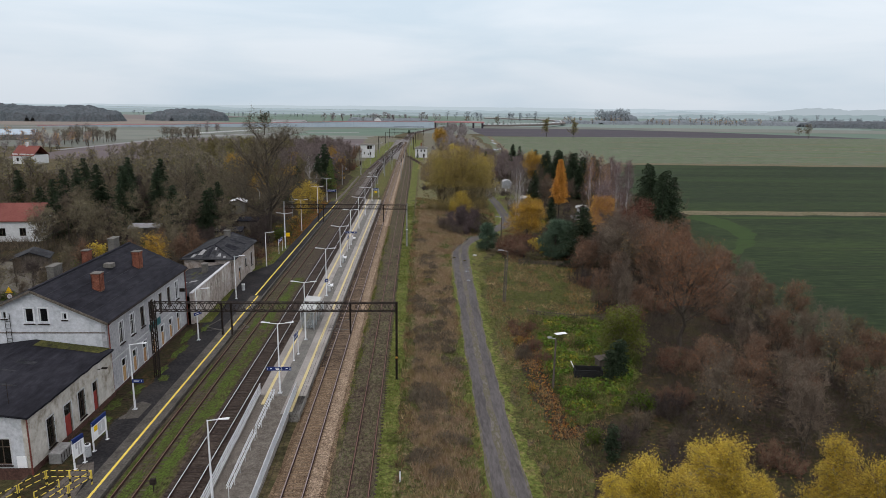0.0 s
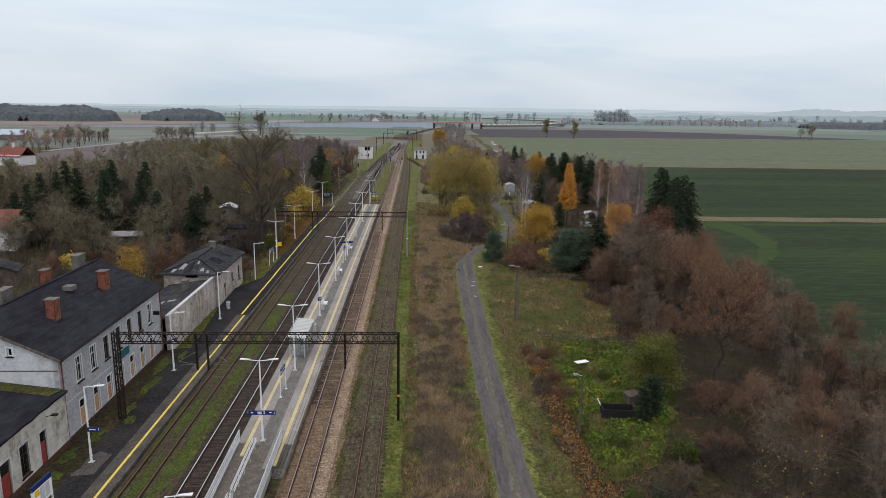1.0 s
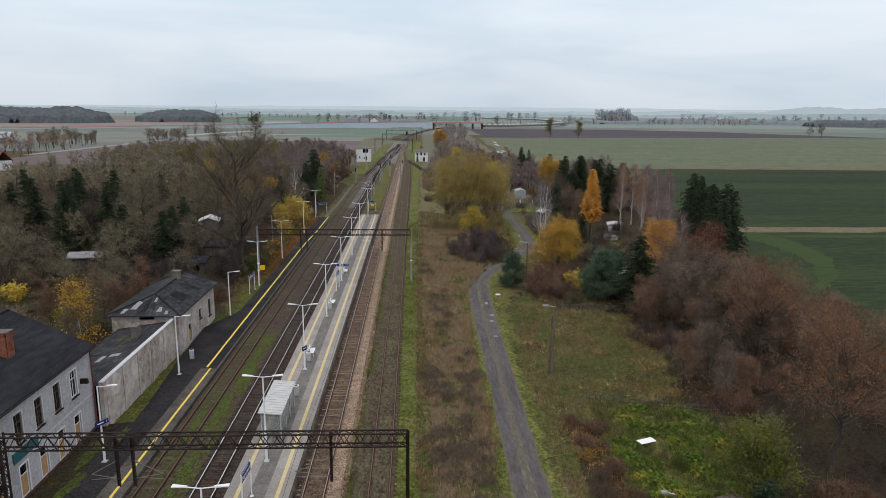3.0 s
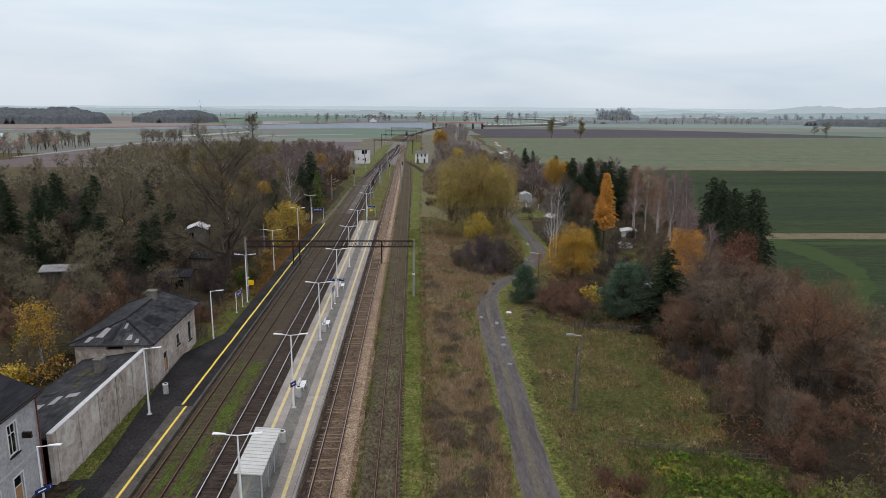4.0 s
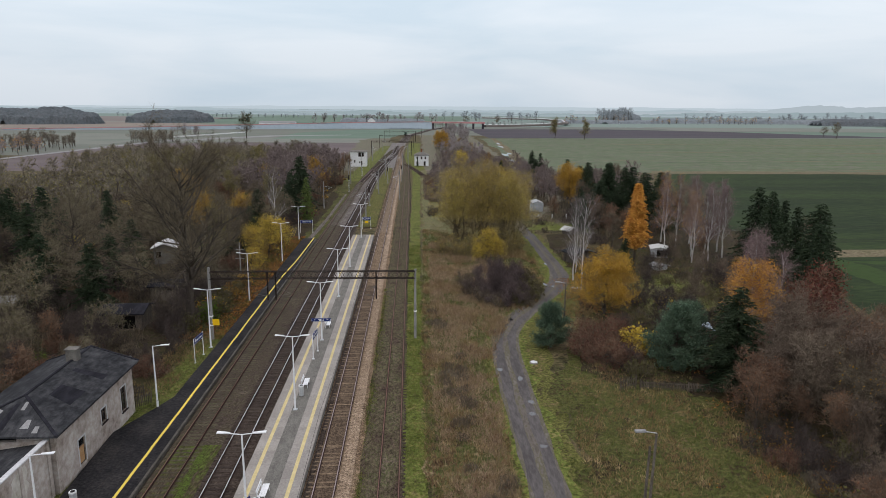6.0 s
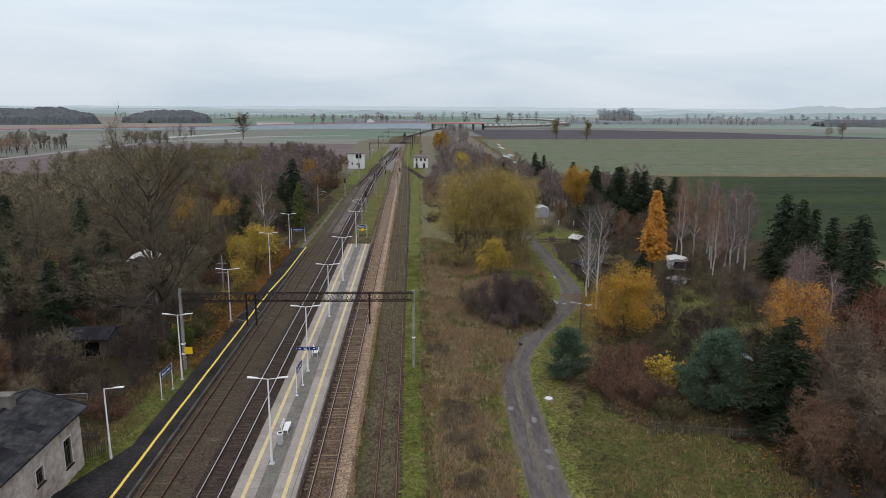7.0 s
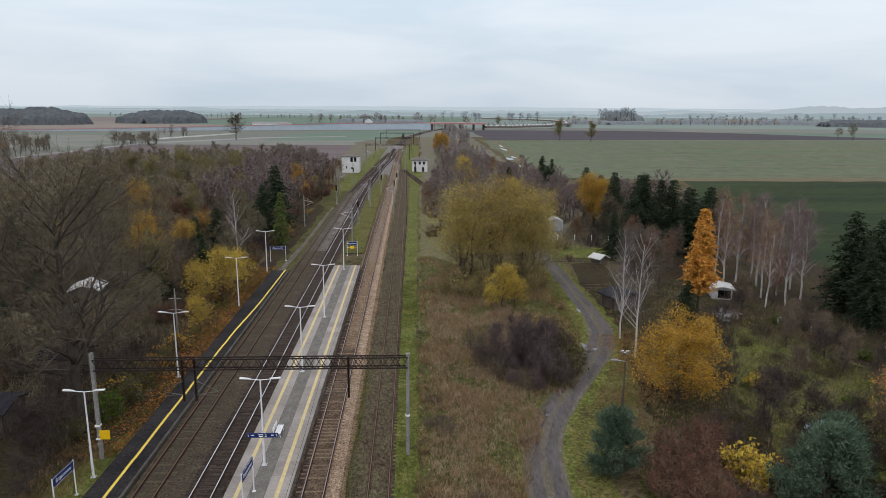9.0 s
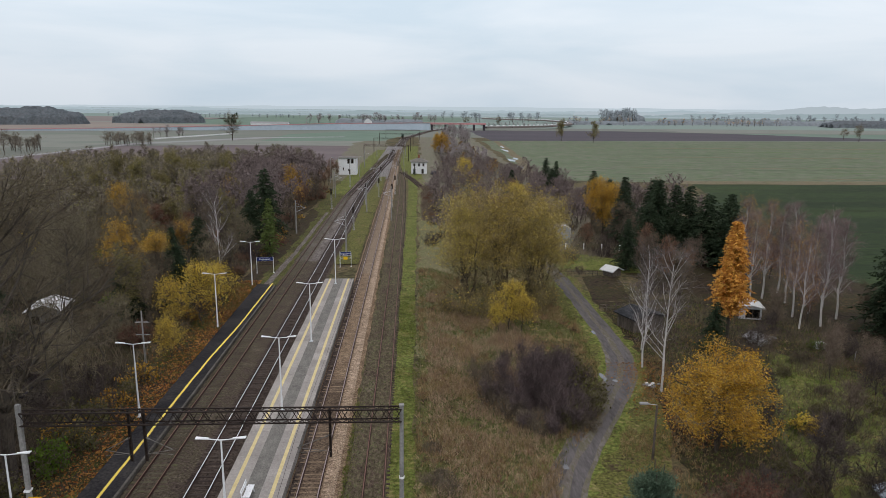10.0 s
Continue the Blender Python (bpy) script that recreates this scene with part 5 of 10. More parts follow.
info_board((-25.75, 43.8, 0.4), 78, 1.1)
info_board((-25.65, 47.0, 0.4), 86, 2.0)


def litter_bin(place):
    t = thing("litter_bin", "grey cylindrical litter bin with a dark rim standing on the platform", "bin", place, 0, "platform litter bins")
    part("body", Shape().tube((0, 0, 0.05), (0, 0, 0.95), 0.24, 0.25, 14), MAT_GALV, t)
    part("rim", Shape().tube((0, 0, 0.95), (0, 0, 1.05), 0.26, 0.25, 14), MAT_WHITE_METAL, t)
    part("mouth", Shape().tube((0, 0, 1.05), (0, 0, 1.054), 0.17, n=12), MAT_RUBBER, t)
    part("foot", Shape().tube((0, 0, 0), (0, 0, 0.05), 0.14, n=10), MAT_STEEL_DARK, t)
    return t


bin_ = litter_bin((-25.8, 45.2, 0.4))
for p in ((-25.9, 93.4, 0.4), (-12.9, 91.4, 0.84), (-12.9, 109.9, 0.84), (-12.75, 82.7, 0.84)):
    copy_thing(bin_, pose(*p))


def bench(place):
    """A white slatted bench on steel legs, facing the track."""
    t = thing("bench", "white slatted steel bench on the island platform", "bench", place, 0, "platform benches")
    part("seat", Shape().box(-0.22, -0.8, 0.42, -0.08, 0.8, 0.46).box(-0.06, -0.8, 0.42, 0.08, 0.8, 0.46).box(0.1, -0.8, 0.42, 0.24, 0.8, 0.46), MAT_WHITE_METAL, t)
    part("backrest", Shape().box(-0.34, -0.8, 0.6, -0.3, 0.8, 0.7).box(-0.38, -0.8, 0.76, -0.34, 0.8, 0.86), MAT_WHITE_METAL, t)
    for y in (-0.65, 0.65):
        part("leg", Shape().beam((-0.3, y, 0), (-0.36, y, 0.88), 0.05, 0.05).beam((0.22, y, 0), (0.16, y, 0.42), 0.05, 0.05).beam((-0.33, y, 0.4), (0.2, y, 0.4), 0.05, 0.05), MAT_WHITE_METAL, t)
    return t


bench_ = bench((-12.85, 93.4, 0.84))
for y in (112.2, 130.0):
    copy_thing(bench_, pose(-12.8, y, 0.84))

# ---- shelter ----
sh = thing("platform_shelter", "glazed waiting shelter with a pale ribbed flat roof", "shelter", (-13.35, 77.3, 0.84))
roof = Shape().add([(-0.95, -3.3, 2.42), (0.95, -3.3, 2.25), (0.95, 3.3, 2.25), (-0.95, 3.3, 2.42), (-0.95, -3.3, 2.50), (0.95, -3.3, 2.33), (0.95, 3.3, 2.33), (-0.95, 3.3, 2.50)], [(3, 2, 1, 0), (4, 5, 6, 7), (0, 1, 5, 4), (1, 2, 6, 5), (2, 3, 7, 6), (3, 0, 4, 7)])
rf = part("roof", roof, MAT_ROOF_LIGHT, sh)
for k in range(14):
    y = -3.1 + 6.2 * k / 13
    part("rib", Shape().beam((-0.95, y, 2.52), (0.95, y, 2.35), 0.07, 0.04), MAT_ROOF_LIGHT, rf)
for y in (-3.0, -1.0, 1.0, 3.0):
    for x in (-0.75, 0.8):
        part("post", Shape().box(x - 0.04, y - 0.04, 0, x + 0.04, y + 0.04, 2.4 if x < 0 else 2.27), MAT_GALV, sh)
for y in (-3, -1, 1):
    part("pane", Shape().box(0.79, y + 0.06, 0.25, 0.81, y + 1.94, 2.15), MAT_GLASS_SHELTER, sh)
for y in (-3.0, 3.0):
    part("pane", Shape().box(-0.68, y - 0.01, 0.25, 0.74, y + 0.01, 2.2), MAT_GLASS_SHELTER, sh)
part("seat", Shape().box(0.3, -2.2, 0.42, 0.7, 2.2, 0.47).box(0.45, -2.0, 0, 0.52, -1.9, 0.42).box(0.45, 1.9, 0, 0.52, 2.0, 0.42), MAT_GALV, sh)


# ---- catenary gantries ----
def lattice(s, p0, p1, wide, deep, step, chord=0.07, brace=0.04):
    """A box girder of four chords and zigzag braces along x or z."""
    a, b = Vector(p0), Vector(p1)
    d = (b - a).normalized()
    u = Vector((0, 1, 0))
    w = d.cross(u).normalized()
    n = max(2, int((b - a).length / step))
    corner = [u * (wide / 2 * i) + w * (deep / 2 * j) for i, j in ((-1, -1), (1, -1), (1, 1), (-1, 1))]
    for c in corner:
        s.beam(a + c, b + c, chord, chord)
    for k in range(n):
        q, r = a + (b - a) * k / n, a + (b - a) * (k + 1) / n
        m = (q + r) / 2
        for i in range(4):
            c, e = corner[i], corner[(i + 1) % 4]
            s.beam(q + c, m + e, brace, brace)
            s.beam(m + e, r + c, brace, brace)


def gantry(y, old):
    t = thing("catenary_gantry", "dark steel lattice catenary gantry spanning all the tracks", "gantry", (0, y, 0), 0, "catenary gantries")
    top = 8.3 if old else 8.45
    s = Shape()
    lattice(s, (-26.2, 0, top - 0.45), (-2.1, 0, top - 0.45), 0.5, 0.85, 0.95, 0.08, 0.045)
    part("girder", s, MAT_STEEL_DARK, t)
    if old:
        s = Shape()
        lattice(s, (-26.35, 0, 0.3), (-26.35, 0, top + 0.1), 0.45, 0.4, 0.7, 0.09, 0.05)
        part("post", s, MAT_STEEL_DARK, t, "dark lattice post")
        p = part("post", Shape().box(-2.2, -0.15, -0.1, -2.18, 0.15, top + 0.1).box(-2.0, -0.15, -0.1, -1.98, 0.15, top + 0.1).box(-2.18, -0.012, -0.1, -2.0, 0.012, top + 0.1), MAT_STEEL_DARK, t, "dark I-section post")
        part("band", Shape().box(-2.21, -0.16, 2.4, -1.97, 0.16, 2.55), MAT_LEAF_ORANGE, p, "orange band")
    else:
        p = part("post", Shape().tube((-2.1, 0, -0.1), (-2.1, 0, top + 0.15), 0.17, 0.13, 12), MAT_POST_GREY, t, "grey round post")
        part("band", Shape().tube((-2.1, 0, 3.4), (-2.1, 0, 3.55), 0.19, n=12), MAT_WHITE, p)
        part("cap", Shape().box(-2.26, -0.16, top + 0.1, -1.94, 0.16, top + 0.22), MAT_POST_GREY, p)
        p = part("post", Shape().box(-26.45, -0.13, 0, -26.2, 0.13, top + 0.5).box(-26.46, -0.23, 1.2, -26.24, 0.23, 1.5), MAT_POST_GREY, t, "grey concrete pole")
        for z in (1.8, 2.9):
            part("band", Shape().box(-26.53, -0.23, z, -26.17, 0.23, z + 0.12), MAT_WHITE, p)
        part("plate", Shape().box(-26.1, -0.5, 2.0, -25.3, -0.46, 2.75), MAT_SIGN_YELLOW, t, "yellow warning plate")
        part("bracket", Shape().box(-26.2, -0.49, 2.3, -25.8, -0.4, 2.38), MAT_GALV, t)
    for x, zb in ((-19.55, 4.9), (-18.6, 4.9), (-6.75, 5.0)):
        h = part("hanger", Shape().box(x - 0.08, -0.08, zb, x - 0.06, 0.08, top).box(x + 0.06, -0.08, zb, x + 0.08, 0.08, top).box(x - 0.06, -0.01, zb, x + 0.06, 0.01, top), MAT_STEEL_DARK, t)
        way = -1
        reach = -1.6 if x < -19 else (1.7 if x < -10 else -2.2)
        part("cantilever", Shape().tube((x, 0, 6.6), (x + reach, 0, 5.7), 0.03, n=6).tube((x, 0, 5.4), (x + reach, 0, 5.7), 0.025, n=6).tube((x + reach * 0.2, 0, 5.45), (x + reach, 0.0, 5.35), 0.02, n=5).tube((x + reach * 0.04, 0, 6.56), (x + reach * 0.16, 0, 6.45), 0.06, n=8), MAT_CHIM_GREY, h)
    return t


gantry(61.0, True)
gantry(127.84, False)


def catenary_mast(x, y, h=8.0, arm=1.8):
    t = thing("catenary_mast", "slim grey catenary mast with a bracket arm", "mast", (x, y, 0), 0, "catenary masts in the yard")
    part("pole", Shape().tube((0, 0, -0.1), (0, 0, h), 0.16, 0.11, 8), MAT_POST_GREY, t)
    part("arm", Shape().tube((0, 0, h - 1.3), (arm, 0, h - 1.7), 0.035, n=6).tube((0, 0, h - 2.6), (arm, 0, h - 1.7), 0.03, n=6).tube((0, 0, h - 0.6), (arm * 0.8, 0, h - 1.55), 0.015, n=4), MAT_GALV, t)
    return t


for x, y, h, a in ((-24.3, 290, 8, 2.0), (-13.6, 211, 8.2, -2.2), (-24.0, 337, 8, 2.0), (-6.2, 250, 8.5, -2.0), (-6.3, 325, 8.5, -2.0), (-13.0, 262, 8, -2.4), (-13.0, 318, 8, -2.4), (-22.5, 395, 8, 2.0), (-4.6, 405, 8, -2.0), (-20, 460, 8, 2), (-4.2, 470, 8, -2), (-26.4, 232, 7.5, 2.2)):
    catenary_mast(x, y, h, a)


def portal(y, x0, x1):
    t = thing("catenary_portal", "dark light-steel catenary portal over the yard", "gantry", (0, y, 0), 0, "yard portals")
    for x in (x0, x1):
        part("post", Shape().box(x - 0.15, -0.15, -0.1, x + 0.15, 0.15, 8.2), MAT_STEEL_DARK, t)
    s = Shape()
    lattice(s, (x0, 0, 7.9), (x1, 0, 7.9), 0.5, 0.7, 1.6, 0.09, 0.06)
    part("girder", s, MAT_STEEL_DARK, t)
    return t


def signal(x, y, h, lamps=3):
    t = thing("railway_signal", "grey signal post with a dark lamp head and ladder", "signal", (x, y, 0), 0, "signals in the yard")
    part("post", Shape().tube((0, 0, -0.1), (0, 0, h), 0.075, 0.06, 8), MAT_POST_GREY, t)
    head = part("head", Shape().box(-0.22, -0.2, h - 1.5, 0.22, -0.06, h, bevel=0.03), MAT_STEEL_DARK, t)
    for k in range(lamps):
        part("visor", Shape().tube((0, -0.2, h - 0.3 - 0.42 * k), (0, -0.4, h - 0.32 - 0.42 * k), 0.12, 0.11, 8), MAT_STEEL_DARK, head)
    lad = Shape()
    for dx in (-0.16, 0.16):
        lad.beam((dx, 0.18, 0), (dx, 0.18, h - 0.6), 0.03, 0.03)
    for k in range(int(h / 0.4)):
        lad.beam((-0.16, 0.18, 0.3 + 0.38 * k), (0.16, 0.18, 0.3 + 0.38 * k), 0.02, 0.02)
    part("ladder", lad, MAT_GALV, t)
    part("foot", Shape().box(-0.3, -0.3, -0.1, 0.3, 0.3, 0.25, bevel=0.03), MAT_POST_GREY, t)
    return t


for x, y, h in ((-14.3, 236, 5.5), (-14.2, 276, 6.2), (-11.2, 292, 6.0), (-6.6, 272, 6.5), (-22.9, 268, 5.5), (-6.4, 300, 6.0), (-22.3, 318, 6.0), (-12.6, 338, 5.5)):
    signal(x, y, h)


def yard_lamp(x, y, h):
    t = thing("street_lamp", "slim grey yard lamp with one short arm", "lamp", (x, y, 0), 0, "yard lamps")
    part("pole", Shape().tube((0, 0, -0.1), (0, 0, h), 0.09, 0.055, 8), MAT_POST_GREY, t)
    part("arm", Shape().tube((0, 0, h - 0.05), (0.9, 0, h + 0.2), 0.03, n=6), MAT_GALV, t)
    part("lamp_head", Shape().box(0.8, -0.12, h + 0.12, 1.45, 0.12, h + 0.26, bevel=0.04), MAT_PATCH, t)
    return t


for x, y, h in ((-30.4, 330, 8.5), (-32.0, 345, 8.0), (-26.0, 300, 8.0), (-4.0, 352, 7.5), (-21.6, 352, 8.0)):
    yard_lamp(x, y, h)
portal(430, -25, -2.5)
portal(505, -24, -1.5)
portal(580, -24, 0.5)
portal(655, -22, 6)

for line in (T2, T3, T1):
    t = thing("overhead_wire", "thin overhead contact and carrier wires", "wire", (0, 0, 0), 0, "overhead wires")
    ys = [20, 61, 94, 127.84, 180, 230, 280, 330, 380, 430]
    part("contact_wire", Shape().cable([(curve_at(line, y), y, 5.5) for y in ys], 0.011), MAT_STEEL_DARK, t)
    sag = []
    for a, b in zip(ys, ys[1:]):
        sag += [(curve_at(line, a + (b - a) * f), a + (b - a) * f, 6.05 + 0.75 * (2 * f - 1) ** 2) for f in (0, 0.25, 0.5, 0.75)]
    part("carrier_wire", Shape().cable(sag, 0.011), MAT_STEEL_DARK, t)

land("yard_grass", [(-15.0, 203), (-10.9, 203), (-10.8, 300), (-11.2, 352), (-13.4, 352), (-14.9, 300)], 0.20, MAT_GRASS, "grass and weeds between the tracks beyond the platform", 3, 0.3, 56)
land("yard_verge", [(-27.5, 300), (-22.2, 298), (-20.6, 345), (-18.6, 420), (-16.5, 520), (-22.5, 520), (-25.5, 420)], 0.058, MAT_LAWN, "green verge beside the station throat", 5, 0.6, 57)
land("yard_verge", [(-6.9, 352), (-3.4, 380), (-1.6, 352), (3.0, 345), (2.0, 420), (4.0, 560), (-4.5, 560), (-6.6, 430)], 0.058, MAT_LAWN, "green verge before the crossing house", 5, 0.6, 58)

# ---- small trackside things ----
t = thing("ground_signal", "small black shunting signal on a short post between tracks", "signal", (-19.0, 40.6, 0.1))
part("post", Shape().tube((0, 0, 0), (0, 0, 0.7), 0.04, n=6), MAT_STEEL_DARK, t)
part("head", Shape().box(-0.2, -0.12, 0.65, 0.2, 0.12, 1.1, bevel=0.03), MAT_STEEL_DARK, t)
t = thing("marker_post", "short white marker post in the weeds", "post", (-1.25, 41.8, 0.05))
part("stake", Shape().box(-0.06, -0.06, 0, 0.06, 0.06, 0.9, bevel=0.02), MAT_WHITE_METAL, t)
part("cap", Shape().box(-0.07, -0.07, 0.9, 0.07, 0.07, 0.95), MAT_STEEL_DARK, t)


def barrier(place, turn, length):
    """A yellow-and-black tubular guard rail."""
    t = thing("safety_barrier", "yellow and black tubular safety barrier at the platform end", "barrier", place, turn, "platform safety barriers")
    for x in (0, length):
        part("post", Shape().tube((x, 0, 0), (x, 0, 1.1), 0.04, n=8), MAT_YELLOW, t)
    bar = part("rail", Shape().tube((0, 0, 1.08), (length, 0, 1.08), 0.035, n=8).tube((0, 0, 0.6), (length, 0, 0.6), 0.035, n=8), MAT_YELLOW, t)
    s = Shape()
    n = max(2, int(length / 0.5))
    for k in range(n):
        x = (k + 0.3) * length / n
        for z in (1.08, 0.6):
            s.tube((x, 0, z), (x + 0.18, 0, z), 0.037, n=8)
    for x in (0, length):
        s.tube((x, 0, 0.2), (x, 0, 0.45), 0.042, n=8)
    part("stripe", s, MAT_RUBBER, bar, "black stripes")
    return t


barrier((-26.85, 41.3, 0.4), 0, 1.6)
barrier((-25.2, 41.3, 0.4), 0, 1.55)
for p, a, ln in (((-26.9, 41.2, 0.4), -118, 1.9), ((-27.85, 39.4, 0.4), -118, 1.9), ((-23.65, 41.2, 0.4), -110, 1.9), ((-24.35, 39.3, 0.4), -110, 1.9), ((-25.35, 40.1, 0.4), -118, 1.8)):
    barrier(p, a, ln)


# ---- buildings ----
def window_unit(parent, axis, at, u0, u1, z0, z1, face, frame_mat, style="window", plain=False):
    """A window or boarded opening in a wall: frame, glazing bars, panes and a sill. face: +1 looks to +axis, -1 to -axis."""
    w = new("window" if style != "door" else "door")
    w.parent = parent
    w.empty_display_size = 0.2

    def bx(s, a, b, c, d, d0, d1):
        lo, hi = sorted((at + face * d0, at + face * d1))
        return s.box(lo, a, c, hi, b, d) if axis == "x" else s.box(a, lo, c, b, hi, d)

    fr = Shape()
    t = 0.09
    bx(fr, u0, u0 + t, z0, z1, -0.16, -0.08)
    bx(fr, u1 - t, u1, z0, z1, -0.16, -0.08)
    bx(fr, u0 + t, u1 - t, z0, z0 + t, -0.16, -0.08)
    bx(fr, u0 + t, u1 - t, z1 - t, z1, -0.16, -0.08)
    mid, tr = (u0 + u1) / 2, z0 + (z1 - z0) * 0.68
    if style == "window" and not plain:
        bx(fr, mid - 0.03, mid + 0.03, z0 + t, z1 - t, -0.15, -0.09)
    if not plain:
        bx(fr, u0 + t, u1 - t, tr - 0.03, tr + 0.03, -0.15, -0.088)
    part("frame", fr, frame_mat, w)
    pane = Shape()
    if style == "window":
        bx(pane, u0 + t, u1 - t, z0 + t, z1 - t, -0.125, -0.115)
        part("pane", pane, MAT_PANE, w)
    else:
        bx(pane, u0 + t, u1 - t, tr + 0.03, z1 - t, -0.125, -0.115)
        part("pane", pane, MAT_PANE, w)
        b = Shape()
        bx(b, u0 + t, u1 - t, z0 + t, tr - 0.03, -0.14, -0.10)
        part("board" if style == "boarded" else "leaf", b, MAT_BOARD if style == "boarded" else MAT_RED_DOOR, w, "orange chipboard sheet" if style == "boarded" else "faded red door leaf")
    ex = Shape()
    e = 0.12
    bx(ex, u0 - e, u0, z0, z1, 0.0, 0.025)
    bx(ex, u1, u1 + e, z0, z1, 0.0, 0.025)
    bx(ex, u0 - e, u1 + e, z1, z1 + e, 0.0, 0.025)
    part("surround", ex, MAT_FRAME_WHITE if frame_mat is MAT_FRAME_WHITE else MAT_COPING, w)
    if style == "window":
        sl = Shape()
        bx(sl, u0 - 0.1, u1 + 0.1, z0 - 0.08, z0, -0.05, 0.12)
        part("sill", sl, MAT_STEEL_DARK, w)
    return w




def brick_chimney(parent, x, y, z0, z1, wx=0.75, wy=0.75):
    """A chimney of coursed bricks with a corbelled top, through the roof."""
    c = part("chimney", Shape().box(x - wx / 2 + 0.03, y - wy / 2 + 0.03, z0, x + wx / 2 - 0.03, y + wy / 2 - 0.03, z1 + 0.02), MAT_MORTAR, parent, "red brick chimney")
    s = Shape()
    z, row = z0 + 0.4, 0
    while z < z1 - 0.06:
        out = 0.04 if z > z1 - 0.25 else 0.0
        for along, half, other in (("x", wx / 2, wy / 2), ("y", wy / 2, wx / 2)):
            n = max(2, round(2 * half / 0.26))
            ln = 2 * (half + out) / n
            for side in (-1, 1):
                for k in range(n):
                    a = -half - out + ln * k + (0.06 if row % 2 and k else 0)
                    b = -half - out + ln * (k + 1) + (0.06 if row % 2 and k < n - 1 else 0) - 0.012
                    lo, hi = sorted((side * (other + out), side * (other - 0.06)))
                    if along == "x":
                        s.box(x + a, y + lo, z, x + b, y + hi, z + 0.066)
                    else:
                        s.box(x + lo, y + a, z, x + hi, y + b, z + 0.066)
        z += 0.078
        row += 1
    part("brickwork", s, MAT_BRICK, c)
    part("cap", Shape().box(x - wx / 2 - 0.06, y - wy / 2 - 0.06, z1, x + wx / 2 + 0.06, y + wy / 2 + 0.06, z1 + 0.07, bevel=0.02), MAT_CHIM_GREY, c)
    return c


def gable_roof(s, x0, x1, y0, y1, ze, zr, xr, over=0.35, thick=0.16):
    """Two slopes with thickness; the ridge runs along y at xr."""
    for xe in (x0, x1):
        d = 1 if xe > xr else -1
        slope = (zr - ze) / abs(xe - xr)
        xo = xe + d * over
        zo = ze - slope * over
        a = [(xr, y0 - over, zr), (xo, y0 - over, zo), (xo, y1 + over, zo), (xr, y1 + over, zr)]
        b = [(x, y, z + thick) for x, y, z in a]
        s.add(a + b, [(0, 1, 2, 3), (7, 6, 5, 4), (0, 4, 5, 1), (1, 5, 6, 2), (2, 6, 7, 3), (3, 7, 4, 0)])


# two-storey main building
st = thing("station_building", "two-storey grey plastered station house with a black felt gable roof", "building")
EX, WX, Y0, Y1, ZE, ZR, XR = -28.9, -41.6, 56.5, 77.6, 7.75, 10.7, -35.25
cols = [59.05 + 2.53 * i for i in range(7)]
holes = [(y, y + 0.95, 4.55, 6.75) for y in cols] + [(y, y + 1.0, 0.55, 2.95) for y in cols]
s = Shape()
wall_panels(s, "x", EX - 0.45, 0.45, Y0, Y1, 0.0, ZE, holes)
part("wall", s, MAT_PLASTER, st, "grey plaster street front")
south_holes = [(-36.15, -35.35, 7.55, 9.05), (-34.85, -34.05, 7.55, 9.05), (-32.75, -32.35, 7.9, 8.6), (-38.2, -37.8, 8.0, 8.7)]
for y, hs in ((Y0, south_holes), (Y1 - 0.45, [])):
    s = Shape()
    wall_panels(s, "y", y, 0.45, WX, EX - 0.45, 0.0, ZE, [h for h in hs if h[3] < ZE])
    x_edges = sorted({WX, EX - 0.0, XR, *(h[i] for h in hs for i in (0, 1))})
    for a, b in zip(x_edges, x_edges[1:]):
        za, zb = (ZR - (ZR - ZE) * abs(x - XR) / (EX - XR) for x in (a, b))
        cut = [h for h in hs if h[0] <= a and b <= h[1]]
        spans = [(ZE, None)] if not cut else [(cut[0][3], None)] + ([(ZE, cut[0][2])] if cut[0][2] > ZE else [])
        for lo, hi in spans:
            ta, tb = (za, zb) if hi is None else (hi, hi)
            s.add([(a, y, lo), (b, y, lo), (b, y + 0.45, lo), (a, y + 0.45, lo), (a, y, ta), (b, y, tb), (b, y + 0.45, tb), (a, y + 0.45, ta)],
                  [(3, 2, 1, 0), (4, 5, 6, 7), (0, 1, 5, 4), (1, 2, 6, 5), (2, 3, 7, 6), (3, 0, 4, 7)])
    part("wall", s, MAT_PLASTER_PALE, st, "pale plaster gable wall")
s = Shape()
wall_panels(s, "x", WX, 0.45, Y0 + 0.45, Y1 - 0.45, 0.0, ZE, [])
part("wall", s, MAT_PLASTER, st)
part("upper_floor", Shape().box(WX + 0.46, Y0 + 0.46, 3.6, EX - 0.46, Y1 - 0.46, 3.8), MAT_OLD_WOOD, st)
part("plinth", Shape().box(EX + 0.003, Y0 + 0.02, 0.0, EX + 0.07, Y1, 0.62), MAT_PLINTH, st)
part("cornice", Shape().box(EX + 0.003, Y0, ZE - 0.18, EX + 0.12, Y1, ZE - 0.02).box(EX + 0.003, Y0, 3.55, EX + 0.03, Y1, 3.68), MAT_COPING, st)
part("brick_band", Shape().box(WX + 0.2, Y0 - 0.03, 6.62, EX - 0.1, Y0 - 0.003, 6.72), MAT_MORTAR, st, "thin exposed brick course")
s = Shape()
gable_roof(s, WX, EX, Y0, Y1, ZE, ZR, XR)
rf = part("roof", s, MAT_ROOF, st, "black felt roof")
part("ridge_cap", Shape().beam((XR, Y0 - 0.35, ZR + 0.18), (XR, Y1 + 0.35, ZR + 0.18), 0.3, 0.06), MAT_ROOF, rf)
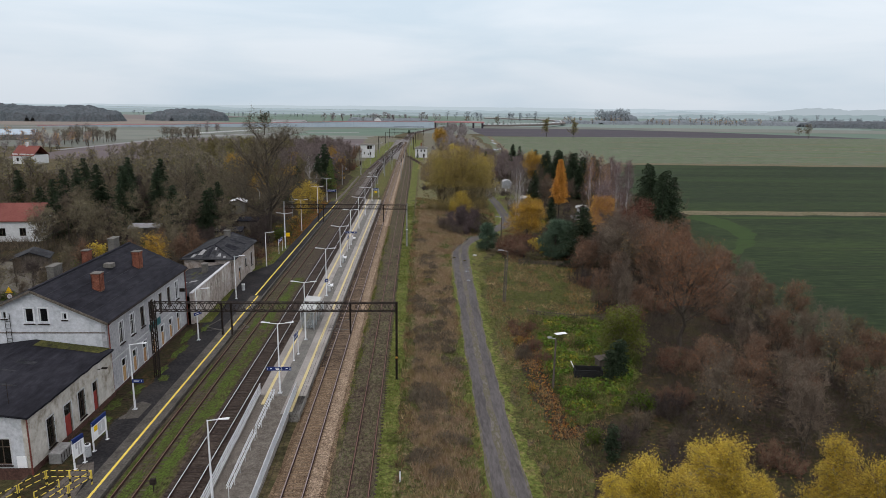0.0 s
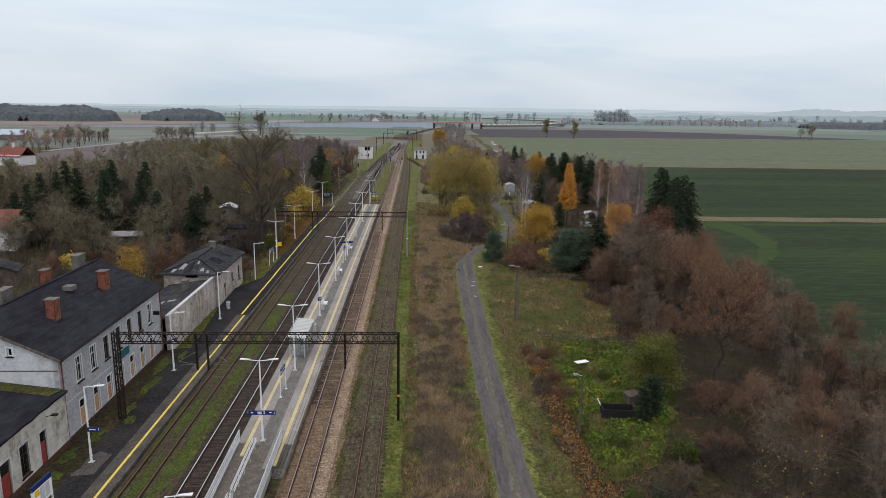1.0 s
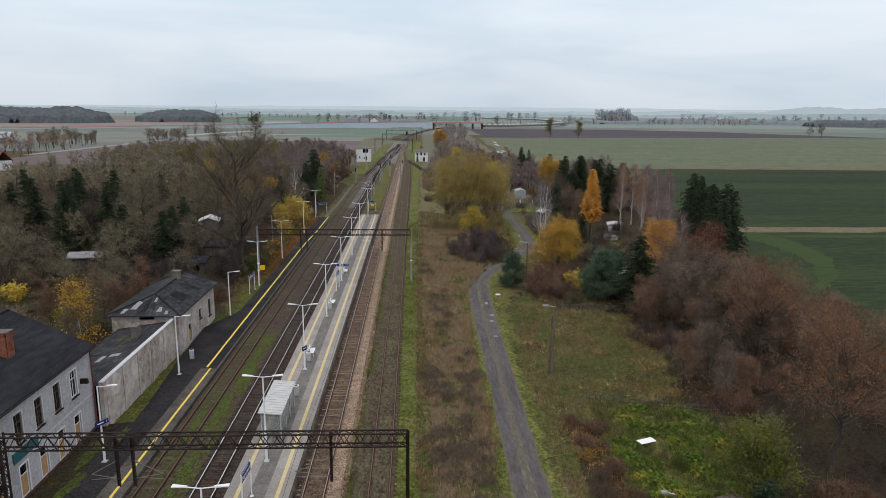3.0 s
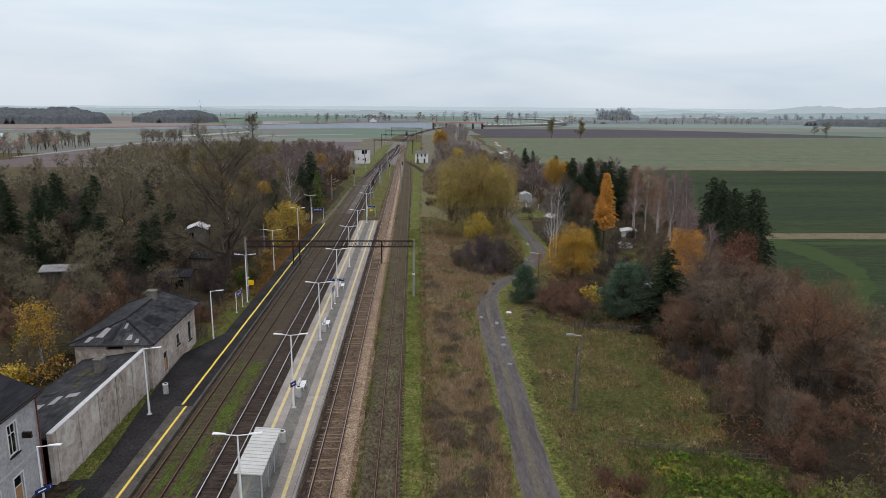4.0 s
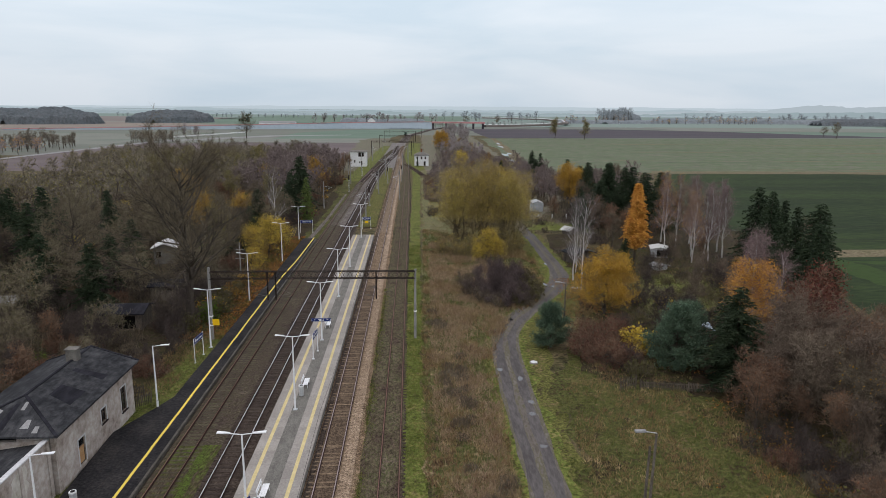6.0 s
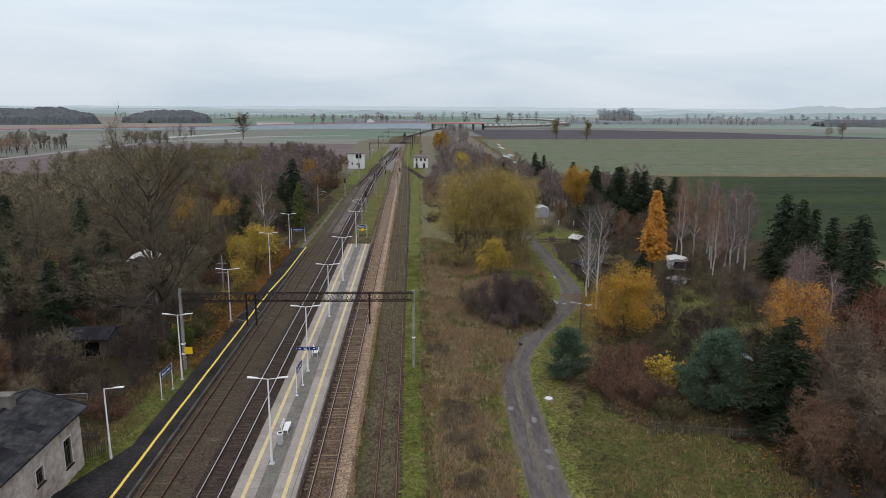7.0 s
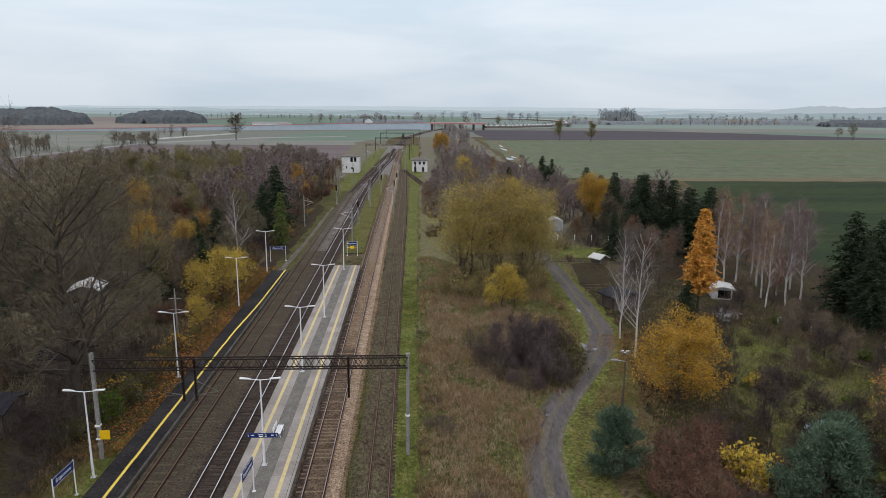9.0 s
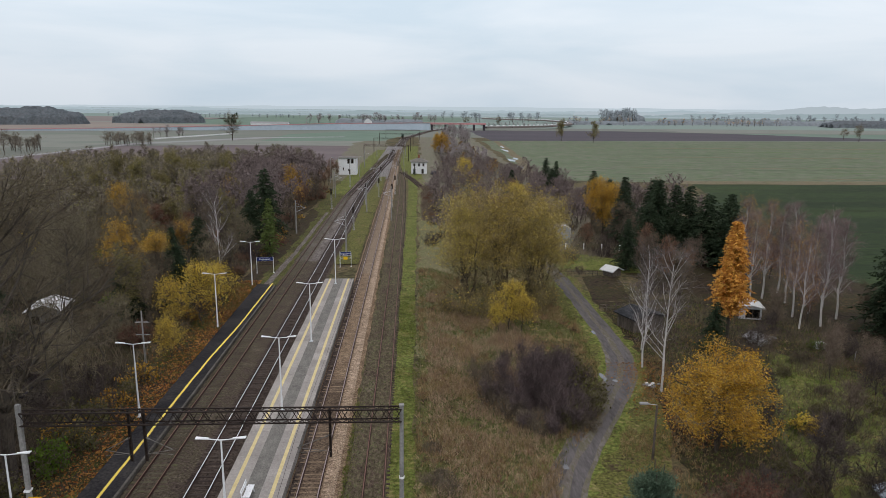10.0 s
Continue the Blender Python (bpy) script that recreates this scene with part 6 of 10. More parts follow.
slope = (ZR - ZE) / (EX - XR)
for k in range(7):
    x = XR + 0.95 * (k + 0.3)
    if x < EX + 0.2:
        z = ZR - slope * (x - XR) + 0.165
        part("felt_seam", Shape().beam((x, Y0 - 0.3, z), (x, Y1 + 0.3, z), 0.05, 0.014), MAT_ROOF_GREY, rf, "raised felt lap")
part("gutter", Shape().tube((EX + 0.42, Y0 - 0.3, ZE - 0.12), (EX + 0.42, Y1 + 0.3, ZE - 0.12), 0.07, n=8), MAT_STEEL_DARK, rf)
part("verge_board", Shape().beam((XR, Y0 - 0.37, ZR + 0.02), (EX + 0.35, Y0 - 0.37, ZE - 0.14), 0.05, 0.24).beam((XR, Y0 - 0.37, ZR + 0.02), (WX - 0.35, Y0 - 0.37, ZE - 0.14), 0.05, 0.24), MAT_OLD_WOOD, rf)
part("roof_hatch", Shape().box(-33.9, 67.6, ZR - slope * 1.35 + 0.05, -33.0, 68.5, ZR - slope * 1.2 + 0.42), MAT_CHIM_GREY, rf)
for i, y in enumerate(cols):
    window_unit(st, "x", EX, y, y + 0.95, 4.55, 6.75, 1, MAT_FRAME_WHITE if i in (0, 1, 6) else MAT_FRAME_BROWN)
    window_unit(st, "x", EX, y, y + 1.0, 0.55, 2.95, 1, MAT_FRAME_WHITE, "boarded")
for a, b, c, d in south_holes:
    window_unit(st, "y", Y0, a, b, c, d, -1, MAT_FRAME_WHITE, plain=True)
for y in (Y0 + 0.12, Y1 - 0.15):
    part("downpipe", Shape().tube((EX + 0.16, y, 0.0), (EX + 0.16, y, ZE - 0.4), 0.06, n=8).tube((EX + 0.16, y, ZE - 0.4), (EX + 0.42, y, ZE - 0.15), 0.06, n=8), MAT_PIPE_RED, st)
part("nameboard", Shape().box(EX + 0.05, 66.0, 3.5, EX + 0.12, 69.0, 4.25), MAT_TEAL, st, "faded teal station nameboard")
part("wall_bracket", Shape().box(EX, 75.7, 5.2, EX + 0.6, 75.9, 5.6), MAT_STEEL_DARK, st)
for x, y, z1 in ((-31.9, 62.0, 11.1), (-31.9, 71.6, 11.2)):
    brick_chimney(st, x, y, ZR - slope * (x - XR) - 0.3, z1 - 0.1, 0.85, 0.85)
brick_chimney(st, -37.3, 71.2, 9.3, 11.3, 0.7, 1.0)
for x, y, z0, z1, wx, wy in ((-37.2, 64.2, 9.2, 11.2, 0.7, 1.7), (-36.2, 75.6, 9.8, 11.8, 0.7, 1.5)):
    c = part("chimney", Shape().box(x - wx / 2, y - wy / 2, z0, x + wx / 2, y + wy / 2, z1).box(x - wx / 2 - 0.07, y - wy / 2 - 0.07, z1, x + wx / 2 + 0.07, y + wy / 2 + 0.07, z1 + 0.1), MAT_CHIM_GREY, st, "grey rendered chimney stack")
s = Shape()
for k in range(12):
    s.beam((-37.9, Y0 - 0.12, 4.5 + 0.33 * k), (-37.45, Y0 - 0.12, 4.5 + 0.33 * k), 0.025, 0.025)
s.beam((-37.9, Y0 - 0.12, 4.2), (-37.9, Y0 - 0.12, 8.6), 0.035, 0.035).beam((-37.45, Y0 - 0.12, 4.2), (-37.45, Y0 - 0.12, 8.6), 0.035, 0.035)
part("ladder", s, MAT_STEEL_DARK, st)

# single-storey annex
an = thing("station_annex", "single-storey cream plastered annex with a sagging black felt roof", "building")
AX, AY0, AY1, AE, AR = -28.6, 42.6, 56.4, 5.0, 5.9
ah = [(45.0, 46.0, 1.2, 3.6), (47.55, 48.7, 0.45, 3.5), (49.85, 50.9, 1.2, 3.6), (52.4, 53.3, 0.6, 3.4)]
s = Shape()
wall_panels(s, "x", AX - 0.4, 0.4, AY0, AY1, 0.0, AE, ah)
part("wall", s, MAT_PLASTER_WARM, an, "stained cream plaster front")
sh_ = [(-31.2, -30.0, 1.2, 3.3)]
s = Shape()
wall_panels(s, "y", AY0, 0.4, -41.6, AX - 0.4, 0.0, AE, sh_)
part("wall", s, MAT_PLASTER_PALE, an, "pale plaster end wall")
s = Shape()
wall_panels(s, "x", -41.6, 0.4, AY0 + 0.4, AY1, 0.0, AE, [])
part("wall", s, MAT_PLASTER, an)
part("plinth", Shape().box(AX + 0.003, AY0 - 0.05, 0.0, AX + 0.07, AY1, 0.85).box(-41.6, AY0 - 0.07, 0.0, AX + 0.07, AY0 - 0.003, 0.95), MAT_PLINTH, an)
rng = random.Random(4)
s = Shape()
n = 14
rows = []
for k in range(n + 1):
    y = AY0 - 0.3 + (AY1 - AY0 + 0.28) * k / n
    rows.append([(-42.0, y, AE), (-35.3, y, AR + rng.uniform(-0.03, 0.03)), (AX + 0.28 + rng.uniform(-0.06, 0.06), y, AE - 0.03 + rng.uniform(-0.05, 0.05))])
for p, q in zip(rows, rows[1:]):
    for a, b in ((0, 1), (1, 2)):
        lo = [p[a], p[b], q[b], q[a]]
        up = [(x, y, z + 0.17) for x, y, z in lo]
        s.add(lo + up, [(3, 2, 1, 0), (4, 5, 6, 7), (0, 1, 5, 4), (1, 2, 6, 5), (2, 3, 7, 6), (3, 0, 4, 7)])
rf = part("roof", s.weld(), MAT_ROOF, an, "black felt roof with mossy edge")
part("moss_patch", Shape().add([(-34.8, 54.9, 5.9 + 0.13), (-29.0, 54.9, 5.1 + 0.18), (-28.6, 56.3, 5.05 + 0.18), (-34.8, 56.3, 5.9 + 0.13)], [(0, 1, 2, 3)]), MAT_ROOF_MOSS, rf, "yellow-green moss")
for x0, y0, x1, y1 in ((-34.6, 48.6, -33.2, 49.6), (-33.4, 46.8, -31.7, 47.5), (-34.2, 51.0, -32.6, 51.9)):
    za, zb = (AR - (AR - AE) * (x + 35.3) / 6.9 + 0.18 for x in (x0, x1))
    part("felt_patch", Shape().add([(x0, y0, za), (x1, y0, zb), (x1, y1, zb), (x0, y1, za)], [(0, 1, 2, 3)]), MAT_ROOF_GREY, rf, "greyer felt patch")
for i, (a, b, c, d) in enumerate(ah):
    w = window_unit(an, "x", AX, a, b, c, d, 1, MAT_FRAME_BROWN, "door" if i in (1, 3) else "window")
    if i in (0, 2):
        s = Shape()
        for k in range(6):
            y = a + (b - a) * (k + 0.5) / 6
            s.tube((AX + 0.06, y, c - 0.1), (AX + 0.06, y, d + 0.1), 0.012, n=5)
        for z in np.linspace(c, d, 5):
            s.tube((AX + 0.06, a - 0.05, z), (AX + 0.06, b + 0.05, z), 0.012, n=5)
        part("bars", s, MAT_STEEL_DARK, w, "rusty window bars")
w = window_unit(an, "y", AY0, *sh_[0], -1, MAT_FRAME_BROWN)
part("poster_case", Shape().box(-29.6, AY0 - 0.08, 1.0, -28.9, AY0 - 0.01, 1.9), MAT_WHITE, an, "weathered white notice case")
part("downpipe", Shape().tube((AX + 0.05, AY0 - 0.08, 0.0), (AX + 0.05, AY0 - 0.08, AE - 0.1), 0.06, n=8), MAT_PIPE_RED, an)
part("wall_lamp", Shape().tube((AX, 53.6, 4.2), (AX + 0.6, 53.6, 4.35), 0.03, n=6).box(AX + 0.4, 53.45, 4.3, AX + 0.85, 53.75, 4.4), MAT_STEEL_DARK, an)
part("roof_aerial", Shape().tube((-30.6, 44.0, 5.4), (-30.6, 44.0, 7.2), 0.02, n=5).tube((-31.0, 44.0, 6.9), (-30.2, 44.0, 6.9), 0.012, n=4), MAT_STEEL_DARK, an)
t = thing("equipment_cabinet", "low grey ribbed equipment box beside the annex wall", "cabinet", (-27.7, 44.9, 0.4))
part("body", Shape().box(-0.45, -0.9, 0.05, 0.45, 0.9, 0.85, bevel=0.03), MAT_POST_GREY, t)
part("lid", Shape().box(-0.48, -0.93, 0.85, 0.48, 0.93, 0.92, bevel=0.03), MAT_POST_GREY, t)
for k in range(5):
    part("rib", Shape().box(0.455, -0.8 + 0.38 * k, 0.12, 0.48, -0.75 + 0.38 * k, 0.8), MAT_STEEL_DARK, t)

# long yard wall with lean-to
yw = thing("lean_to_store", "long patched plaster store with white coping and felt lean-to roof", "building")
s = Shape()
wall_panels(s, "x", -28.45, 0.35, 77.7, 95.2, 0.0, 4.4, [])
part("wall", s, MAT_PLASTER_OLD, yw, "patched plaster yard wall")
for k in range(6):
    y = 78.2 + 3.3 * k
    part("pilaster", Shape().box(-28.097, y, 0.0, -28.03, y + 0.35, 4.38), MAT_PLASTER_OLD, yw)
for y in (80.2, 84.5, 88.1, 91.4):
    r_ = random.Random(int(y))
    pts = [(y + 1.1 * math.cos(0.45 * k) * r_.uniform(0.6, 1.15), 3.2 + 1.2 * math.sin(0.45 * k) * r_.uniform(0.6, 1.15)) for k in range(14)]
    part("plaster_patch", Shape().add([(-28.088, a, b) for a, b in pts], [tuple(range(14))]), MAT_PLASTER_WARM, yw, "paler plaster repair")
part("coping", Shape().box(-28.47, 77.7, 4.40, -28.06, 95.2, 4.49, bevel=0.03), MAT_COPING, yw)
s = Shape().add([(-34.3, 77.7, 3.1), (-28.46, 77.7, 4.0), (-28.46, 95.2, 4.0), (-34.3, 95.2, 3.1), (-34.3, 77.7, 3.25), (-28.46, 77.7, 4.15), (-28.46, 95.2, 4.15), (-34.3, 95.2, 3.25)], [(3, 2, 1, 0), (4, 5, 6, 7), (0, 1, 5, 4), (1, 2, 6, 5), (2, 3, 7, 6), (3, 0, 4, 7)])
rf = part("roof", s, MAT_ROOF_GREY, yw, "grey felt lean-to roof")
rng = random.Random(9)
for k in range(9):
    x, y = rng.uniform(-33.5, -30), rng.uniform(79, 93)
    w, h = rng.uniform(0.4, 1.2), rng.uniform(0.6, 1.8)
    z = lambda q: 3.25 + (q + 34.3) / 5.84 * 0.9 + 0.006
    part("felt_patch", Shape().add([(x, y, z(x)), (x + w, y, z(x + w)), (x + w, y + h, z(x + w)), (x, y + h, z(x))], [(0, 1, 2, 3)]), (MAT_PATCH, MAT_ROOF, MAT_ROOF_MOSS)[k % 3], rf)
s = Shape()
wall_panels(s, "x", -34.2, 0.3, 77.7, 95.2, 0.0, 3.1, [])
part("wall", s, MAT_PLASTER_OLD, yw)
part("chimney", Shape().box(-30.9, 90.4, 3.6, -30.3, 91.5, 5.0).box(-30.98, 90.32, 5.0, -30.22, 91.58, 5.12), MAT_CHIM_GREY, yw, "low grey chimney")

# outbuilding with a hipped roof
ob2 = thing("outbuilding", "small cream outbuilding with a patched grey felt hipped roof", "building")
BX0, BX1, BY0, BY1, BE, BR = -35.0, -27.8, 95.3, 108.6, 4.85, 6.25
bh = [(98.4, 99.4, 0.5, 2.6), (102.3, 103.2, 2.0, 3.2), (106.0, 107.0, 1.2, 3.4)]
s = Shape()
wall_panels(s, "x", BX1 - 0.35, 0.35, BY0, BY1, 0.0, BE, bh)
part("wall", s, MAT_PLASTER_OLD, ob2)
for y in (BY0, BY1 - 0.35):
    s = Shape()
    wall_panels(s, "y", y, 0.35, BX0, BX1 - 0.35, 0.0, BE, [(-32.0, -30.4, 4.2, 4.6)] if y == BY0 else [])
    part("wall", s, MAT_PLASTER_OLD, ob2)
s = Shape()
wall_panels(s, "x", BX0, 0.35, BY0 + 0.35, BY1 - 0.35, 0.0, BE, [])
part("wall", s, MAT_PLASTER_OLD, ob2)
for i, (a, b, c, d) in enumerate(bh):
    window_unit(ob2, "x", BX1, a, b, c, d, 1, MAT_FRAME_BROWN, "boarded" if i == 0 else "window")
o = 0.5
e = [(BX0 - o, BY0 - o, BE), (BX1 + o, BY0 - o, BE), (BX1 + o, BY1 + o, BE), (BX0 - o, BY1 + o, BE)]
r = [(-31.4, BY0 + 3.4, BR), (-31.4, BY1 + o - 0.02, BR)]
s = Shape().add(e + r, [(0, 1, 4), (1, 2, 5, 4), (2, 3, 5), (3, 0, 4, 5), (3, 2, 1, 0)])
s.add([(x, y, z - 0.14) for x, y, z in e] + e, [(i, (i + 1) % 4, 4 + (i + 1) % 4, 4 + i) for i in range(4)] + [(3, 2, 1, 0)])
rf = part("roof", s, MAT_ROOF_GREY, ob2, "patched grey felt hipped roof")
for pa, pb in ((e[0], r[0]), (e[1], r[0]), (e[2], r[1]), (e[3], r[1]), (r[0], r[1])):
    part("hip_cap", Shape().beam((pa[0], pa[1], pa[2] + 0.02), (pb[0], pb[1], pb[2] + 0.02), 0.22, 0.05), MAT_ROOF, rf)


def on_south(x, y):
    return BE + (y - (BY0 - o)) / (3.4 + o) * (BR - BE) + 0.012


def on_east(x, y):
    return BE + ((BX1 + o) - x) / (BX1 + o + 31.4) * (BR - BE) + 0.012


for f, pts in ((on_south, [(-33.2, 95.9), (-32.5, 95.9), (-32.2, 97.2), (-32.7, 97.4)]), (on_south, [(-30.2, 95.5), (-29.6, 95.5), (-29.75, 96.3), (-30.05, 96.3)]), (on_south, [(-31.9, 95.4), (-31.3, 95.4), (-31.3, 97.8), (-31.6, 97.8)]),
               (on_east, [(-28.4, 99), (-28.4, 101.5), (-30.2, 101.5), (-30.2, 99.6)]), (on_south, [(-34.0, 95.2), (-33.6, 95.2), (-33.3, 96.0), (-33.8, 96.0)]), (on_south, [(-29.2, 95.1), (-28.8, 95.1), (-28.9, 95.7), (-29.2, 95.7)]), (on_south, [(-31.0, 97.2), (-30.7, 97.2), (-30.75, 98.0), (-31.0, 98.0)]), (on_east, [(-28.2, 104), (-28.2, 105), (-30.6, 104.6), (-30.6, 104)])):
    part("felt_patch", Shape().add([(x, y, f(x, y)) for x, y in pts], [(0, 1, 2, 3)]), MAT_PATCH if f is on_south and pts[0][0] != -31.9 else MAT_ROOF, rf, "felt repair patch")
part("chimney", Shape().box(-31.9, 105.7, 5.6, -31.0, 106.4, 7.1).box(-31.98, 105.62, 7.1, -30.92, 106.48, 7.2), MAT_CHIM_GREY, ob2, "dark rendered chimney")


# ---- houses farther off ----
def plain_house(name, label, x, y, wx, wy, ze, zr, walls, roof_mat, wins=(), turn=0, hip=False, ridge="y", doors=()):
    """A house with walls round a hollow, windows set in the south front, and a pitched roof."""
    t = thing(name, label, "building", (x, y, 0), turn)
    for yy, hs in ((-wy / 2, wins), (wy / 2 - 0.3, ())):
        s = Shape()
        wall_panels(s, "y", yy, 0.3, -wx / 2, wx / 2, 0.0, ze, [w for w in wins] if yy < 0 else [])
        part("wall", s, walls, t)
    for xx in (-wx / 2, wx / 2 - 0.3):
        s = Shape()
        wall_panels(s, "x", xx, 0.3, -wy / 2 + 0.3, wy / 2 - 0.3, 0.0, ze, [])
        part("wall", s, walls, t)
    for a, b, c, d in wins:
        w = new("window")
        w.parent = t
        part("frame", Shape().box(a, -wy / 2 + 0.05, c, b, -wy / 2 + 0.1, c + 0.08).box(a, -wy / 2 + 0.05, d - 0.08, b, -wy / 2 + 0.1, d).box((a + b) / 2 - 0.04, -wy / 2 + 0.05, c + 0.08, (a + b) / 2 + 0.04, -wy / 2 + 0.1, d - 0.08), MAT_FRAME_BROWN, w)
        part("pane", Shape().box(a, -wy / 2 + 0.12, c, b, -wy / 2 + 0.14, d), MAT_PANE, w)
    o = 0.4
    s = Shape()
    if hip:
        e = [(-wx / 2 - o, -wy / 2 - o, ze), (wx / 2 + o, -wy / 2 - o, ze), (wx / 2 + o, wy / 2 + o, ze), (-wx / 2 - o, wy / 2 + o, ze)]
        r = [(-wx * 0.12, 0, zr), (wx * 0.12, 0, zr)]
        s.add(e + r, [(0, 1, 5, 4), (1, 2, 5), (2, 3, 4, 5), (3, 0, 4), (3, 2, 1, 0)])
        s.add([(q[0], q[1], q[2] - 0.15) for q in e] + e, [(i, (i + 1) % 4, 4 + (i + 1) % 4, 4 + i) for i in range(4)])
    elif ridge == "y":
        gable_roof(s, -wx / 2, wx / 2, -wy / 2, wy / 2, ze, zr, 0.0, o, 0.15)
        for yy in (-wy / 2, wy / 2 - 0.3):
            s2 = Shape().add([(-wx / 2, yy, ze), (wx / 2, yy, ze), (0, yy, zr), (-wx / 2, yy + 0.3, ze), (wx / 2, yy + 0.3, ze), (0, yy + 0.3, zr)], [(0, 1, 2), (5, 4, 3), (0, 2, 5, 3), (1, 4, 5, 2), (0, 3, 4, 1)])
            part("gable", s2, walls, t)
    else:
        sl = (zr - ze) / (wy / 2)
        for d in (-1, 1):
            a = [(-wx / 2 - o, 0, zr), (wx / 2 + o, 0, zr), (wx / 2 + o, d * (wy / 2 + o), ze - sl * o), (-wx / 2 - o, d * (wy / 2 + o), ze - sl * o)]
            b = [(q[0], q[1], q[2] + 0.15) for q in a]
            s.add(a + b, [(0, 1, 2, 3), (7, 6, 5, 4), (0, 4, 5, 1), (1, 5, 6, 2), (2, 6, 7, 3), (3, 7, 4, 0)])
    part("roof", s, roof_mat, t)
    return t


plain_house("signal_tower", "white two-storey signal tower with a flat roof beside the yard", -27.0, 364, 7.2, 8.0, 6.9, 7.4, MAT_WHITE_WALL, MAT_CHIM_GREY, [(0.0, 1.2, 4.6, 6.5), (1.5, 2.5, 4.6, 6.5), (-1.9, -1.4, 1.8, 3.0), (0.3, 0.9, 1.6, 2.4)], hip=True)
h2 = plain_house("crossing_house", "white two-storey house with a grey hipped roof", 2.1, 369, 6.6, 8.0, 5.0, 6.4, MAT_WHITE_WALL, MAT_CHIM_GREY, [(-2.4, -1.6, 3.2, 4.4), (-0.4, 0.4, 3.2, 4.4), (1.4, 2.2, 3.2, 4.4), (-2.4, -1.6, 0.9, 2.2), (1.0, 1.9, 0.1, 2.2)], hip=True)
part("chimney", Shape().box(-0.4, -0.3, 6.2, 0.3, 0.3, 7.7), MAT_BRICK, h2)
h3 = plain_house("village_house", "white house with a red tiled gable roof among bare trees", -174, 305, 10.5, 9, 4.0, 7.8, MAT_WHITE_WALL, MAT_TILE_RED, [(-3.5, -2.3, 1.2, 2.8), (1.2, 2.4, 1.2, 2.8), (-2.6, -1.6, 3.6, 4.6)], ridge="x", turn=-12)
part("chimney", Shape().box(-1.5, -0.5, 7.2, -0.7, 0.5, 9.6), MAT_WHITE_WALL, h3)
plain_house("farm_shed", "long grey-roofed shed beyond the village", -290, 495, 26, 12, 4, 7.5, MAT_CHIM_GREY, MAT_BARRIER, ridge="x", turn=18)
plain_house("village_house", "pale house with a rust-red roof behind the station trees", -82, 134, 12, 8, 4.4, 7.2, MAT_WHITE_WALL, MAT_TILE_RED, [(-4.6, -3.4, 1.2, 2.8), (-1.6, -0.4, 1.2, 2.8), (2.2, 3.4, 1.2, 2.8)], turn=6, ridge="x")
plain_house("garden_shed", "grey garden cabin with a bright corrugated roof in the wood", -46.2, 169, 3.6, 4.0, 3.0, 3.7, MAT_CHIM_GREY, MAT_WHITE_METAL, [(-1.5, -0.6, 1.2, 2.3)], turn=10)
plain_house("garden_shed", "low shed with a pale corrugated roof among trees", -57.5, 138, 5.5, 3.6, 2.0, 2.5, MAT_OLD_WOOD, MAT_PATCH, turn=8, ridge="x")
plain_house("wooden_shed", "dark plank shed with an open front", -38.6, 133.5, 4.8, 4, 2.2, 2.7, MAT_OLD_WOOD, MAT_ROOF, [(-1.6, 1.6, 0.1, 1.9)], turn=4, ridge="x")
plain_house("wooden_shed", "low dark shed in the garden wood", -37.8, 146.0, 4, 3.4, 2.2, 2.7, MAT_OLD_WOOD, MAT_ROOF, turn=0, ridge="x")
plain_house("wooden_shed", "tumbledown lean-to shed with a pale roof behind the station", -64, 107, 5, 4, 2.4, 3.4, MAT_OLD_WOOD, MAT_ROOF_GREY, turn=20)
plain_house("garage", "rusty-roofed brick garage behind the station", -50, 74, 7, 6, 2.6, 3.1, MAT_BRICK, MAT_PIPE_RED, turn=12, ridge="x")
plain_house("garden_cabin", "white garden cabin with an open dark porch", 44.4, 172.4, 2.8, 3.0, 1.7, 2.0, MAT_PLASTER_PALE, MAT_ROOF_LIGHT, [(-0.6, 1.2, 0.25, 1.5)], turn=-14)
plain_house("garden_cabin", "low white-roofed hut by the golden tree", 40.6, 162, 2.2, 1.8, 0.8, 1.1, MAT_WHITE_WALL, MAT_PATCH, turn=30)
plain_house("garden_shed", "low white-roofed shed on the allotment", 32.4, 195, 2.2, 2.0, 1.1, 1.6, MAT_OLD_WOOD, MAT_ROOF_LIGHT, turn=35)
plain_house("garden_shed", "small hut with a pale blue sheet roof behind the pine", 32.6, 127.0, 2.4, 2.4, 1.6, 2.1, MAT_BRICK, MAT_BARRIER, turn=-10)
plain_house("garden_shed", "low dark cabin behind the birches", 28.0, 168, 4.5, 3.5, 1.9, 2.5, MAT_OLD_WOOD, MAT_ROOF_GREY, turn=20)

gh = thing("greenhouse", "small cloudy film greenhouse with a low pitched roof", "greenhouse", (31.2, 228, 0))
gh.matrix_basis = pose(31.2, 228, 0) @ Matrix.Diagonal((0.6, 0.55, 0.8, 1))
s = Shape()
arc = [(2.4, 3.1), (0.0, 3.75), (-2.4, 3.1)]
prof = [(2.4, 0.0)] + arc + [(-2.4, 0.0)]
for y0, y1 in ((-3.5, 3.5),):
    for (xa, za), (xb, zb) in zip(prof, prof[1:]):
        s.add([(xa, y0, za), (xb, y0, zb), (xb, y1, zb), (xa, y1, za)], [(0, 1, 2, 3)])
    for y in (y0, y1):
        s.add([(x, y, z) for x, z in prof], [tuple(range(len(prof)))])
part("film", s, MAT_POLY, gh)
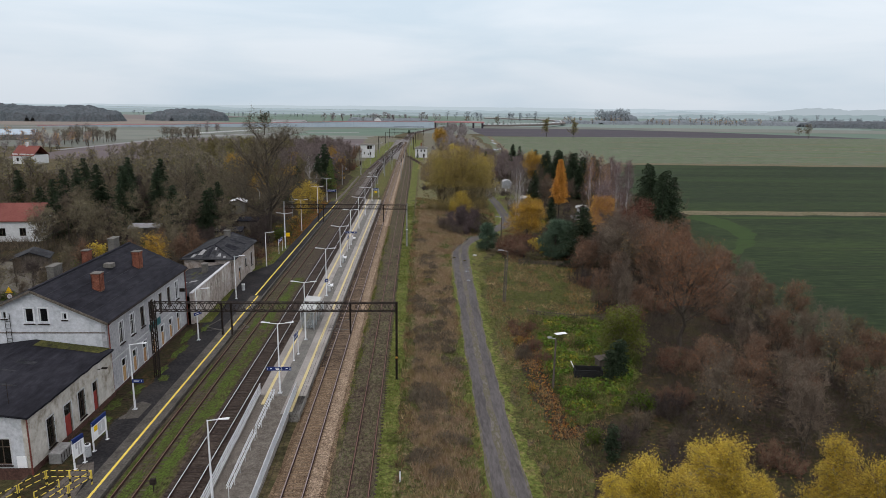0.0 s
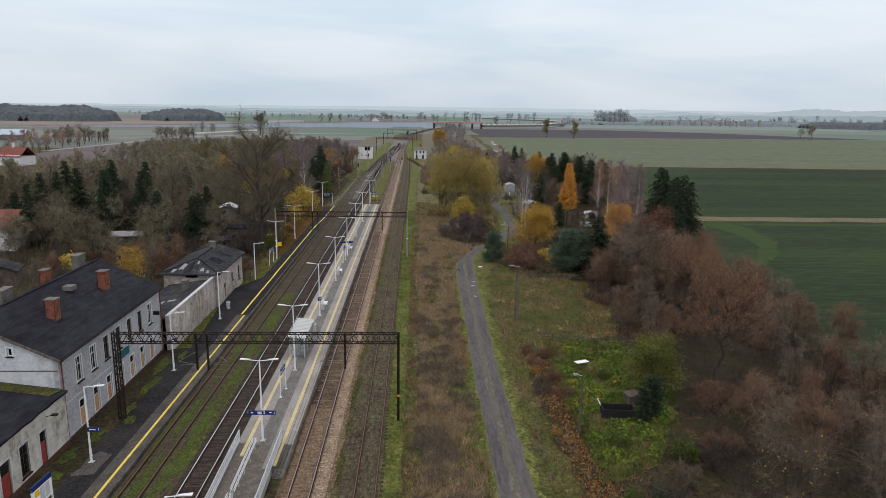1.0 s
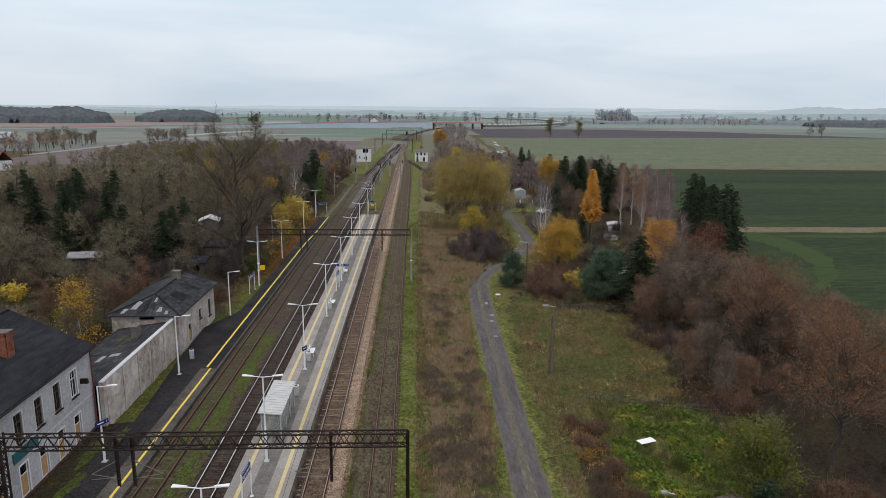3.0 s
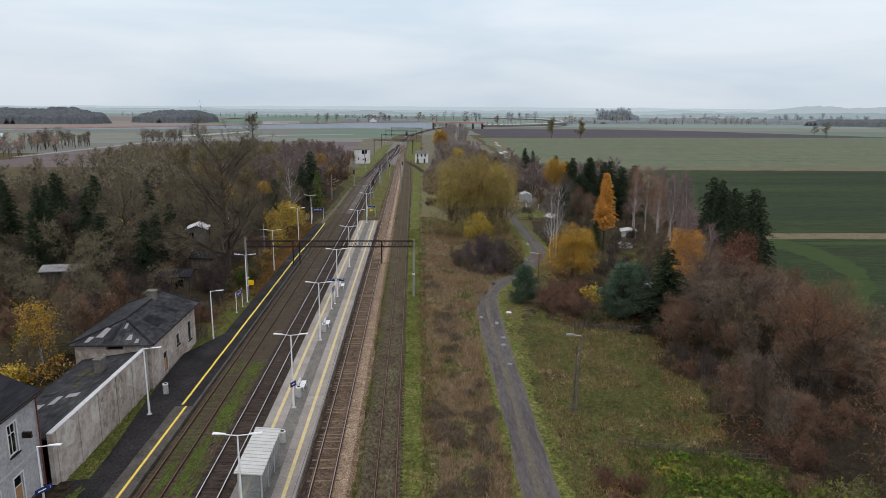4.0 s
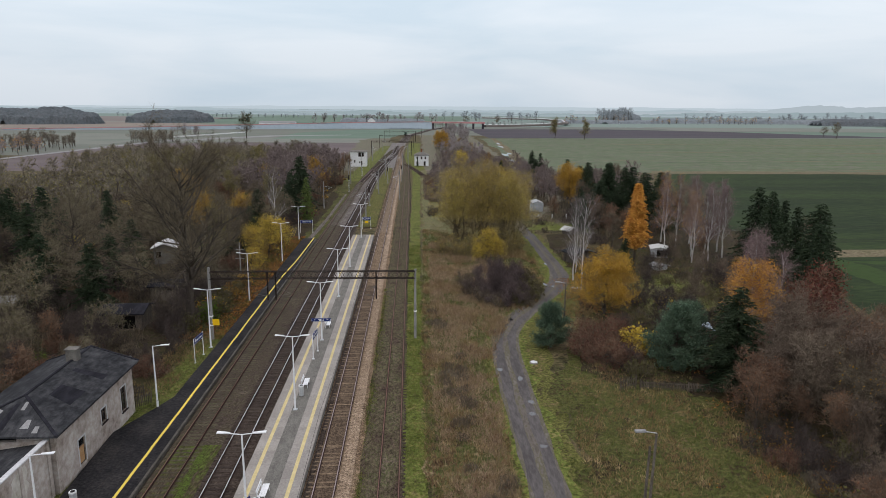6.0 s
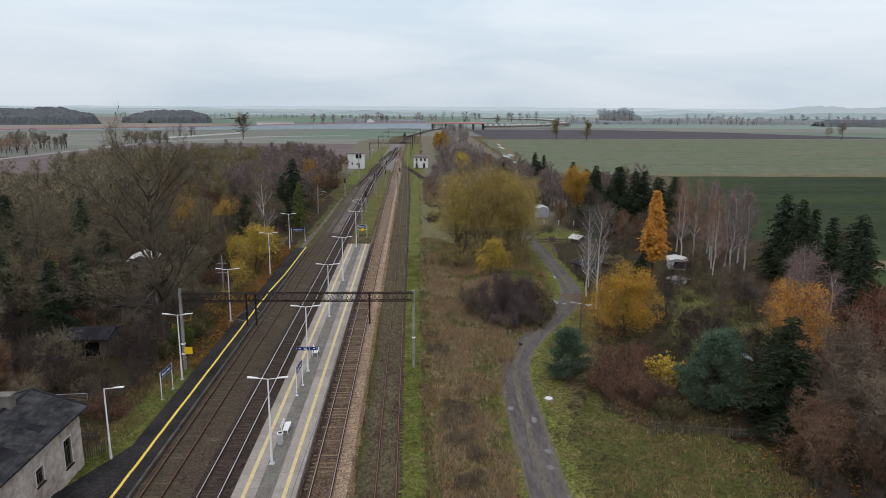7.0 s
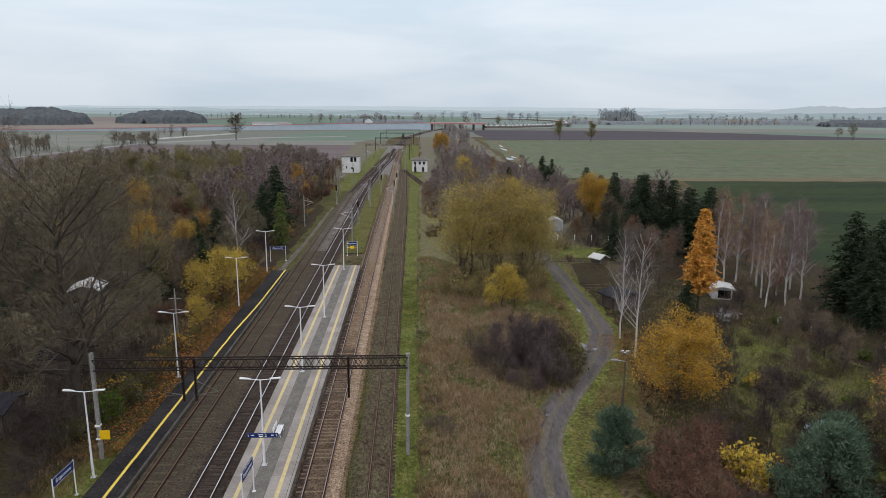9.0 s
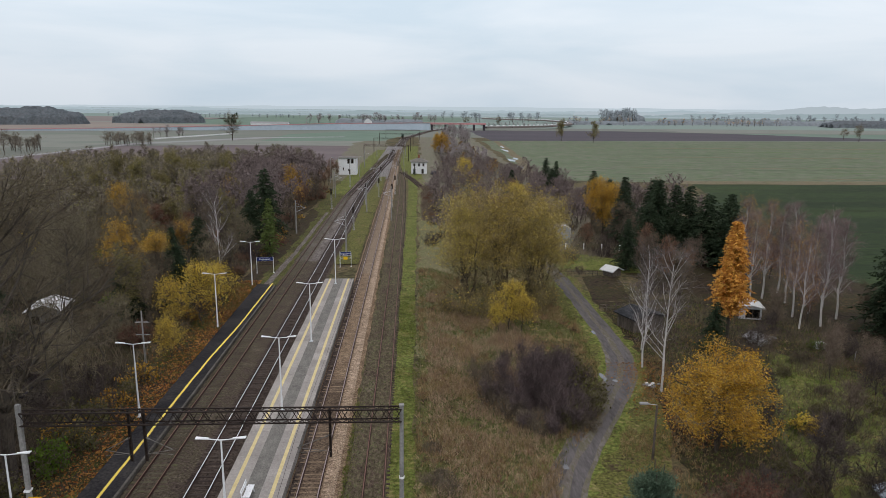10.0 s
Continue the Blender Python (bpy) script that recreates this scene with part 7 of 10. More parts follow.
for y in (-3.5, -1.2, 1.2, 3.5):
    part("hoop", Shape().line([(x * 1.01, y, z * 1.01) for x, z in prof], 0.03, n=5), MAT_WHITE_METAL, gh)

# dark water tank box in the overgrown garden
t = thing("garden_tank", "black open tank with a leaning board in the overgrown garden", "tank", (18.0, 61.6, 0.05), -6)
part("wall", Shape().box(-1.45, -0.7, 0, 1.45, -0.62, 0.95), MAT_RUBBER, t)
part("wall", Shape().box(-1.45, 0.62, 0, 1.45, 0.7, 0.95), MAT_RUBBER, t)
part("wall", Shape().box(-1.45, -0.62, 0, -1.37, 0.62, 0.95), MAT_RUBBER, t)
part("wall", Shape().box(1.37, -0.62, 0, 1.45, 0.62, 0.95), MAT_RUBBER, t)
part("board", Shape().beam((-1.3, 0.5, 0.5), (-1.75, 0.9, 1.35), 0.10, 0.05), MAT_WHITE_METAL, t)
t = thing("garden_hut", "small rotten hut with a white-edged roof in the garden", "shed", (20.1, 64.5, 0))
t.matrix_basis = pose(20.2, 64.0, 0, 0, 0, 12) @ Matrix.Diagonal((0.7, 0.7, 0.72, 1))
part("wall", Shape().box(-0.9, -0.8, 0, 0.9, 0.8, 1.6), MAT_OLD_WOOD, t)
part("roof", Shape().add([(-1.1, -1.0, 1.6), (1.1, -1.0, 1.95), (1.1, 1.0, 1.95), (-1.1, 1.0, 1.6), (-1.1, -1.0, 1.7), (1.1, -1.0, 2.05), (1.1, 1.0, 2.05), (-1.1, 1.0, 1.7)], [(3, 2, 1, 0), (4, 5, 6, 7), (0, 1, 5, 4), (1, 2, 6, 5), (2, 3, 7, 6), (3, 0, 4, 7)]), MAT_OLD_WOOD, t)
t = thing("white_board_sheet", "white plastic sheet lying in the green weeds", "sheet", (17.7, 73.9, 0.5), 20)
part("panel", Shape().box(-0.75, -0.35, 0, 0.75, 0.35, 0.04), MAT_WHITE, t)


def old_pole(x, y, h, lean, lamp):
    t = thing("street_lamp", "old wooden street lamp beside the lane" if lamp else "old wooden telegraph pole beside the lane", "lamp" if lamp else "pole", (x, y, 0), 0, "lane lamps")
    part("pole", Shape().tube((0, 0, -0.1), (lean, 0, h), 0.12, 0.08, 8), MAT_OLD_WOOD, t)
    if lamp:
        part("arm", Shape().tube((lean, 0, h), (lean + 0.9 * lamp, 0, h + 0.15), 0.03, n=6), MAT_GALV, t)
        part("lamp_head", Shape().box(min(lean + 0.7 * lamp, lean + 1.4 * lamp), -0.14, h + 0.1, max(lean + 0.7 * lamp, lean + 1.4 * lamp), 0.14, h + 0.24, bevel=0.04), MAT_PATCH, t)
    return t


old_pole(13.7, 58.6, 5.3, 0.05, -0.6)
old_pole(12.75, 88.8, 7.6, 0.15, -1)
old_pole(17.9, 135.4, 4.8, 0.0, -1)
old_pole(12.5, 89.0, 6.6, 0.12, 0)


def utility_pole(x, y, h):
    t = thing("utility_pole", "grey pole with two short cross arms and dark insulators", "pole", (x, y, 0), 0)
    part("pole", Shape().tube((0, 0, -0.1), (0, 0, h), 0.11, 0.08, 8), MAT_POST_GREY, t)
    for z in (h - 1.3, h - 2.7):
        arm = part("cross_arm", Shape().box(-0.75, -0.05, z, 0.75, 0.05, z + 0.1), MAT_POST_GREY, t)
        for dx in (-0.65, 0.65):
            part("insulator", Shape().tube((dx, 0, z + 0.1), (dx, 0, z + 0.35), 0.06, 0.035, 8), MAT_STEEL_DARK, arm)
    return t


utility_pole(-30.2, 157.0, 6.0)
t = thing("tarpaulin_mound", "low mound under a grey tarpaulin in the orchard", "mound", (47.0, 160.4, 0), 20)
s = Shape()
rows = [[(q * 1.3 * math.cos(a * 0.524) * (1 + 0.12 * math.sin(3 * a)), q * 0.9 * math.sin(a * 0.524), 0.75 * (1 - q * q) ** 0.6 + 0.02) for a in range(12)] for q in (1.0, 0.8, 0.5, 0.2)]
s.add([p for r in rows for p in r], [(12 * k + a, 12 * k + (a + 1) % 12, 12 * k + 12 + (a + 1) % 12, 12 * k + 12 + a) for k in range(3) for a in range(12)] + [tuple(range(36, 48))])
part("sheet", s, MAT_GALV, t)
for dx, dy in ((-1.1, -0.5), (0.9, -0.6), (0.2, 0.85)):
    part("stone", Shape().box(dx - 0.12, dy - 0.1, 0, dx + 0.12, dy + 0.1, 0.16, bevel=0.04), MAT_STONE_BROWN, t)
t = thing("rubble_pile", "pile of white bags and broken slabs beside the birch", "rubble", (23.2, 149.9, 0.05), 15)
r_ = random.Random(3)
for k in range(9):
    x, y, q = r_.uniform(-0.9, 0.9), r_.uniform(-0.5, 0.5), r_.uniform(0.14, 0.3)
    part("slab", Shape().add([(x - q, y - q * 0.7, 0), (x + q, y - q * 0.5, 0), (x + q * 0.8, y + q * 0.7, 0), (x - q * 0.7, y + q * 0.6, 0), (x - q * 0.8, y - q * 0.6, q * 0.7), (x + q * 0.7, y - q * 0.4, q * 0.9), (x + q * 0.6, y + q * 0.5, q * 0.6), (x - q * 0.6, y + q * 0.5, q * 0.5)], [(3, 2, 1, 0), (4, 5, 6, 7), (0, 1, 5, 4), (1, 2, 6, 5), (2, 3, 7, 6), (3, 0, 4, 7)]), MAT_PATCH if k % 3 else MAT_WHITE, t)
for x, y, h in ((48.5, 156.0, 1.2), (48.0, 152.7, 1.3), (18.1, 133.5, 0.8), (17.7, 134.4, 0.7)):
    t = thing("fence_post", "thin weathered stake standing in the grass", "post", (x, y, 0), 0, "garden stakes")
    part("stake", Shape().tube((0, 0, -0.05), (0.03, 0, h), 0.05, 0.04, 6), MAT_PATCH if x > 40 else MAT_OLD_WOOD, t)
t = thing("manhole", "pale round concrete manhole in the lane verge", "manhole", (10.9, 119.4, 0.06))
part("ring", Shape().tube((0, 0, -0.05), (0, 0, 0.12), 0.48, 0.46, 16), MAT_CONC, t)
part("lid", Shape().tube((0, 0, 0.12), (0, 0, 0.15), 0.36, 0.35, 16), MAT_GALV_BRIGHT, t)
t = thing("goal_frame", "white tubular frame with wire mesh in the garden", "frame", (-33.6, 118.6, 0), 4)
part("frame", Shape().tube((-1.6, -0.4, 0), (-1.6, -0.4, 1.7), 0.04, n=6).tube((1.6, -0.4, 0), (1.6, -0.4, 1.7), 0.04, n=6).tube((-1.6, -0.4, 1.7), (1.6, -0.4, 1.7), 0.04, n=6).tube((-1.6, -0.4, 1.7), (-1.6, 0.8, 0.05), 0.03, n=6).tube((1.6, -0.4, 1.7), (1.6, 0.8, 0.05), 0.03, n=6).tube((-1.6, 0.8, 0.05), (1.6, 0.8, 0.05), 0.03, n=6), MAT_PATCH, t)
s = Shape()
for k in range(17):
    x = -1.6 + 0.2 * k
    s.beam((x, -0.38, 1.68), (x, 0.78, 0.06), 0.012, 0.012)
for k in range(9):
    f = k / 8
    s.beam((-1.6, -0.38 + 1.16 * f, 1.68 - 1.62 * f), (1.6, -0.38 + 1.16 * f, 1.68 - 1.62 * f), 0.012, 0.012)
part("mesh_net", s, MAT_PATCH, t)
t = thing("road_sign", "roadworks triangle over a round speed limit sign behind the station", "sign", (-54.7, 84.7, 0), 0)
part("post", Shape().tube((0, 0, -0.1), (0, 0, 3.3), 0.04, n=8), MAT_GALV, t)
part("triangle", Shape().add([(-0.5, -0.06, 2.45), (0.5, -0.06, 2.45), (0, -0.06, 3.3), (-0.5, -0.04, 2.45), (0.5, -0.04, 2.45), (0, -0.04, 3.3)], [(0, 1, 2), (5, 4, 3), (0, 3, 4, 1), (1, 4, 5, 2), (2, 5, 3, 0)]), MAT_SIGN_YELLOW, t, "yellow warning triangle")
disc = part("disc", Shape().tube((0, -0.06, 1.95), (0, -0.04, 1.95), 0.42, n=20), MAT_TILE_RED, t, "red rim")
part("face", Shape().tube((0, -0.066, 1.95), (0, -0.06, 1.95), 0.33, n=20), MAT_WHITE, disc)
words("20", 0.36, pose(0, -0.072, 1.95, 90), MAT_RUBBER, disc)


# fences
def fence(points, h, label, gap=0.16, mat=MAT_OLD_WOOD, name="fence"):
    t = thing(name, label, "fence")
    rng = random.Random(int(points[0][0] * 7))
    for (x0, y0), (x1, y1) in zip(points, points[1:]):
        ln = math.hypot(x1 - x0, y1 - y0)
        n = max(1, int(ln / 2.2))
        for k in range(n + 1):
            x, y = x0 + (x1 - x0) * k / n, y0 + (y1 - y0) * k / n
            part("post", Shape().tube((x, y, -0.1), (x + rng.uniform(-0.05, 0.05), y, h + 0.1), 0.05, n=6), mat, t)
        for z in (h * 0.35, h * 0.8):
            part("rail", Shape().beam((x0, y0, z), (x1, y1, z), 0.05, 0.07), mat, t)
        m = int(ln / gap)
        for k in range(m):
            f = (k + 0.5) / m
            x, y = x0 + (x1 - x0) * f, y0 + (y1 - y0) * f
            part("picket", Shape().beam((x, y - 0.05, 0.05), (x + rng.uniform(-0.04, 0.04), y - 0.05, h * rng.uniform(0.85, 1.05)), 0.07, 0.02), mat, t)
    return t


fence([(20.4, 112.4), (25, 111.6), (29, 111.2)], 0.9, "low weathered picket fence round the gardens")
fence([(18.2, 111.9), (20.0, 112.6)], 1.3, "leaning reddish garden gate boards", 0.22)
fence([(15, 83), (21, 81), (26, 80)], 0.8, "rotten low garden fence in the grass", 0.5)
fence([(-31.5, 112.5), (-28.3, 112.0)], 1.1, "grey picket fence beside the outbuilding")
fence([(-28.4, 109.2), (-27.0, 110.4)], 1.2, "short dark picket fence at the platform")
fence([(25, 176), (36, 173)], 0.9, "wire and post allotment fence", 0.6)
fence([(24, 195), (30, 195)], 0.9, "wire and post allotment fence", 0.6)
for i, (x, y) in enumerate(((26, 217), (29.5, 216.5), (33, 216), (36.5, 215.5), (40, 215))):
    t = thing("fence_post", "short white allotment fence post", "post", (x, y, 0), 0, "white fence posts")
    part("stake", Shape().box(-0.08, -0.08, 0, 0.08, 0.08, 1.2, bevel=0.02), MAT_WHITE, t)

# parked car and locomotive far off
t = thing("car", "dark parked hatchback beside the crossing house", "car", (8.0, 362, 0.05), 10)
body = Shape().add([(-0.85, -2, 0.35), (0.85, -2, 0.35), (0.85, 2, 0.35), (-0.85, 2, 0.35), (-0.85, -2, 0.85), (0.85, -2, 0.85), (0.85, 2, 0.8), (-0.85, 2, 0.8)], [(3, 2, 1, 0), (4, 5, 6, 7), (0, 1, 5, 4), (1, 2, 6, 5), (2, 3, 7, 6), (3, 0, 4, 7)])
body.add([(-0.8, -1.7, 0.85), (0.8, -1.7, 0.85), (0.8, 1.0, 0.82), (-0.8, 1.0, 0.82), (-0.65, -1.3, 1.42), (0.65, -1.3, 1.42), (0.65, 0.4, 1.42), (-0.65, 0.4, 1.42)], [(4, 5, 6, 7), (0, 1, 5, 4), (1, 2, 6, 5), (2, 3, 7, 6), (3, 0, 4, 7)])
part("body", body, MAT_CAR, t)
part("rear_window", Shape().add([(-0.68, -1.68, 0.95), (0.68, -1.68, 0.95), (0.58, -1.36, 1.36), (-0.58, -1.36, 1.36)], [(0, 1, 2, 3)]), MAT_PANE, t)
for x in (-0.85, 0.85):
    for y in (-1.25, 1.25):
        part("wheel", Shape().tube((x - 0.1, y, 0.32), (x + 0.1, y, 0.32), 0.32, n=12), MAT_RUBBER, t)
t = thing("locomotive", "dark green shunting locomotive standing far up the line", "locomotive", (-8.6, 690, 0.25), -2)
t.matrix_basis = pose(-8.4, 690, 0.25, 0, 0, -2) @ Matrix.Diagonal((0.75, 0.75, 0.75, 1))
part("frame", Shape().box(-1.4, -6, 0.6, 1.4, 6, 1.3), MAT_STEEL_DARK, t)
part("body", Shape().box(-0.9, -5.6, 1.3, 0.9, 1.0, 3.2, bevel=0.1).box(-0.9, 3.2, 1.3, 0.9, 5.6, 3.0, bevel=0.1), MAT_GREEN_PAINT, t)
cab = part("cab", Shape().box(-1.35, 1.0, 1.3, 1.35, 3.2, 4.0, bevel=0.15), MAT_GREEN_PAINT, t)
for x in (-0.95, 0.15):
    part("window", Shape().box(x, 0.97, 2.7, x + 0.8, 0.995, 3.5), MAT_PANE, cab)
for y in (-4.5, -3, -1.5, 1.5, 3, 4.5):
    part("wheelset", Shape().tube((-0.85, y, 0.5), (0.85, y, 0.5), 0.5, n=12), MAT_STEEL_DARK, t)

# express road with noise barrier and bridge
BARRIER = [(-420, 760), (-290, 800), (-174, 838), (-83, 872), (22, 885)]
for i, ((x0, y0), (x1, y1)) in enumerate(zip(BARRIER, BARRIER[1:])):
    t = thing("noise_barrier", "long blue-grey noise barrier with a dull red top rail", "barrier", kind="structure", group="noise barriers")
    h0, h1 = (0.9, 2.6, 5.0, 7.0, 8.2)[i], (0.9, 2.6, 5.0, 7.0, 8.2)[i + 1]
    part("panel", Shape().add([(x0, y0, 0), (x1, y1, 0), (x1, y1, h1), (x0, y0, h0), (x0, y0 + 1, 0), (x1, y1 + 1, 0), (x1, y1 + 1, h1), (x0, y0 + 1, h0)], [(0, 1, 2, 3), (7, 6, 5, 4), (3, 2, 6, 7), (0, 4, 5, 1)]), MAT_BARRIER, t)
    part("rail", Shape().beam((x0, y0, h0 + 0.3), (x1, y1, h1 + 0.3), 0.8, 0.7), MAT_BARRIER_RED, t)
land("express_road", [(-900, 640), (-420, 750), (-174, 850), (22, 905), (70, 925), (70, 945), (-174, 862), (-430, 764), (-900, 660)], 0.10, MAT_COUNTRY_ROAD, "pale express road deck", 60, 1, 31)
bridge = thing("road_bridge", "low red-railed road bridge over the railway", "bridge", kind="structure")
part("deck", Shape().box(22, 884, 6.8, 88, 896, 8.6), MAT_BARRIER_RED, bridge)
for x in (24, 40, 58, 74, 86):
    part("pier", Shape().box(x - 1, 886, 0, x + 1, 894, 6.8), MAT_PLOUGH, bridge)
s = Shape()
pts = [(88, 890), (120, 905), (180, 960), (235, 1080), (262, 1220), (250, 1350), (150, 1500)]
for (x0, y0), (x1, y1) in zip(pts, pts[1:]):
    s.beam((x0, y0, 3.6), (x1, y1, 3.6), 7, 2.2)
solid("approach_bank", s, MAT_FAR_BROWN, "curving approach embankment of the bridge", "embankment", "structure")
s = Shape()
for (x0, y0), (x1, y1) in zip(pts, pts[1:]):
    n = int(math.hypot(x1 - x0, y1 - y0) / 8)
    for k in range(n):
        a, b = (k + 0.1) / n, (k + 0.6) / n
        s.beam((x0 + (x1 - x0) * a - 3, y0 + (y1 - y0) * a, 5.6), (x0 + (x1 - x0) * b - 3, y0 + (y1 - y0) * b, 5.6), 0.5, 1.0)
solid("guard_rail", s, MAT_WHITE, "white guard rail blocks along the approach bank", "guard rail", "structure")
s = Shape()
for k in range(40):
    f = k / 40
    x, y = -203 + 34 * f, 630 + 106 * f
    s.beam((x, y, 0.5), (x + 0.5, y + 1.5, 0.5), 0.4, 0.9)
solid("guard_rail", s, MAT_WHITE, "white guard rail blocks on the slip road", "guard rail", "structure")
land("slip_road", [(-205, 390), (-190, 560), (-120, 660), (-60, 690), (-60, 700), (-135, 672), (-196, 570), (-211, 392)], 0.10, MAT_COUNTRY_ROAD, "pale country road beyond the wood", 20, 0.5, 32)


# ---- plants ----
def unit(rng, up=0.0):
    a = rng.uniform(0, 2 * math.pi)
    return np.array([math.cos(a), math.sin(a), up])


def grow(rng, h, spread, r, limbs=16, subs=6, twigs=6, fine=5, first=0.25, rise=0.6, droop=0.0, trunk_top=0.8, top_narrow=0.6, stems=1, bend=0.06, twig_len=1.0, twig_w=0.02, lite=False):
    """Bare wood of a broadleaf tree: trunk and limbs, and the twigs of its crown. Returns the two shapes and the twigs' tips."""
    trunk, crown = Shape(), Shape()
    tips, bases, ways, lens = [], [], [], []
    fb, fw, fl = [], [], []
    for st_ in range(stems):
        lean = unit(rng) * (0.0 if stems == 1 else rng.uniform(0.1, 0.35) * spread)
        pts = [np.array([0.0, 0.0, -0.15]) + lean * 0.05]
        n = 6
        for k in range(1, n + 1):
            f = k / n
            pts.append(np.array([lean[0] * f + rng.normal() * bend * h * 0.3, lean[1] * f + rng.normal() * bend * h * 0.3, h * trunk_top * f]))
        rr = r if stems == 1 else r * 0.7
        trunk.line([tuple(p) for p in pts], rr, rr * 0.22, 6)
        for i in range(limbs // stems + 1):
            f = first + (1 - first) * (i + rng.uniform(0, 1)) / (limbs // stems + 1)
            q = f * n
            k = min(int(q), n - 1)
            p = pts[k] + (pts[k + 1] - pts[k]) * (q - k)
            g = (f - first) / (1 - first)
            ln = spread * (1 - top_narrow * g) * rng.uniform(0.7, 1.1)
            d = unit(rng, rise + 0.9 * g * rise + rng.normal() * 0.15)
            d /= np.linalg.norm(d)
            limb = [p]
            for s_ in range(3):
                d = d + rng.normal(size=3) * 0.16 + np.array([0, 0, -droop * (s_ + 1) * 0.3 + 0.08])
                d /= np.linalg.norm(d)
                limb.append(limb[-1] + d * ln / 3)
            rl = rr * 0.36 * (1 - 0.6 * g)
            trunk.line([tuple(v) for v in limb], rl, rl * 0.3, 3 if lite else 4)
            for j in range(subs):
                e = rng.uniform(0.25, 1.0) * 3
                m = min(int(e), 2)
                b = limb[m] + (limb[m + 1] - limb[m]) * (e - m)
                d2 = d * 0.7 + rng.normal(size=3) * 0.55 + np.array([0, 0, 0.25 - droop])
                d2 /= np.linalg.norm(d2)
                l2 = ln * rng.uniform(0.3, 0.55)
                end = b + d2 * l2
                if lite:
                    bases.append(b), ways.append(d2), lens.append(l2)
                else:
                    trunk.tube(tuple(b), tuple(end), rl * 0.32, rl * 0.12, 3, caps=False)
                for _ in range(twigs):
                    c = b + d2 * l2 * rng.uniform(0.2, 1.0)
                    d3 = d2 * 0.6 + rng.normal(size=3) * 0.6 + np.array([0, 0, 0.1 - droop * 1.2])
                    d3 /= np.linalg.norm(d3)
                    l3 = twig_len * rng.uniform(0.6, 1.3)
                    bases.append(c), ways.append(d3), lens.append(l3)
                    tips.append(c + d3 * l3 * 0.8)
                    for _ in range(fine):
                        d4 = d3 * 0.7 + rng.normal(size=3) * 0.5 + np.array([0, 0, -droop])
                        fb.append(c + d3 * l3 * rng.uniform(0.1, 0.9)), fw.append(d4), fl.append(l3 * rng.uniform(0.45, 0.9))
                        tips.append(fb[-1] + d4 / np.linalg.norm(d4) * fl[-1] * 0.8)
    crown.spikes(bases, ways, lens, twig_w, flat=True)
    crown.spikes(fb, fw, fl, twig_w * 0.8, flat=True)
    return trunk, crown, np.array(tips)


def broadleaf(name, label, seed, h, spread, r, bark, twig, leaf=None, n_leaf=0, leaf_size=0.2, leaf_low=0.0, leaf_high=1.2, group="trees", **kw):
    """A tree: trunk, twig crown, and leaves where it still has them."""
    rng = np.random.default_rng(seed)
    t = thing(name, label, "tree" if h > 4.5 else "shrub", group=group)
    trunk, crown, tips = grow(rng, h, spread, r, **kw)
    part("trunk", trunk, bark, t)
    c = part("crown", crown, twig, t)
    if leaf and n_leaf:
        low = tips[(tips[:, 2] >= leaf_low * h) & (tips[:, 2] <= leaf_high * h)]
        at = low[rng.integers(0, len(low), n_leaf)] + rng.normal(size=(n_leaf, 3)) * 0.22
        part("foliage", Shape().leaves(at, leaf_size, rng), leaf, c)
    return t


def spruce(seed, h, spread, label, mat=None, name="spruce", gap=0.40, full=0.74, low=0.06):
    """A conifer of drooping, needled sprays, uneven in length."""
    rng = np.random.default_rng(seed)
    mat = mat or MAT_NEEDLE_DARK
    t = thing(name, label, "tree", group="conifers")
    part("trunk", Shape().line([(0, 0, -0.15), (0, 0, h * 0.5), (0.05, 0, h * 0.99)], 0.018 * h, 0.01, 7), MAT_BARK, t)
    s, wood = Shape(), Shape()
    base, way, lens = [], [], []
    z = h * low
    while z < h * 0.985:
        f = z / h
        reach = spread * min(1.0, 1.12 * (1 - f) ** full) * min(1.0, 0.55 + 5 * (f - low)) + 0.15
        for k in range(int(6 + 5 * (1 - f))):
            d = unit(rng)
            side = np.array([-d[1], d[0], 0])
            n = max(3, int(reach / 0.24))
            ln = reach * rng.uniform(0.5, 1.18)
            p = np.array([0, 0, z + rng.uniform(-0.75, 0.75) * (1.2 - f)])
            for q in range(n):
                a = (q + 0.6) / n
                c = p + d * ln * a + np.array([0, 0, -0.30 * ln * a * a + 0.06 * ln * a]) + rng.normal(size=3) * 0.07
                for w in (-1, 1):
                    base.append(c), lens.append(0.26 + 0.35 * ln * (1 - a) * 0.4 + 0.08)
                    way.append(d * 0.7 + side * w * rng.uniform(0.5, 1.0) + np.array([0, 0, rng.uniform(-0.35, 0.1)]))
                base.append(c), lens.append(0.3), way.append(d * 0.6 + np.array([0, 0, -0.6]) + rng.normal(size=3) * 0.3)
        z += gap * (1.15 - 0.45 * f)
    s.spikes(base, way, np.array(lens) * (1.15 if spread > 1.6 else 1.0), 0.095 if spread > 1.6 else 0.07, flat=True)
    part("foliage", s, mat, t)
    return t


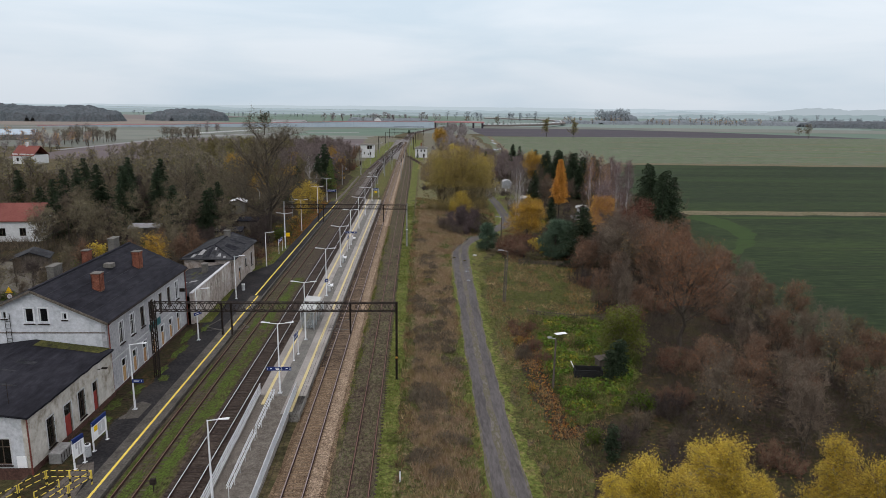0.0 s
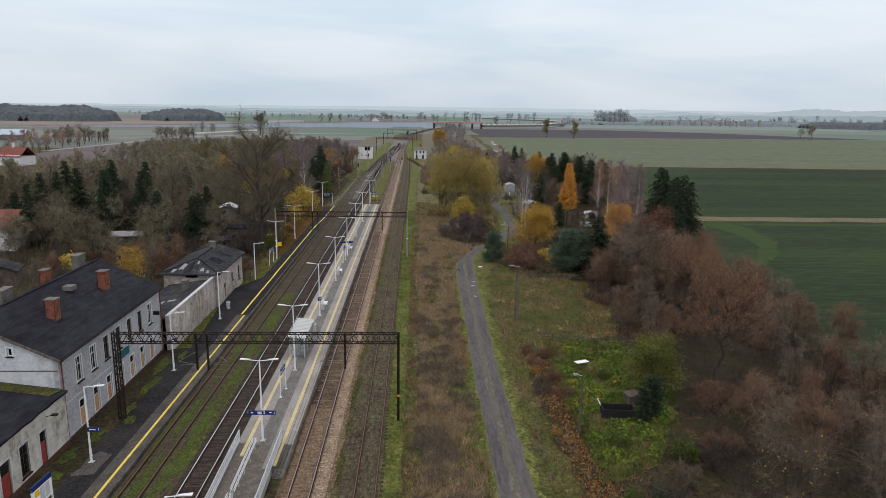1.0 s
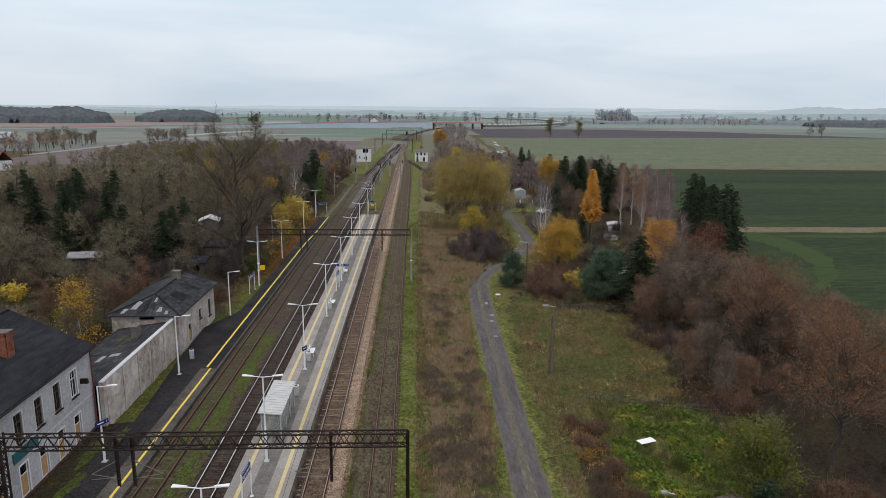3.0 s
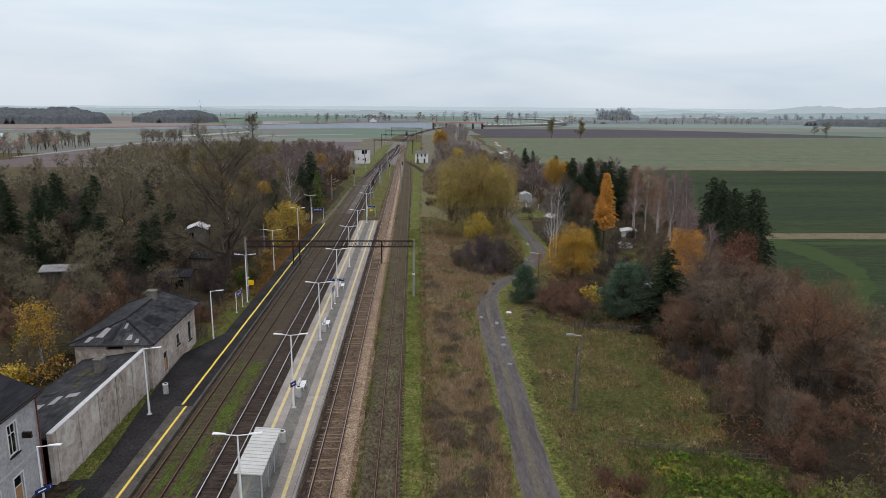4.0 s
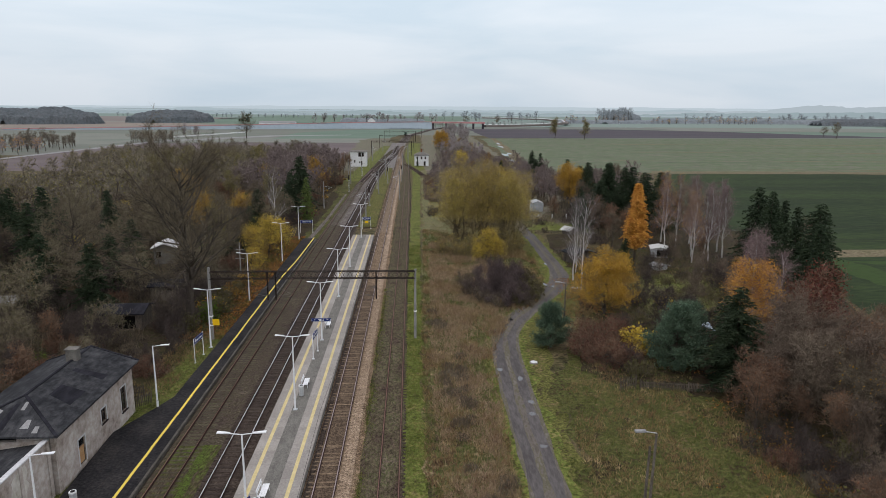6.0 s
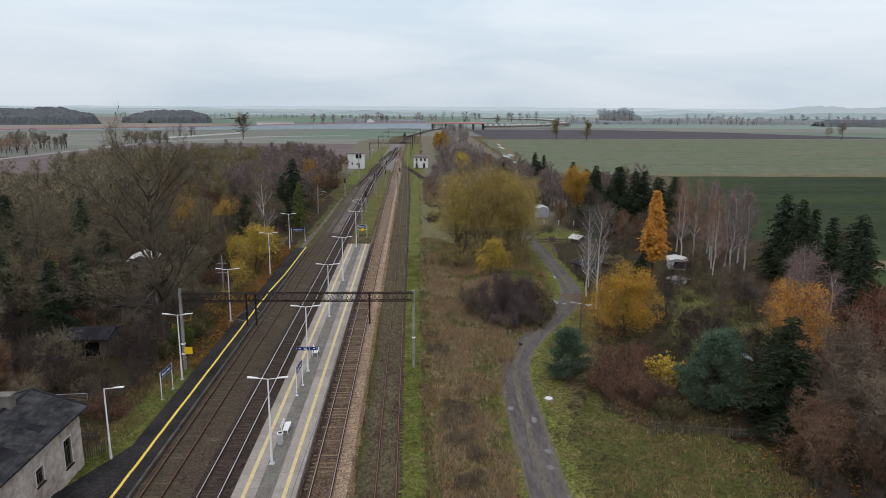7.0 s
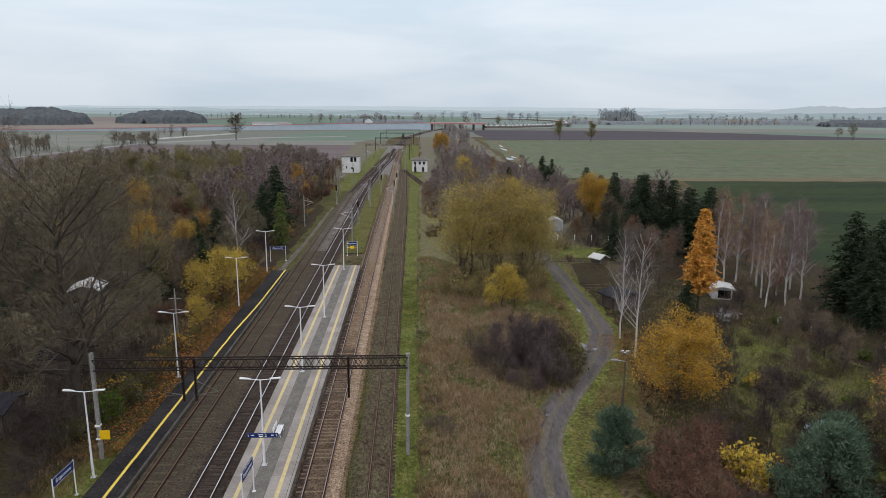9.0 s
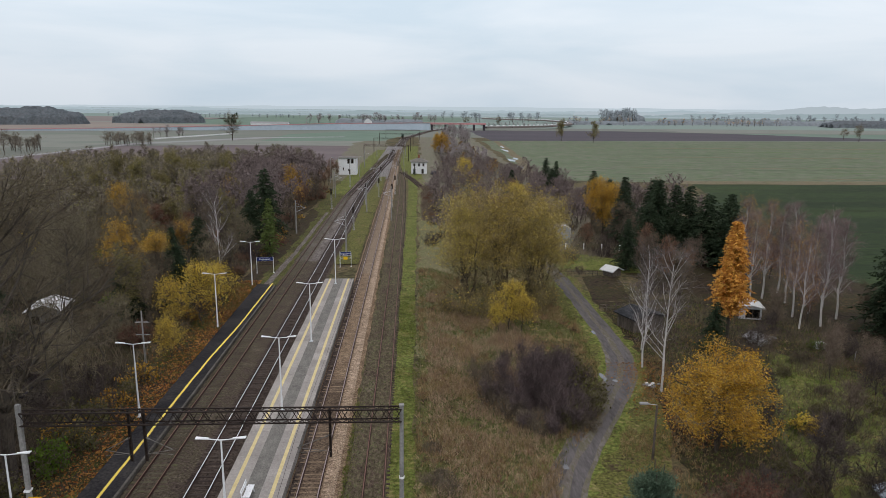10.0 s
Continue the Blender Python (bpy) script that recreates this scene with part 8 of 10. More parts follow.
def pine(seed, h, spread, label, n=15000):
    """A bushy young pine: rounded crown of upturned needle tufts."""
    rng = np.random.default_rng(seed)
    t = thing("pine", label, "tree", group="conifers")
    trunk = Shape().line([(0, 0, -0.1), (0.05, 0, h * 0.6), (0, 0, h * 0.95)], 0.12, 0.03, 7)
    base, way, lens = [], [], []
    for k in range(90):
        f = rng.uniform(0.06, 0.97)
        reach = spread * (1 - abs(f - 0.32) ** 1.4 * 1.3) * rng.uniform(0.6, 1.2)
        d = unit(rng, 0.25)
        p = np.array([0, 0, f * h * 0.9])
        end = p + d * max(0.2, reach)
        trunk.tube(tuple(p), tuple(end), 0.03, 0.01, 4, caps=False)
        m = n // 90
        c = p + (end - p) * rng.uniform(0.35, 1.0, (m, 1)) + rng.normal(size=(m, 3)) * 0.17
        base.extend(c)
        way.extend(d * 0.4 + rng.normal(size=(m, 3)) * 0.6 + np.array([0, 0, 0.4]))
        lens.extend(rng.uniform(0.16, 0.34, m))
    part("trunk", trunk, MAT_BARK, t)
    part("foliage", Shape().spikes(base, way, lens, 0.034, flat=True), MAT_NEEDLE_PINE, t)
    return t


def thicket(seed, rx, ry, h, label, twig, leaf=None, n_leaf=0, n=2600, name="shrub", leaf_size=0.12, twig_w=0.026):
    """A dense shrub of many arching stems from the ground."""
    rng = np.random.default_rng(seed)
    t = thing(name, label, "shrub", group="shrubs")
    stems = Shape()
    base, way, lens, tips = [], [], [], []
    for k in range(26):
        a, q = rng.uniform(0, 2 * math.pi), math.sqrt(rng.uniform(0, 1))
        x, y = rx * q * math.cos(a), ry * q * math.sin(a)
        hh = h * (1 - 0.62 * q * q) * rng.uniform(0.7, 1.05)
        p0, p2 = np.array([x * 0.55, y * 0.55, -0.1]), np.array([x, y, hh])
        p1 = (p0 + p2) / 2 + rng.normal(size=3) * 0.12 * h
        stems.line([tuple(p0), tuple(p1), tuple(p2)], 0.03, 0.008, 3)
        m = n // 26
        f = rng.uniform(0.12, 1.0, (m, 1))
        c = np.where(f < 0.5, p0 + (p1 - p0) * f * 2, p1 + (p2 - p1) * (f - 0.5) * 2) + rng.normal(size=(m, 3)) * 0.06 * h
        c[:, 2] = np.abs(c[:, 2])
        d = (p2 - p0) / h * 0.5 + rng.normal(size=(m, 3)) * 0.5 + np.array([0, 0, 0.3])
        ln = rng.uniform(0.25, 0.6, m) * min(1.6, 0.35 * h)
        base.extend(c), way.extend(d), lens.extend(ln)
        tips.extend(c + d * ln[:, None] * 0.7)
    tagged(part("stem", stems, MAT_BARK, t), kind="stuff")
    c = part("crown", Shape().spikes(base, way, lens, twig_w, flat=True), twig, t)
    if leaf and n_leaf:
        tips = np.array(tips)
        part("foliage", Shape().leaves(tips[rng.integers(0, len(tips), n_leaf)] + rng.normal(size=(n_leaf, 3)) * 0.1, leaf_size, rng), leaf, c)
    return t


PLACED = {}


def plant(proto, x, y, size=1.0, turn=None, z=0.0, tall=None, label=""):
    """Sets the prototype at its first place, and copies of it at the later ones."""
    turn = turn if turn is not None else (x * 37.0 + y * 91.0) % 360
    m = pose(x, y, z, 0, 0, turn) @ Matrix.Diagonal((size, size, tall or size, 1))
    if proto.name not in PLACED:
        PLACED[proto.name] = 1
        proto.matrix_basis = m
        ob = proto
    else:
        ob = copy_thing(proto, pose(0, 0, 0))
        ob.matrix_basis = m
    if label:
        ob["label"] = label
    return ob


# prototypes: heights are true heights at size 1
BARE_A = broadleaf("bare_tree", "bare brown deciduous tree with fine twigs in the wood", 1, 10, 3.6, 0.17, MAT_BARK, MAT_TWIG, limbs=16, subs=5, twigs=5, fine=4, twig_w=0.03, lite=True, top_narrow=0.5)
BARE_B = broadleaf("bare_tree", "bare olive-brown tree with a rounded twig crown", 2, 9, 3.8, 0.16, MAT_BARK, MAT_TWIG_OLIVE, MAT_LEAF_OLIVE, 260, 0.12, limbs=16, subs=5, twigs=5, fine=4, twig_w=0.03, lite=True, rise=0.5, top_narrow=0.45)
BARE_C = broadleaf("bare_tree", "bare many-stemmed tree with reddish-brown twigs", 3, 8, 3.0, 0.13, MAT_BARK, MAT_TWIG_RED, MAT_LEAF_RUST, 200, 0.13, limbs=16, subs=5, twigs=5, fine=4, twig_w=0.03, lite=True, rise=0.8, top_narrow=0.5, stems=2)
BARE_D = broadleaf("bare_tree", "dark bare thicket tree with dense twigs", 4, 7, 3.2, 0.12, MAT_BARK, MAT_TWIG_DARK, limbs=16, subs=5, twigs=5, fine=4, twig_w=0.03, lite=True, first=0.12, rise=0.6, top_narrow=0.5, stems=3)
FINE_A = broadleaf("bare_tree", "bare reddish-brown thicket tree with fine twigs", 61, 7.5, 2.9, 0.11, MAT_BARK, MAT_TWIG_RED, MAT_LEAF_RUST, 300, 0.1, limbs=20, subs=6, twigs=5, fine=5, twig_w=0.018, lite=True, rise=0.9, top_narrow=0.45, stems=3, first=0.1, twig_len=0.9)
FINE_B = broadleaf("bare_tree", "bare grey-brown thicket tree with fine twigs", 62, 8, 2.8, 0.11, MAT_BARK, MAT_TWIG_GREY, limbs=20, subs=6, twigs=5, fine=5, twig_w=0.018, lite=True, rise=1.0, top_narrow=0.45, stems=2, first=0.1, twig_len=0.9)
FINE_C = broadleaf("bare_tree", "bare brown thicket tree with scattered yellow leaves", 63, 6.5, 2.8, 0.10, MAT_BARK, MAT_TWIG, MAT_LEAF_GOLD, 150, 0.11, limbs=20, subs=6, twigs=5, fine=5, twig_w=0.018, lite=True, rise=0.8, top_narrow=0.4, stems=3, first=0.08, twig_len=0.9)
GREEN_WILLOW = broadleaf("green_willow", "loose green willow bush still in leaf", 64, 5.2, 3.2, 0.10, MAT_BARK, MAT_TWIG_OLIVE, MAT_LEAF_FRESH, 9000, 0.12, limbs=20, subs=6, twigs=5, fine=3, rise=0.8, droop=0.1, top_narrow=0.35, first=0.08, stems=4, twig_len=0.9)
RUST_TREE = broadleaf("rust_tree", "large open tree with rust-brown buds and twigs", 5, 12, 7.0, 0.28, MAT_BARK, MAT_TWIG_RED, MAT_LEAF_RUST, 5500, 0.09, limbs=26, subs=8, twigs=6, fine=6, rise=0.6, top_narrow=0.35, first=0.33, twig_len=1.1, twig_w=0.014)
RUST_SMALL = broadleaf("rust_tree", "dark rust-red tree holding its leaves", 6, 9, 3.4, 0.16, MAT_BARK, MAT_TWIG_RED, MAT_LEAF_WINE, 3600, 0.14, limbs=16, subs=5, twigs=5, fine=3, twig_w=0.04, lite=True, top_narrow=0.45)
OAK = broadleaf("bare_oak", "large bare spreading tree with gnarled limbs by the platform", 7, 19, 8.0, 0.42, MAT_BARK, MAT_TWIG_OAK, limbs=34, subs=9, twigs=7, fine=9, first=0.22, rise=0.5, top_narrow=0.4, twig_len=1.15, twig_w=0.0115, bend=0.05)
WILLOW = broadleaf("willow", "wide olive-yellow willow thinning its leaves", 8, 11, 5.4, 0.22, MAT_BARK, MAT_TWIG_WILLOW, MAT_LEAF_WILLOW, 13000, 0.08, leaf_low=0.45, limbs=40, subs=6, twigs=6, fine=5, twig_w=0.015, rise=1.0, droop=0.1, top_narrow=0.35, first=0.03, stems=8, twig_len=1.1, lite=True)
GOLD = broadleaf("golden_tree", "rounded golden-leaved tree in the gardens", 9, 8.5, 4.2, 0.16, MAT_BARK, MAT_TWIG_OLIVE, MAT_LEAF_GOLD, 28000, 0.085, limbs=20, subs=6, twigs=5, fine=3, rise=0.65, top_narrow=0.4, first=0.1, stems=2)
YELLOW = broadleaf("yellow_birch", "bright yellow leafy birch by the lane", 10, 9.5, 2.3, 0.13, MAT_BARK_BIRCH, MAT_TWIG_OLIVE, MAT_LEAF_YELLOW, 27000, 0.066, limbs=22, subs=6, twigs=6, fine=3, rise=0.9, top_narrow=0.6, first=0.15, twig_len=0.7)
YELLOW_SMALL = broadleaf("yellow_tree", "small tree with sparse yellow leaves", 11, 6, 2.8, 0.09, MAT_BARK, MAT_TWIG, MAT_LEAF_YELLOW, 4400, 0.09, limbs=13, subs=5, twigs=4, fine=3, rise=0.7)
ORANGE_SMALL = broadleaf("orange_tree", "slim young tree with orange-yellow leaves", 12, 6, 1.6, 0.07, MAT_BARK_BIRCH, MAT_TWIG, MAT_LEAF_GOLD, 3400, 0.085, limbs=14, subs=4, twigs=4, fine=3, rise=0.9)
ORANGE_BIRCH = broadleaf("orange_birch", "tall birch with thinning pale orange leaves", 13, 15, 3.6, 0.09, MAT_BARK_BIRCH, MAT_TWIG_PURPLE, MAT_LEAF_ORANGE, 10500, 0.085, leaf_high=0.78, limbs=24, subs=6, twigs=6, fine=6, rise=1.1, droop=0.15, top_narrow=0.7, trunk_top=0.92, bend=0.03, twig_w=0.016)
BIRCH_BARE = broadleaf("bare_birch", "slender bare birch with a white trunk and purple twigs", 14, 14, 3.4, 0.16, MAT_BARK_BIRCH, MAT_TWIG_PURPLE, limbs=24, subs=5, twigs=5, fine=8, twig_w=0.013, rise=1.9, droop=0.12, top_narrow=0.6, trunk_top=0.93, first=0.22, bend=0.025)
BIRCH_TINTED = broadleaf("thinning_birch", "slender birch with a white trunk and a few rust-orange leaves", 17, 14, 3.4, 0.16, MAT_BARK_BIRCH, MAT_TWIG_PURPLE, MAT_LEAF_ORANGE, 1500, 0.07, limbs=24, subs=5, twigs=5, fine=6, twig_w=0.014, rise=1.9, droop=0.12, top_narrow=0.6, trunk_top=0.93, first=0.22, bend=0.025)
BIRCH_OPEN = broadleaf("bare_birch", "open bare birch with pale grey limbs by the lane", 15, 11, 3.6, 0.10, MAT_BARK_BIRCH, MAT_TWIG_PALE, limbs=18, subs=4, twigs=4, fine=3, rise=1.0, droop=0.05, top_narrow=0.5, trunk_top=0.92, first=0.2, bend=0.02, twig_w=0.014)
SPRUCE_A = spruce(21, 14, 3.7, "tall dark green spruce with dense boughs")
SPRUCE_B = spruce(22, 11, 3.6, "dark spruce with drooping boughs", full=0.62)
SPRUCE_C = spruce(26, 12.5, 3.0, "slim dark spruce with an uneven crown", full=0.9)
LARCH = spruce(23, 14, 3.1, "conical orange larch in autumn needles", MAT_LEAF_LARCH, "larch", 0.15, 0.66, 0.34)
PINE = pine(24, 5.2, 2.4, "bushy blue-green young pine")
SHRUB_DARK = thicket(31, 4.2, 3.6, 3.6, "dark leafless thicket of dense stems", MAT_TWIG_DARK, n=2300, twig_w=0.03)
BRAMBLE = thicket(39, 4.2, 3.6, 3.8, "large dark purple-brown thicket of fine stems", MAT_TWIG_BRAMBLE, n=17000, twig_w=0.012)
SHRUB_RED = thicket(32, 2.6, 2.6, 3.2, "reddish-brown twiggy shrub with few leaves", MAT_TWIG_RED, MAT_LEAF_WINE, 900, n=3600, twig_w=0.017)
SHRUB_BROWN = thicket(33, 2.2, 2.2, 2.6, "brown leafless bush of fine stems", MAT_TWIG, n=2000, twig_w=0.02)
SHRUB_GREEN = thicket(34, 1.7, 1.7, 2.2, "green leafy bush with rounded outline", MAT_TWIG, MAT_LEAF_GREEN, 1200, n=1000, leaf_size=0.15)
SHRUB_OLIVE = thicket(35, 2.0, 2.0, 2.2, "dull olive bush thinning its leaves", MAT_TWIG_OLIVE, MAT_LEAF_OLIVE, 800, n=1400, leaf_size=0.14)
SHRUB_YELLOW = thicket(36, 1.6, 1.6, 2.0, "bright yellow bush still in leaf", MAT_TWIG_OLIVE, MAT_LEAF_YELLOW, 1900, n=900, leaf_size=0.14)
SHRUB_AMBER = thicket(37, 1.8, 1.8, 2.0, "bush with scattered amber leaves", MAT_TWIG, MAT_LEAF_GOLD, 500, n=1300, leaf_size=0.15)
WILLOW_BASE = thicket(41, 2.4, 2.4, 3.6, "fan of olive-brown willow shoots", MAT_TWIG_WILLOW, MAT_LEAF_WILLOW, 260, n=3000, twig_w=0.016)

# named trees along the east side
plant(WILLOW, 6.4, 177.5, 1.35, None, 0.0, 1.28)
plant(WILLOW, 10.6, 177, 1.5, 40, 0.0, 1.42)
plant(WILLOW, 15.6, 180, 1.3, 100, 0.0, 1.22)
for x, y, k in ((5.5, 175, 1.3), (8.5, 174, 1.4), (11.5, 174.5, 1.45), (14.5, 176.5, 1.35), (17.0, 179, 1.2)):
    plant(WILLOW_BASE, x, y, k)
plant(WILLOW, 18.4, 184, 1.0, 200, 0.0, 1.12, label="smaller olive willow beside the lane")
plant(BRAMBLE, 10.0, 146.8, 1.3, None, 0.0, 1.55)
plant(BRAMBLE, 12.6, 147.2, 1.0, None, 0.0, 1.3)
plant(BRAMBLE, 11.2, 142.6, 1.05, None, 0.0, 1.0)
for x, y, k in ((14.6, 145.6, 1.35), (15.2, 148.6, 1.5), (13.4, 143.0, 1.1), (13.6, 152.2, 1.4), (12.4, 141.6, 0.9), (14.4, 143.8, 1.2)):
    plant(SHRUB_OLIVE, x, y, k)
for x, y, k in ((6.2, 147.0, 1.1), (7.6, 143.0, 0.95), (9.4, 140.6, 0.8), (5.6, 151.5, 1.0), (13.6, 140.8, 0.7)):
    plant(SHRUB_BROWN, x, y, k)
plant(YELLOW_SMALL, 11.0, 167.6, 1.0)
plant(YELLOW_SMALL, 12.5, 166.6, 0.75)
plant(YELLOW_SMALL, 9.4, 166.2, 0.6)
plant(PINE, 13.7, 124.2, 1.0, None, 0.0, 1.12)
for x, y, k in ((17.6, 121.6, 1.15), (19.8, 124.6, 1.25), (20.6, 119.8, 1.0), (19.0, 118.4, 0.95), (22.2, 128.2, 1.0)):
    plant(SHRUB_RED, x, y, k)
plant(GOLD, 23.6, 136.4, 1.22, None, 0.0, 0.92)
plant(GOLD, 41.8, 233.5, 1.3, None, 0.0, 1.3)
plant(BIRCH_OPEN, 23.4, 148.2, 1.3)
plant(BIRCH_OPEN, 23.7, 154.6, 1.18, 200)
plant(BIRCH_OPEN, 25.4, 160.0, 0.8, 20)
plant(LARCH, 35.2, 159.4, 0.94, None, 0.0, 1.11)
plant(SPRUCE_B, 33.2, 158.2, 0.58)
plant(SPRUCE_B, 29.4, 111.6, 1.15, None, 0.0, 0.98)
plant(SPRUCE_B, 31.0, 116.2, 0.72, 80)
plant(PINE, 25.9, 117.4, 1.35, None, 0.0, 1.5, label="broad green pine in the gardens")
plant(PINE, 28.3, 120.4, 1.2, None, 0.0, 1.35, label="broad green pine in the gardens")
plant(SHRUB_YELLOW, 23.6, 123.2, 1.45)
plant(ORANGE_BIRCH, 34.4, 119.0, 1.0)
plant(ORANGE_BIRCH, 37.0, 124.0, 0.9)
plant(BIRCH_BARE, 38.6, 121.0, 0.85)
plant(RUST_SMALL, 42.0, 119.0, 1.2)
plant(RUST_SMALL, 38.0, 113.5, 1.1)
plant(FINE_B, 36.0, 108.0, 1.25)
plant(FINE_B, 33.5, 106.0, 1.1)
plant(FINE_A, 39.5, 108.5, 1.2)
plant(FINE_C, 34.8, 101.5, 1.1)
for x, y, k in ((33.2, 110.4, 1.2), (35.0, 112.6, 1.3), (31.8, 107.2, 1.0), (36.6, 104.4, 1.2), (32.2, 103.6, 1.1), (38.4, 100.6, 1.2)):
    plant(FINE_B, x, y, k)
plant(RUST_TREE, 31.0, 69.6, 0.98)
plant(RUST_TREE, 36.5, 92.0, 0.85, 130)
plant(RUST_SMALL, 44.0, 104.0, 0.8)
for i, (x, y, h) in enumerate(((59.0, 165.3, 14.6), (57.4, 158.0, 15.0), (61.5, 161.0, 13.0), (56.6, 149.0, 13.6), (54.8, 140.6, 15.2), (57.6, 143.5, 13.6), (52.6, 136.6, 13.2), (53.5, 198.0, 14.2), (56.0, 204.0, 12.5), (44.9, 209.0, 15.4), (46.8, 214.5, 14.6), (49.8, 206.5, 14.6), (51.6, 202.6, 13.4), (48.4, 222.0, 14.0), (43.2, 225.0, 12.6), (46.2, 233.0, 13.4), (42.0, 205.5, 11.2), (51.0, 216.0, 13.6), (35.9, 198.4, 9.6), (47.0, 262.0, 12.0), (49.6, 256.0, 10.2), (46.4, 322.0, 10.8), (49.0, 317.0, 10.0), (44.0, 300.0, 9.0), (63.5, 168.0, 11.5), (30.9, 300.0, 8.5))):
    proto, tall = ((SPRUCE_B, 11.0), (SPRUCE_A, 14.0), (SPRUCE_C, 12.5), (SPRUCE_A, 14.0))[i % 4]
    k = h / tall
    plant(proto, x, y, (1.2 if y > 190 else 0.92) * k, None, 0.0, 0.97 * k)
for x, y, k in ((53.0, 236.0, 1.15), (57.0, 240.0, 1.2), (60.5, 152.0, 1.1), (40.5, 215.0, 1.0)):
    plant(BARE_A, x, y, k)
for i, (x, y, k) in enumerate(((47.5, 178.0, 0.95), (49.8, 186.0, 1.0), (51.0, 181.0, 1.0), (53.2, 178.6, 1.03), (53.6, 173.5, 0.97), (50.5, 172.0, 0.9), (56.0, 171.0, 0.95), (57.5, 176.5, 0.98), (55.0, 184.0, 0.95), (48.5, 167.0, 0.85), (52.0, 168.0, 0.95))):
    plant(BIRCH_TINTED if i in (0, 1, 2, 5, 9) else BIRCH_BARE, x, y, k)
for x, y, k in ((17.0, 32.0, 0.92), (18.9, 32.4, 0.94), (13.4, 31.4, 0.88), (15.0, 29.6, 0.88), (25.9, 32.6, 0.92), (27.4, 31.0, 0.84), (11.4, 30.6, 0.78), (19.4, 30.0, 0.82)):
    plant(YELLOW, x, y, k)
for x, y, k in ((21.2, 54.0, 0.8), (19.2, 70.4, 0.5), (16.4, 56.2, 0.55), (15.0, 47.8, 0.6), (38.0, 124.0, 0.9)):
    plant(SHRUB_GREEN, x, y, k)
plant(GREEN_WILLOW, 22.8, 66.0, 1.0)
for x, y, k in ((17.5, 47.0, 0.6), (20.0, 50.5, 0.7), (22.5, 46.5, 0.75), (16.0, 41.0, 0.6), (19.5, 43.0, 0.7), (23.5, 52.5, 0.7)):
    plant(SHRUB_DARK if int(x) % 2 else SHRUB_BROWN, x, y, k)
thuja = spruce(44, 4.2, 0.75, "narrow dark green columnar thuja", MAT_NEEDLE_DARK, "thuja", 0.2, 0.3)
plant(thuja, 20.9, 61.3)
plant(thuja, 21.5, 62.0, 0.95)
plant(thuja, 19.9, 60.3, 0.85)
plant(thuja, 15.6, 44.6, 0.75)

for x, y, k in ((-30.5, 172, 0.9), (-29.8, 178, 0.8), (-29.2, 184, 0.8)):
    plant(SHRUB_AMBER, x, y, k)

# thickets of the east gardens
rngp = random.Random(77)


def scatter(protos, poly, count, lo, hi, near=2.0, avoid=()):
    xs, ys = [p[0] for p in poly], [p[1] for p in poly]
    got, tries = [], 0
    while len(got) < count and tries < count * 60:
        tries += 1
        x, y = rngp.uniform(min(xs), max(xs)), rngp.uniform(min(ys), max(ys))
        if not inside(np.array([x]), np.array([y]), poly)[0] or any(math.hypot(x - a, y - b) < near for a, b in got) or any(math.hypot(x - a, y - b) < c for a, b, c in avoid):
            continue
        got.append((x, y))
        plant(rngp.choice(protos), x, y, rngp.uniform(lo, hi), rngp.uniform(0, 360))


scatter([FINE_A, FINE_B, FINE_C, FINE_A, SHRUB_RED, FINE_B], [(24, 44), (58, 40), (48, 74), (49, 96), (44, 112), (31, 100), (27, 84), (25, 60)], 78, 0.6, 1.0, 2.1, [(32.8, 73.5, 6.5), (30, 68, 4), (22, 64, 4.5)])
scatter([SHRUB_RED, SHRUB_BROWN, SHRUB_OLIVE, SHRUB_AMBER], [(24, 82), (31, 84), (33, 100), (29, 108), (26, 96)], 9, 0.6, 1.0, 1.8)
scatter([SHRUB_BROWN, SHRUB_RED, SHRUB_AMBER], [(12.0, 50), (14, 50), (14.4, 80), (12.4, 86), (11.4, 66)], 9, 0.35, 0.6, 1.5)
scatter([SHRUB_BROWN, SHRUB_OLIVE, BARE_D, SHRUB_GREEN, FINE_B, SHRUB_DARK], [(28, 128), (46, 124), (52, 150), (46, 166), (30, 154), (26, 130)], 46, 0.4, 0.8, 1.9, [(43.5, 171, 4), (34.4, 119, 2), (25.2, 140, 4)])
scatter([FINE_A, FINE_B, SHRUB_RED, FINE_C, SHRUB_DARK], [(30, 108), (46, 106), (53, 124), (47, 133), (36, 130), (31, 124)], 30, 0.55, 0.95, 2.0, [(34.4, 119, 1.5), (27.2, 107.6, 3)])
scatter([SHRUB_RED, SHRUB_BROWN, SHRUB_DARK, SHRUB_OLIVE], [(16.5, 119), (24, 114), (29, 122), (27, 130), (20, 131)], 10, 0.5, 0.85, 1.8, [(13.9, 125.2, 3), (23.6, 122.4, 3.2), (27, 119.5, 3), (24.6, 117, 3)])
scatter([FINE_B, SHRUB_BROWN, FINE_A, SHRUB_DARK], [(25, 86), (30, 86), (33, 100), (31, 109), (26.5, 108.5), (25.5, 98)], 15, 0.55, 0.85, 1.7)
plant(SHRUB_YELLOW, 33.0, 139.5, 0.9)
scatter([BARE_C, SHRUB_BROWN, SHRUB_DARK, BARE_A], [(25, 172), (42, 176), (42, 215), (38, 300), (27, 300), (26, 215)], 26, 0.5, 0.85, 3.0, [(32.4, 195, 3.5), (31.2, 228, 6), (28, 186, 5)])
scatter([BARE_A, BARE_C, SHRUB_BROWN, SHRUB_AMBER, BARE_B], [(5, 200), (20, 196), (24, 225), (5, 225)], 12, 0.6, 0.9, 3.0)
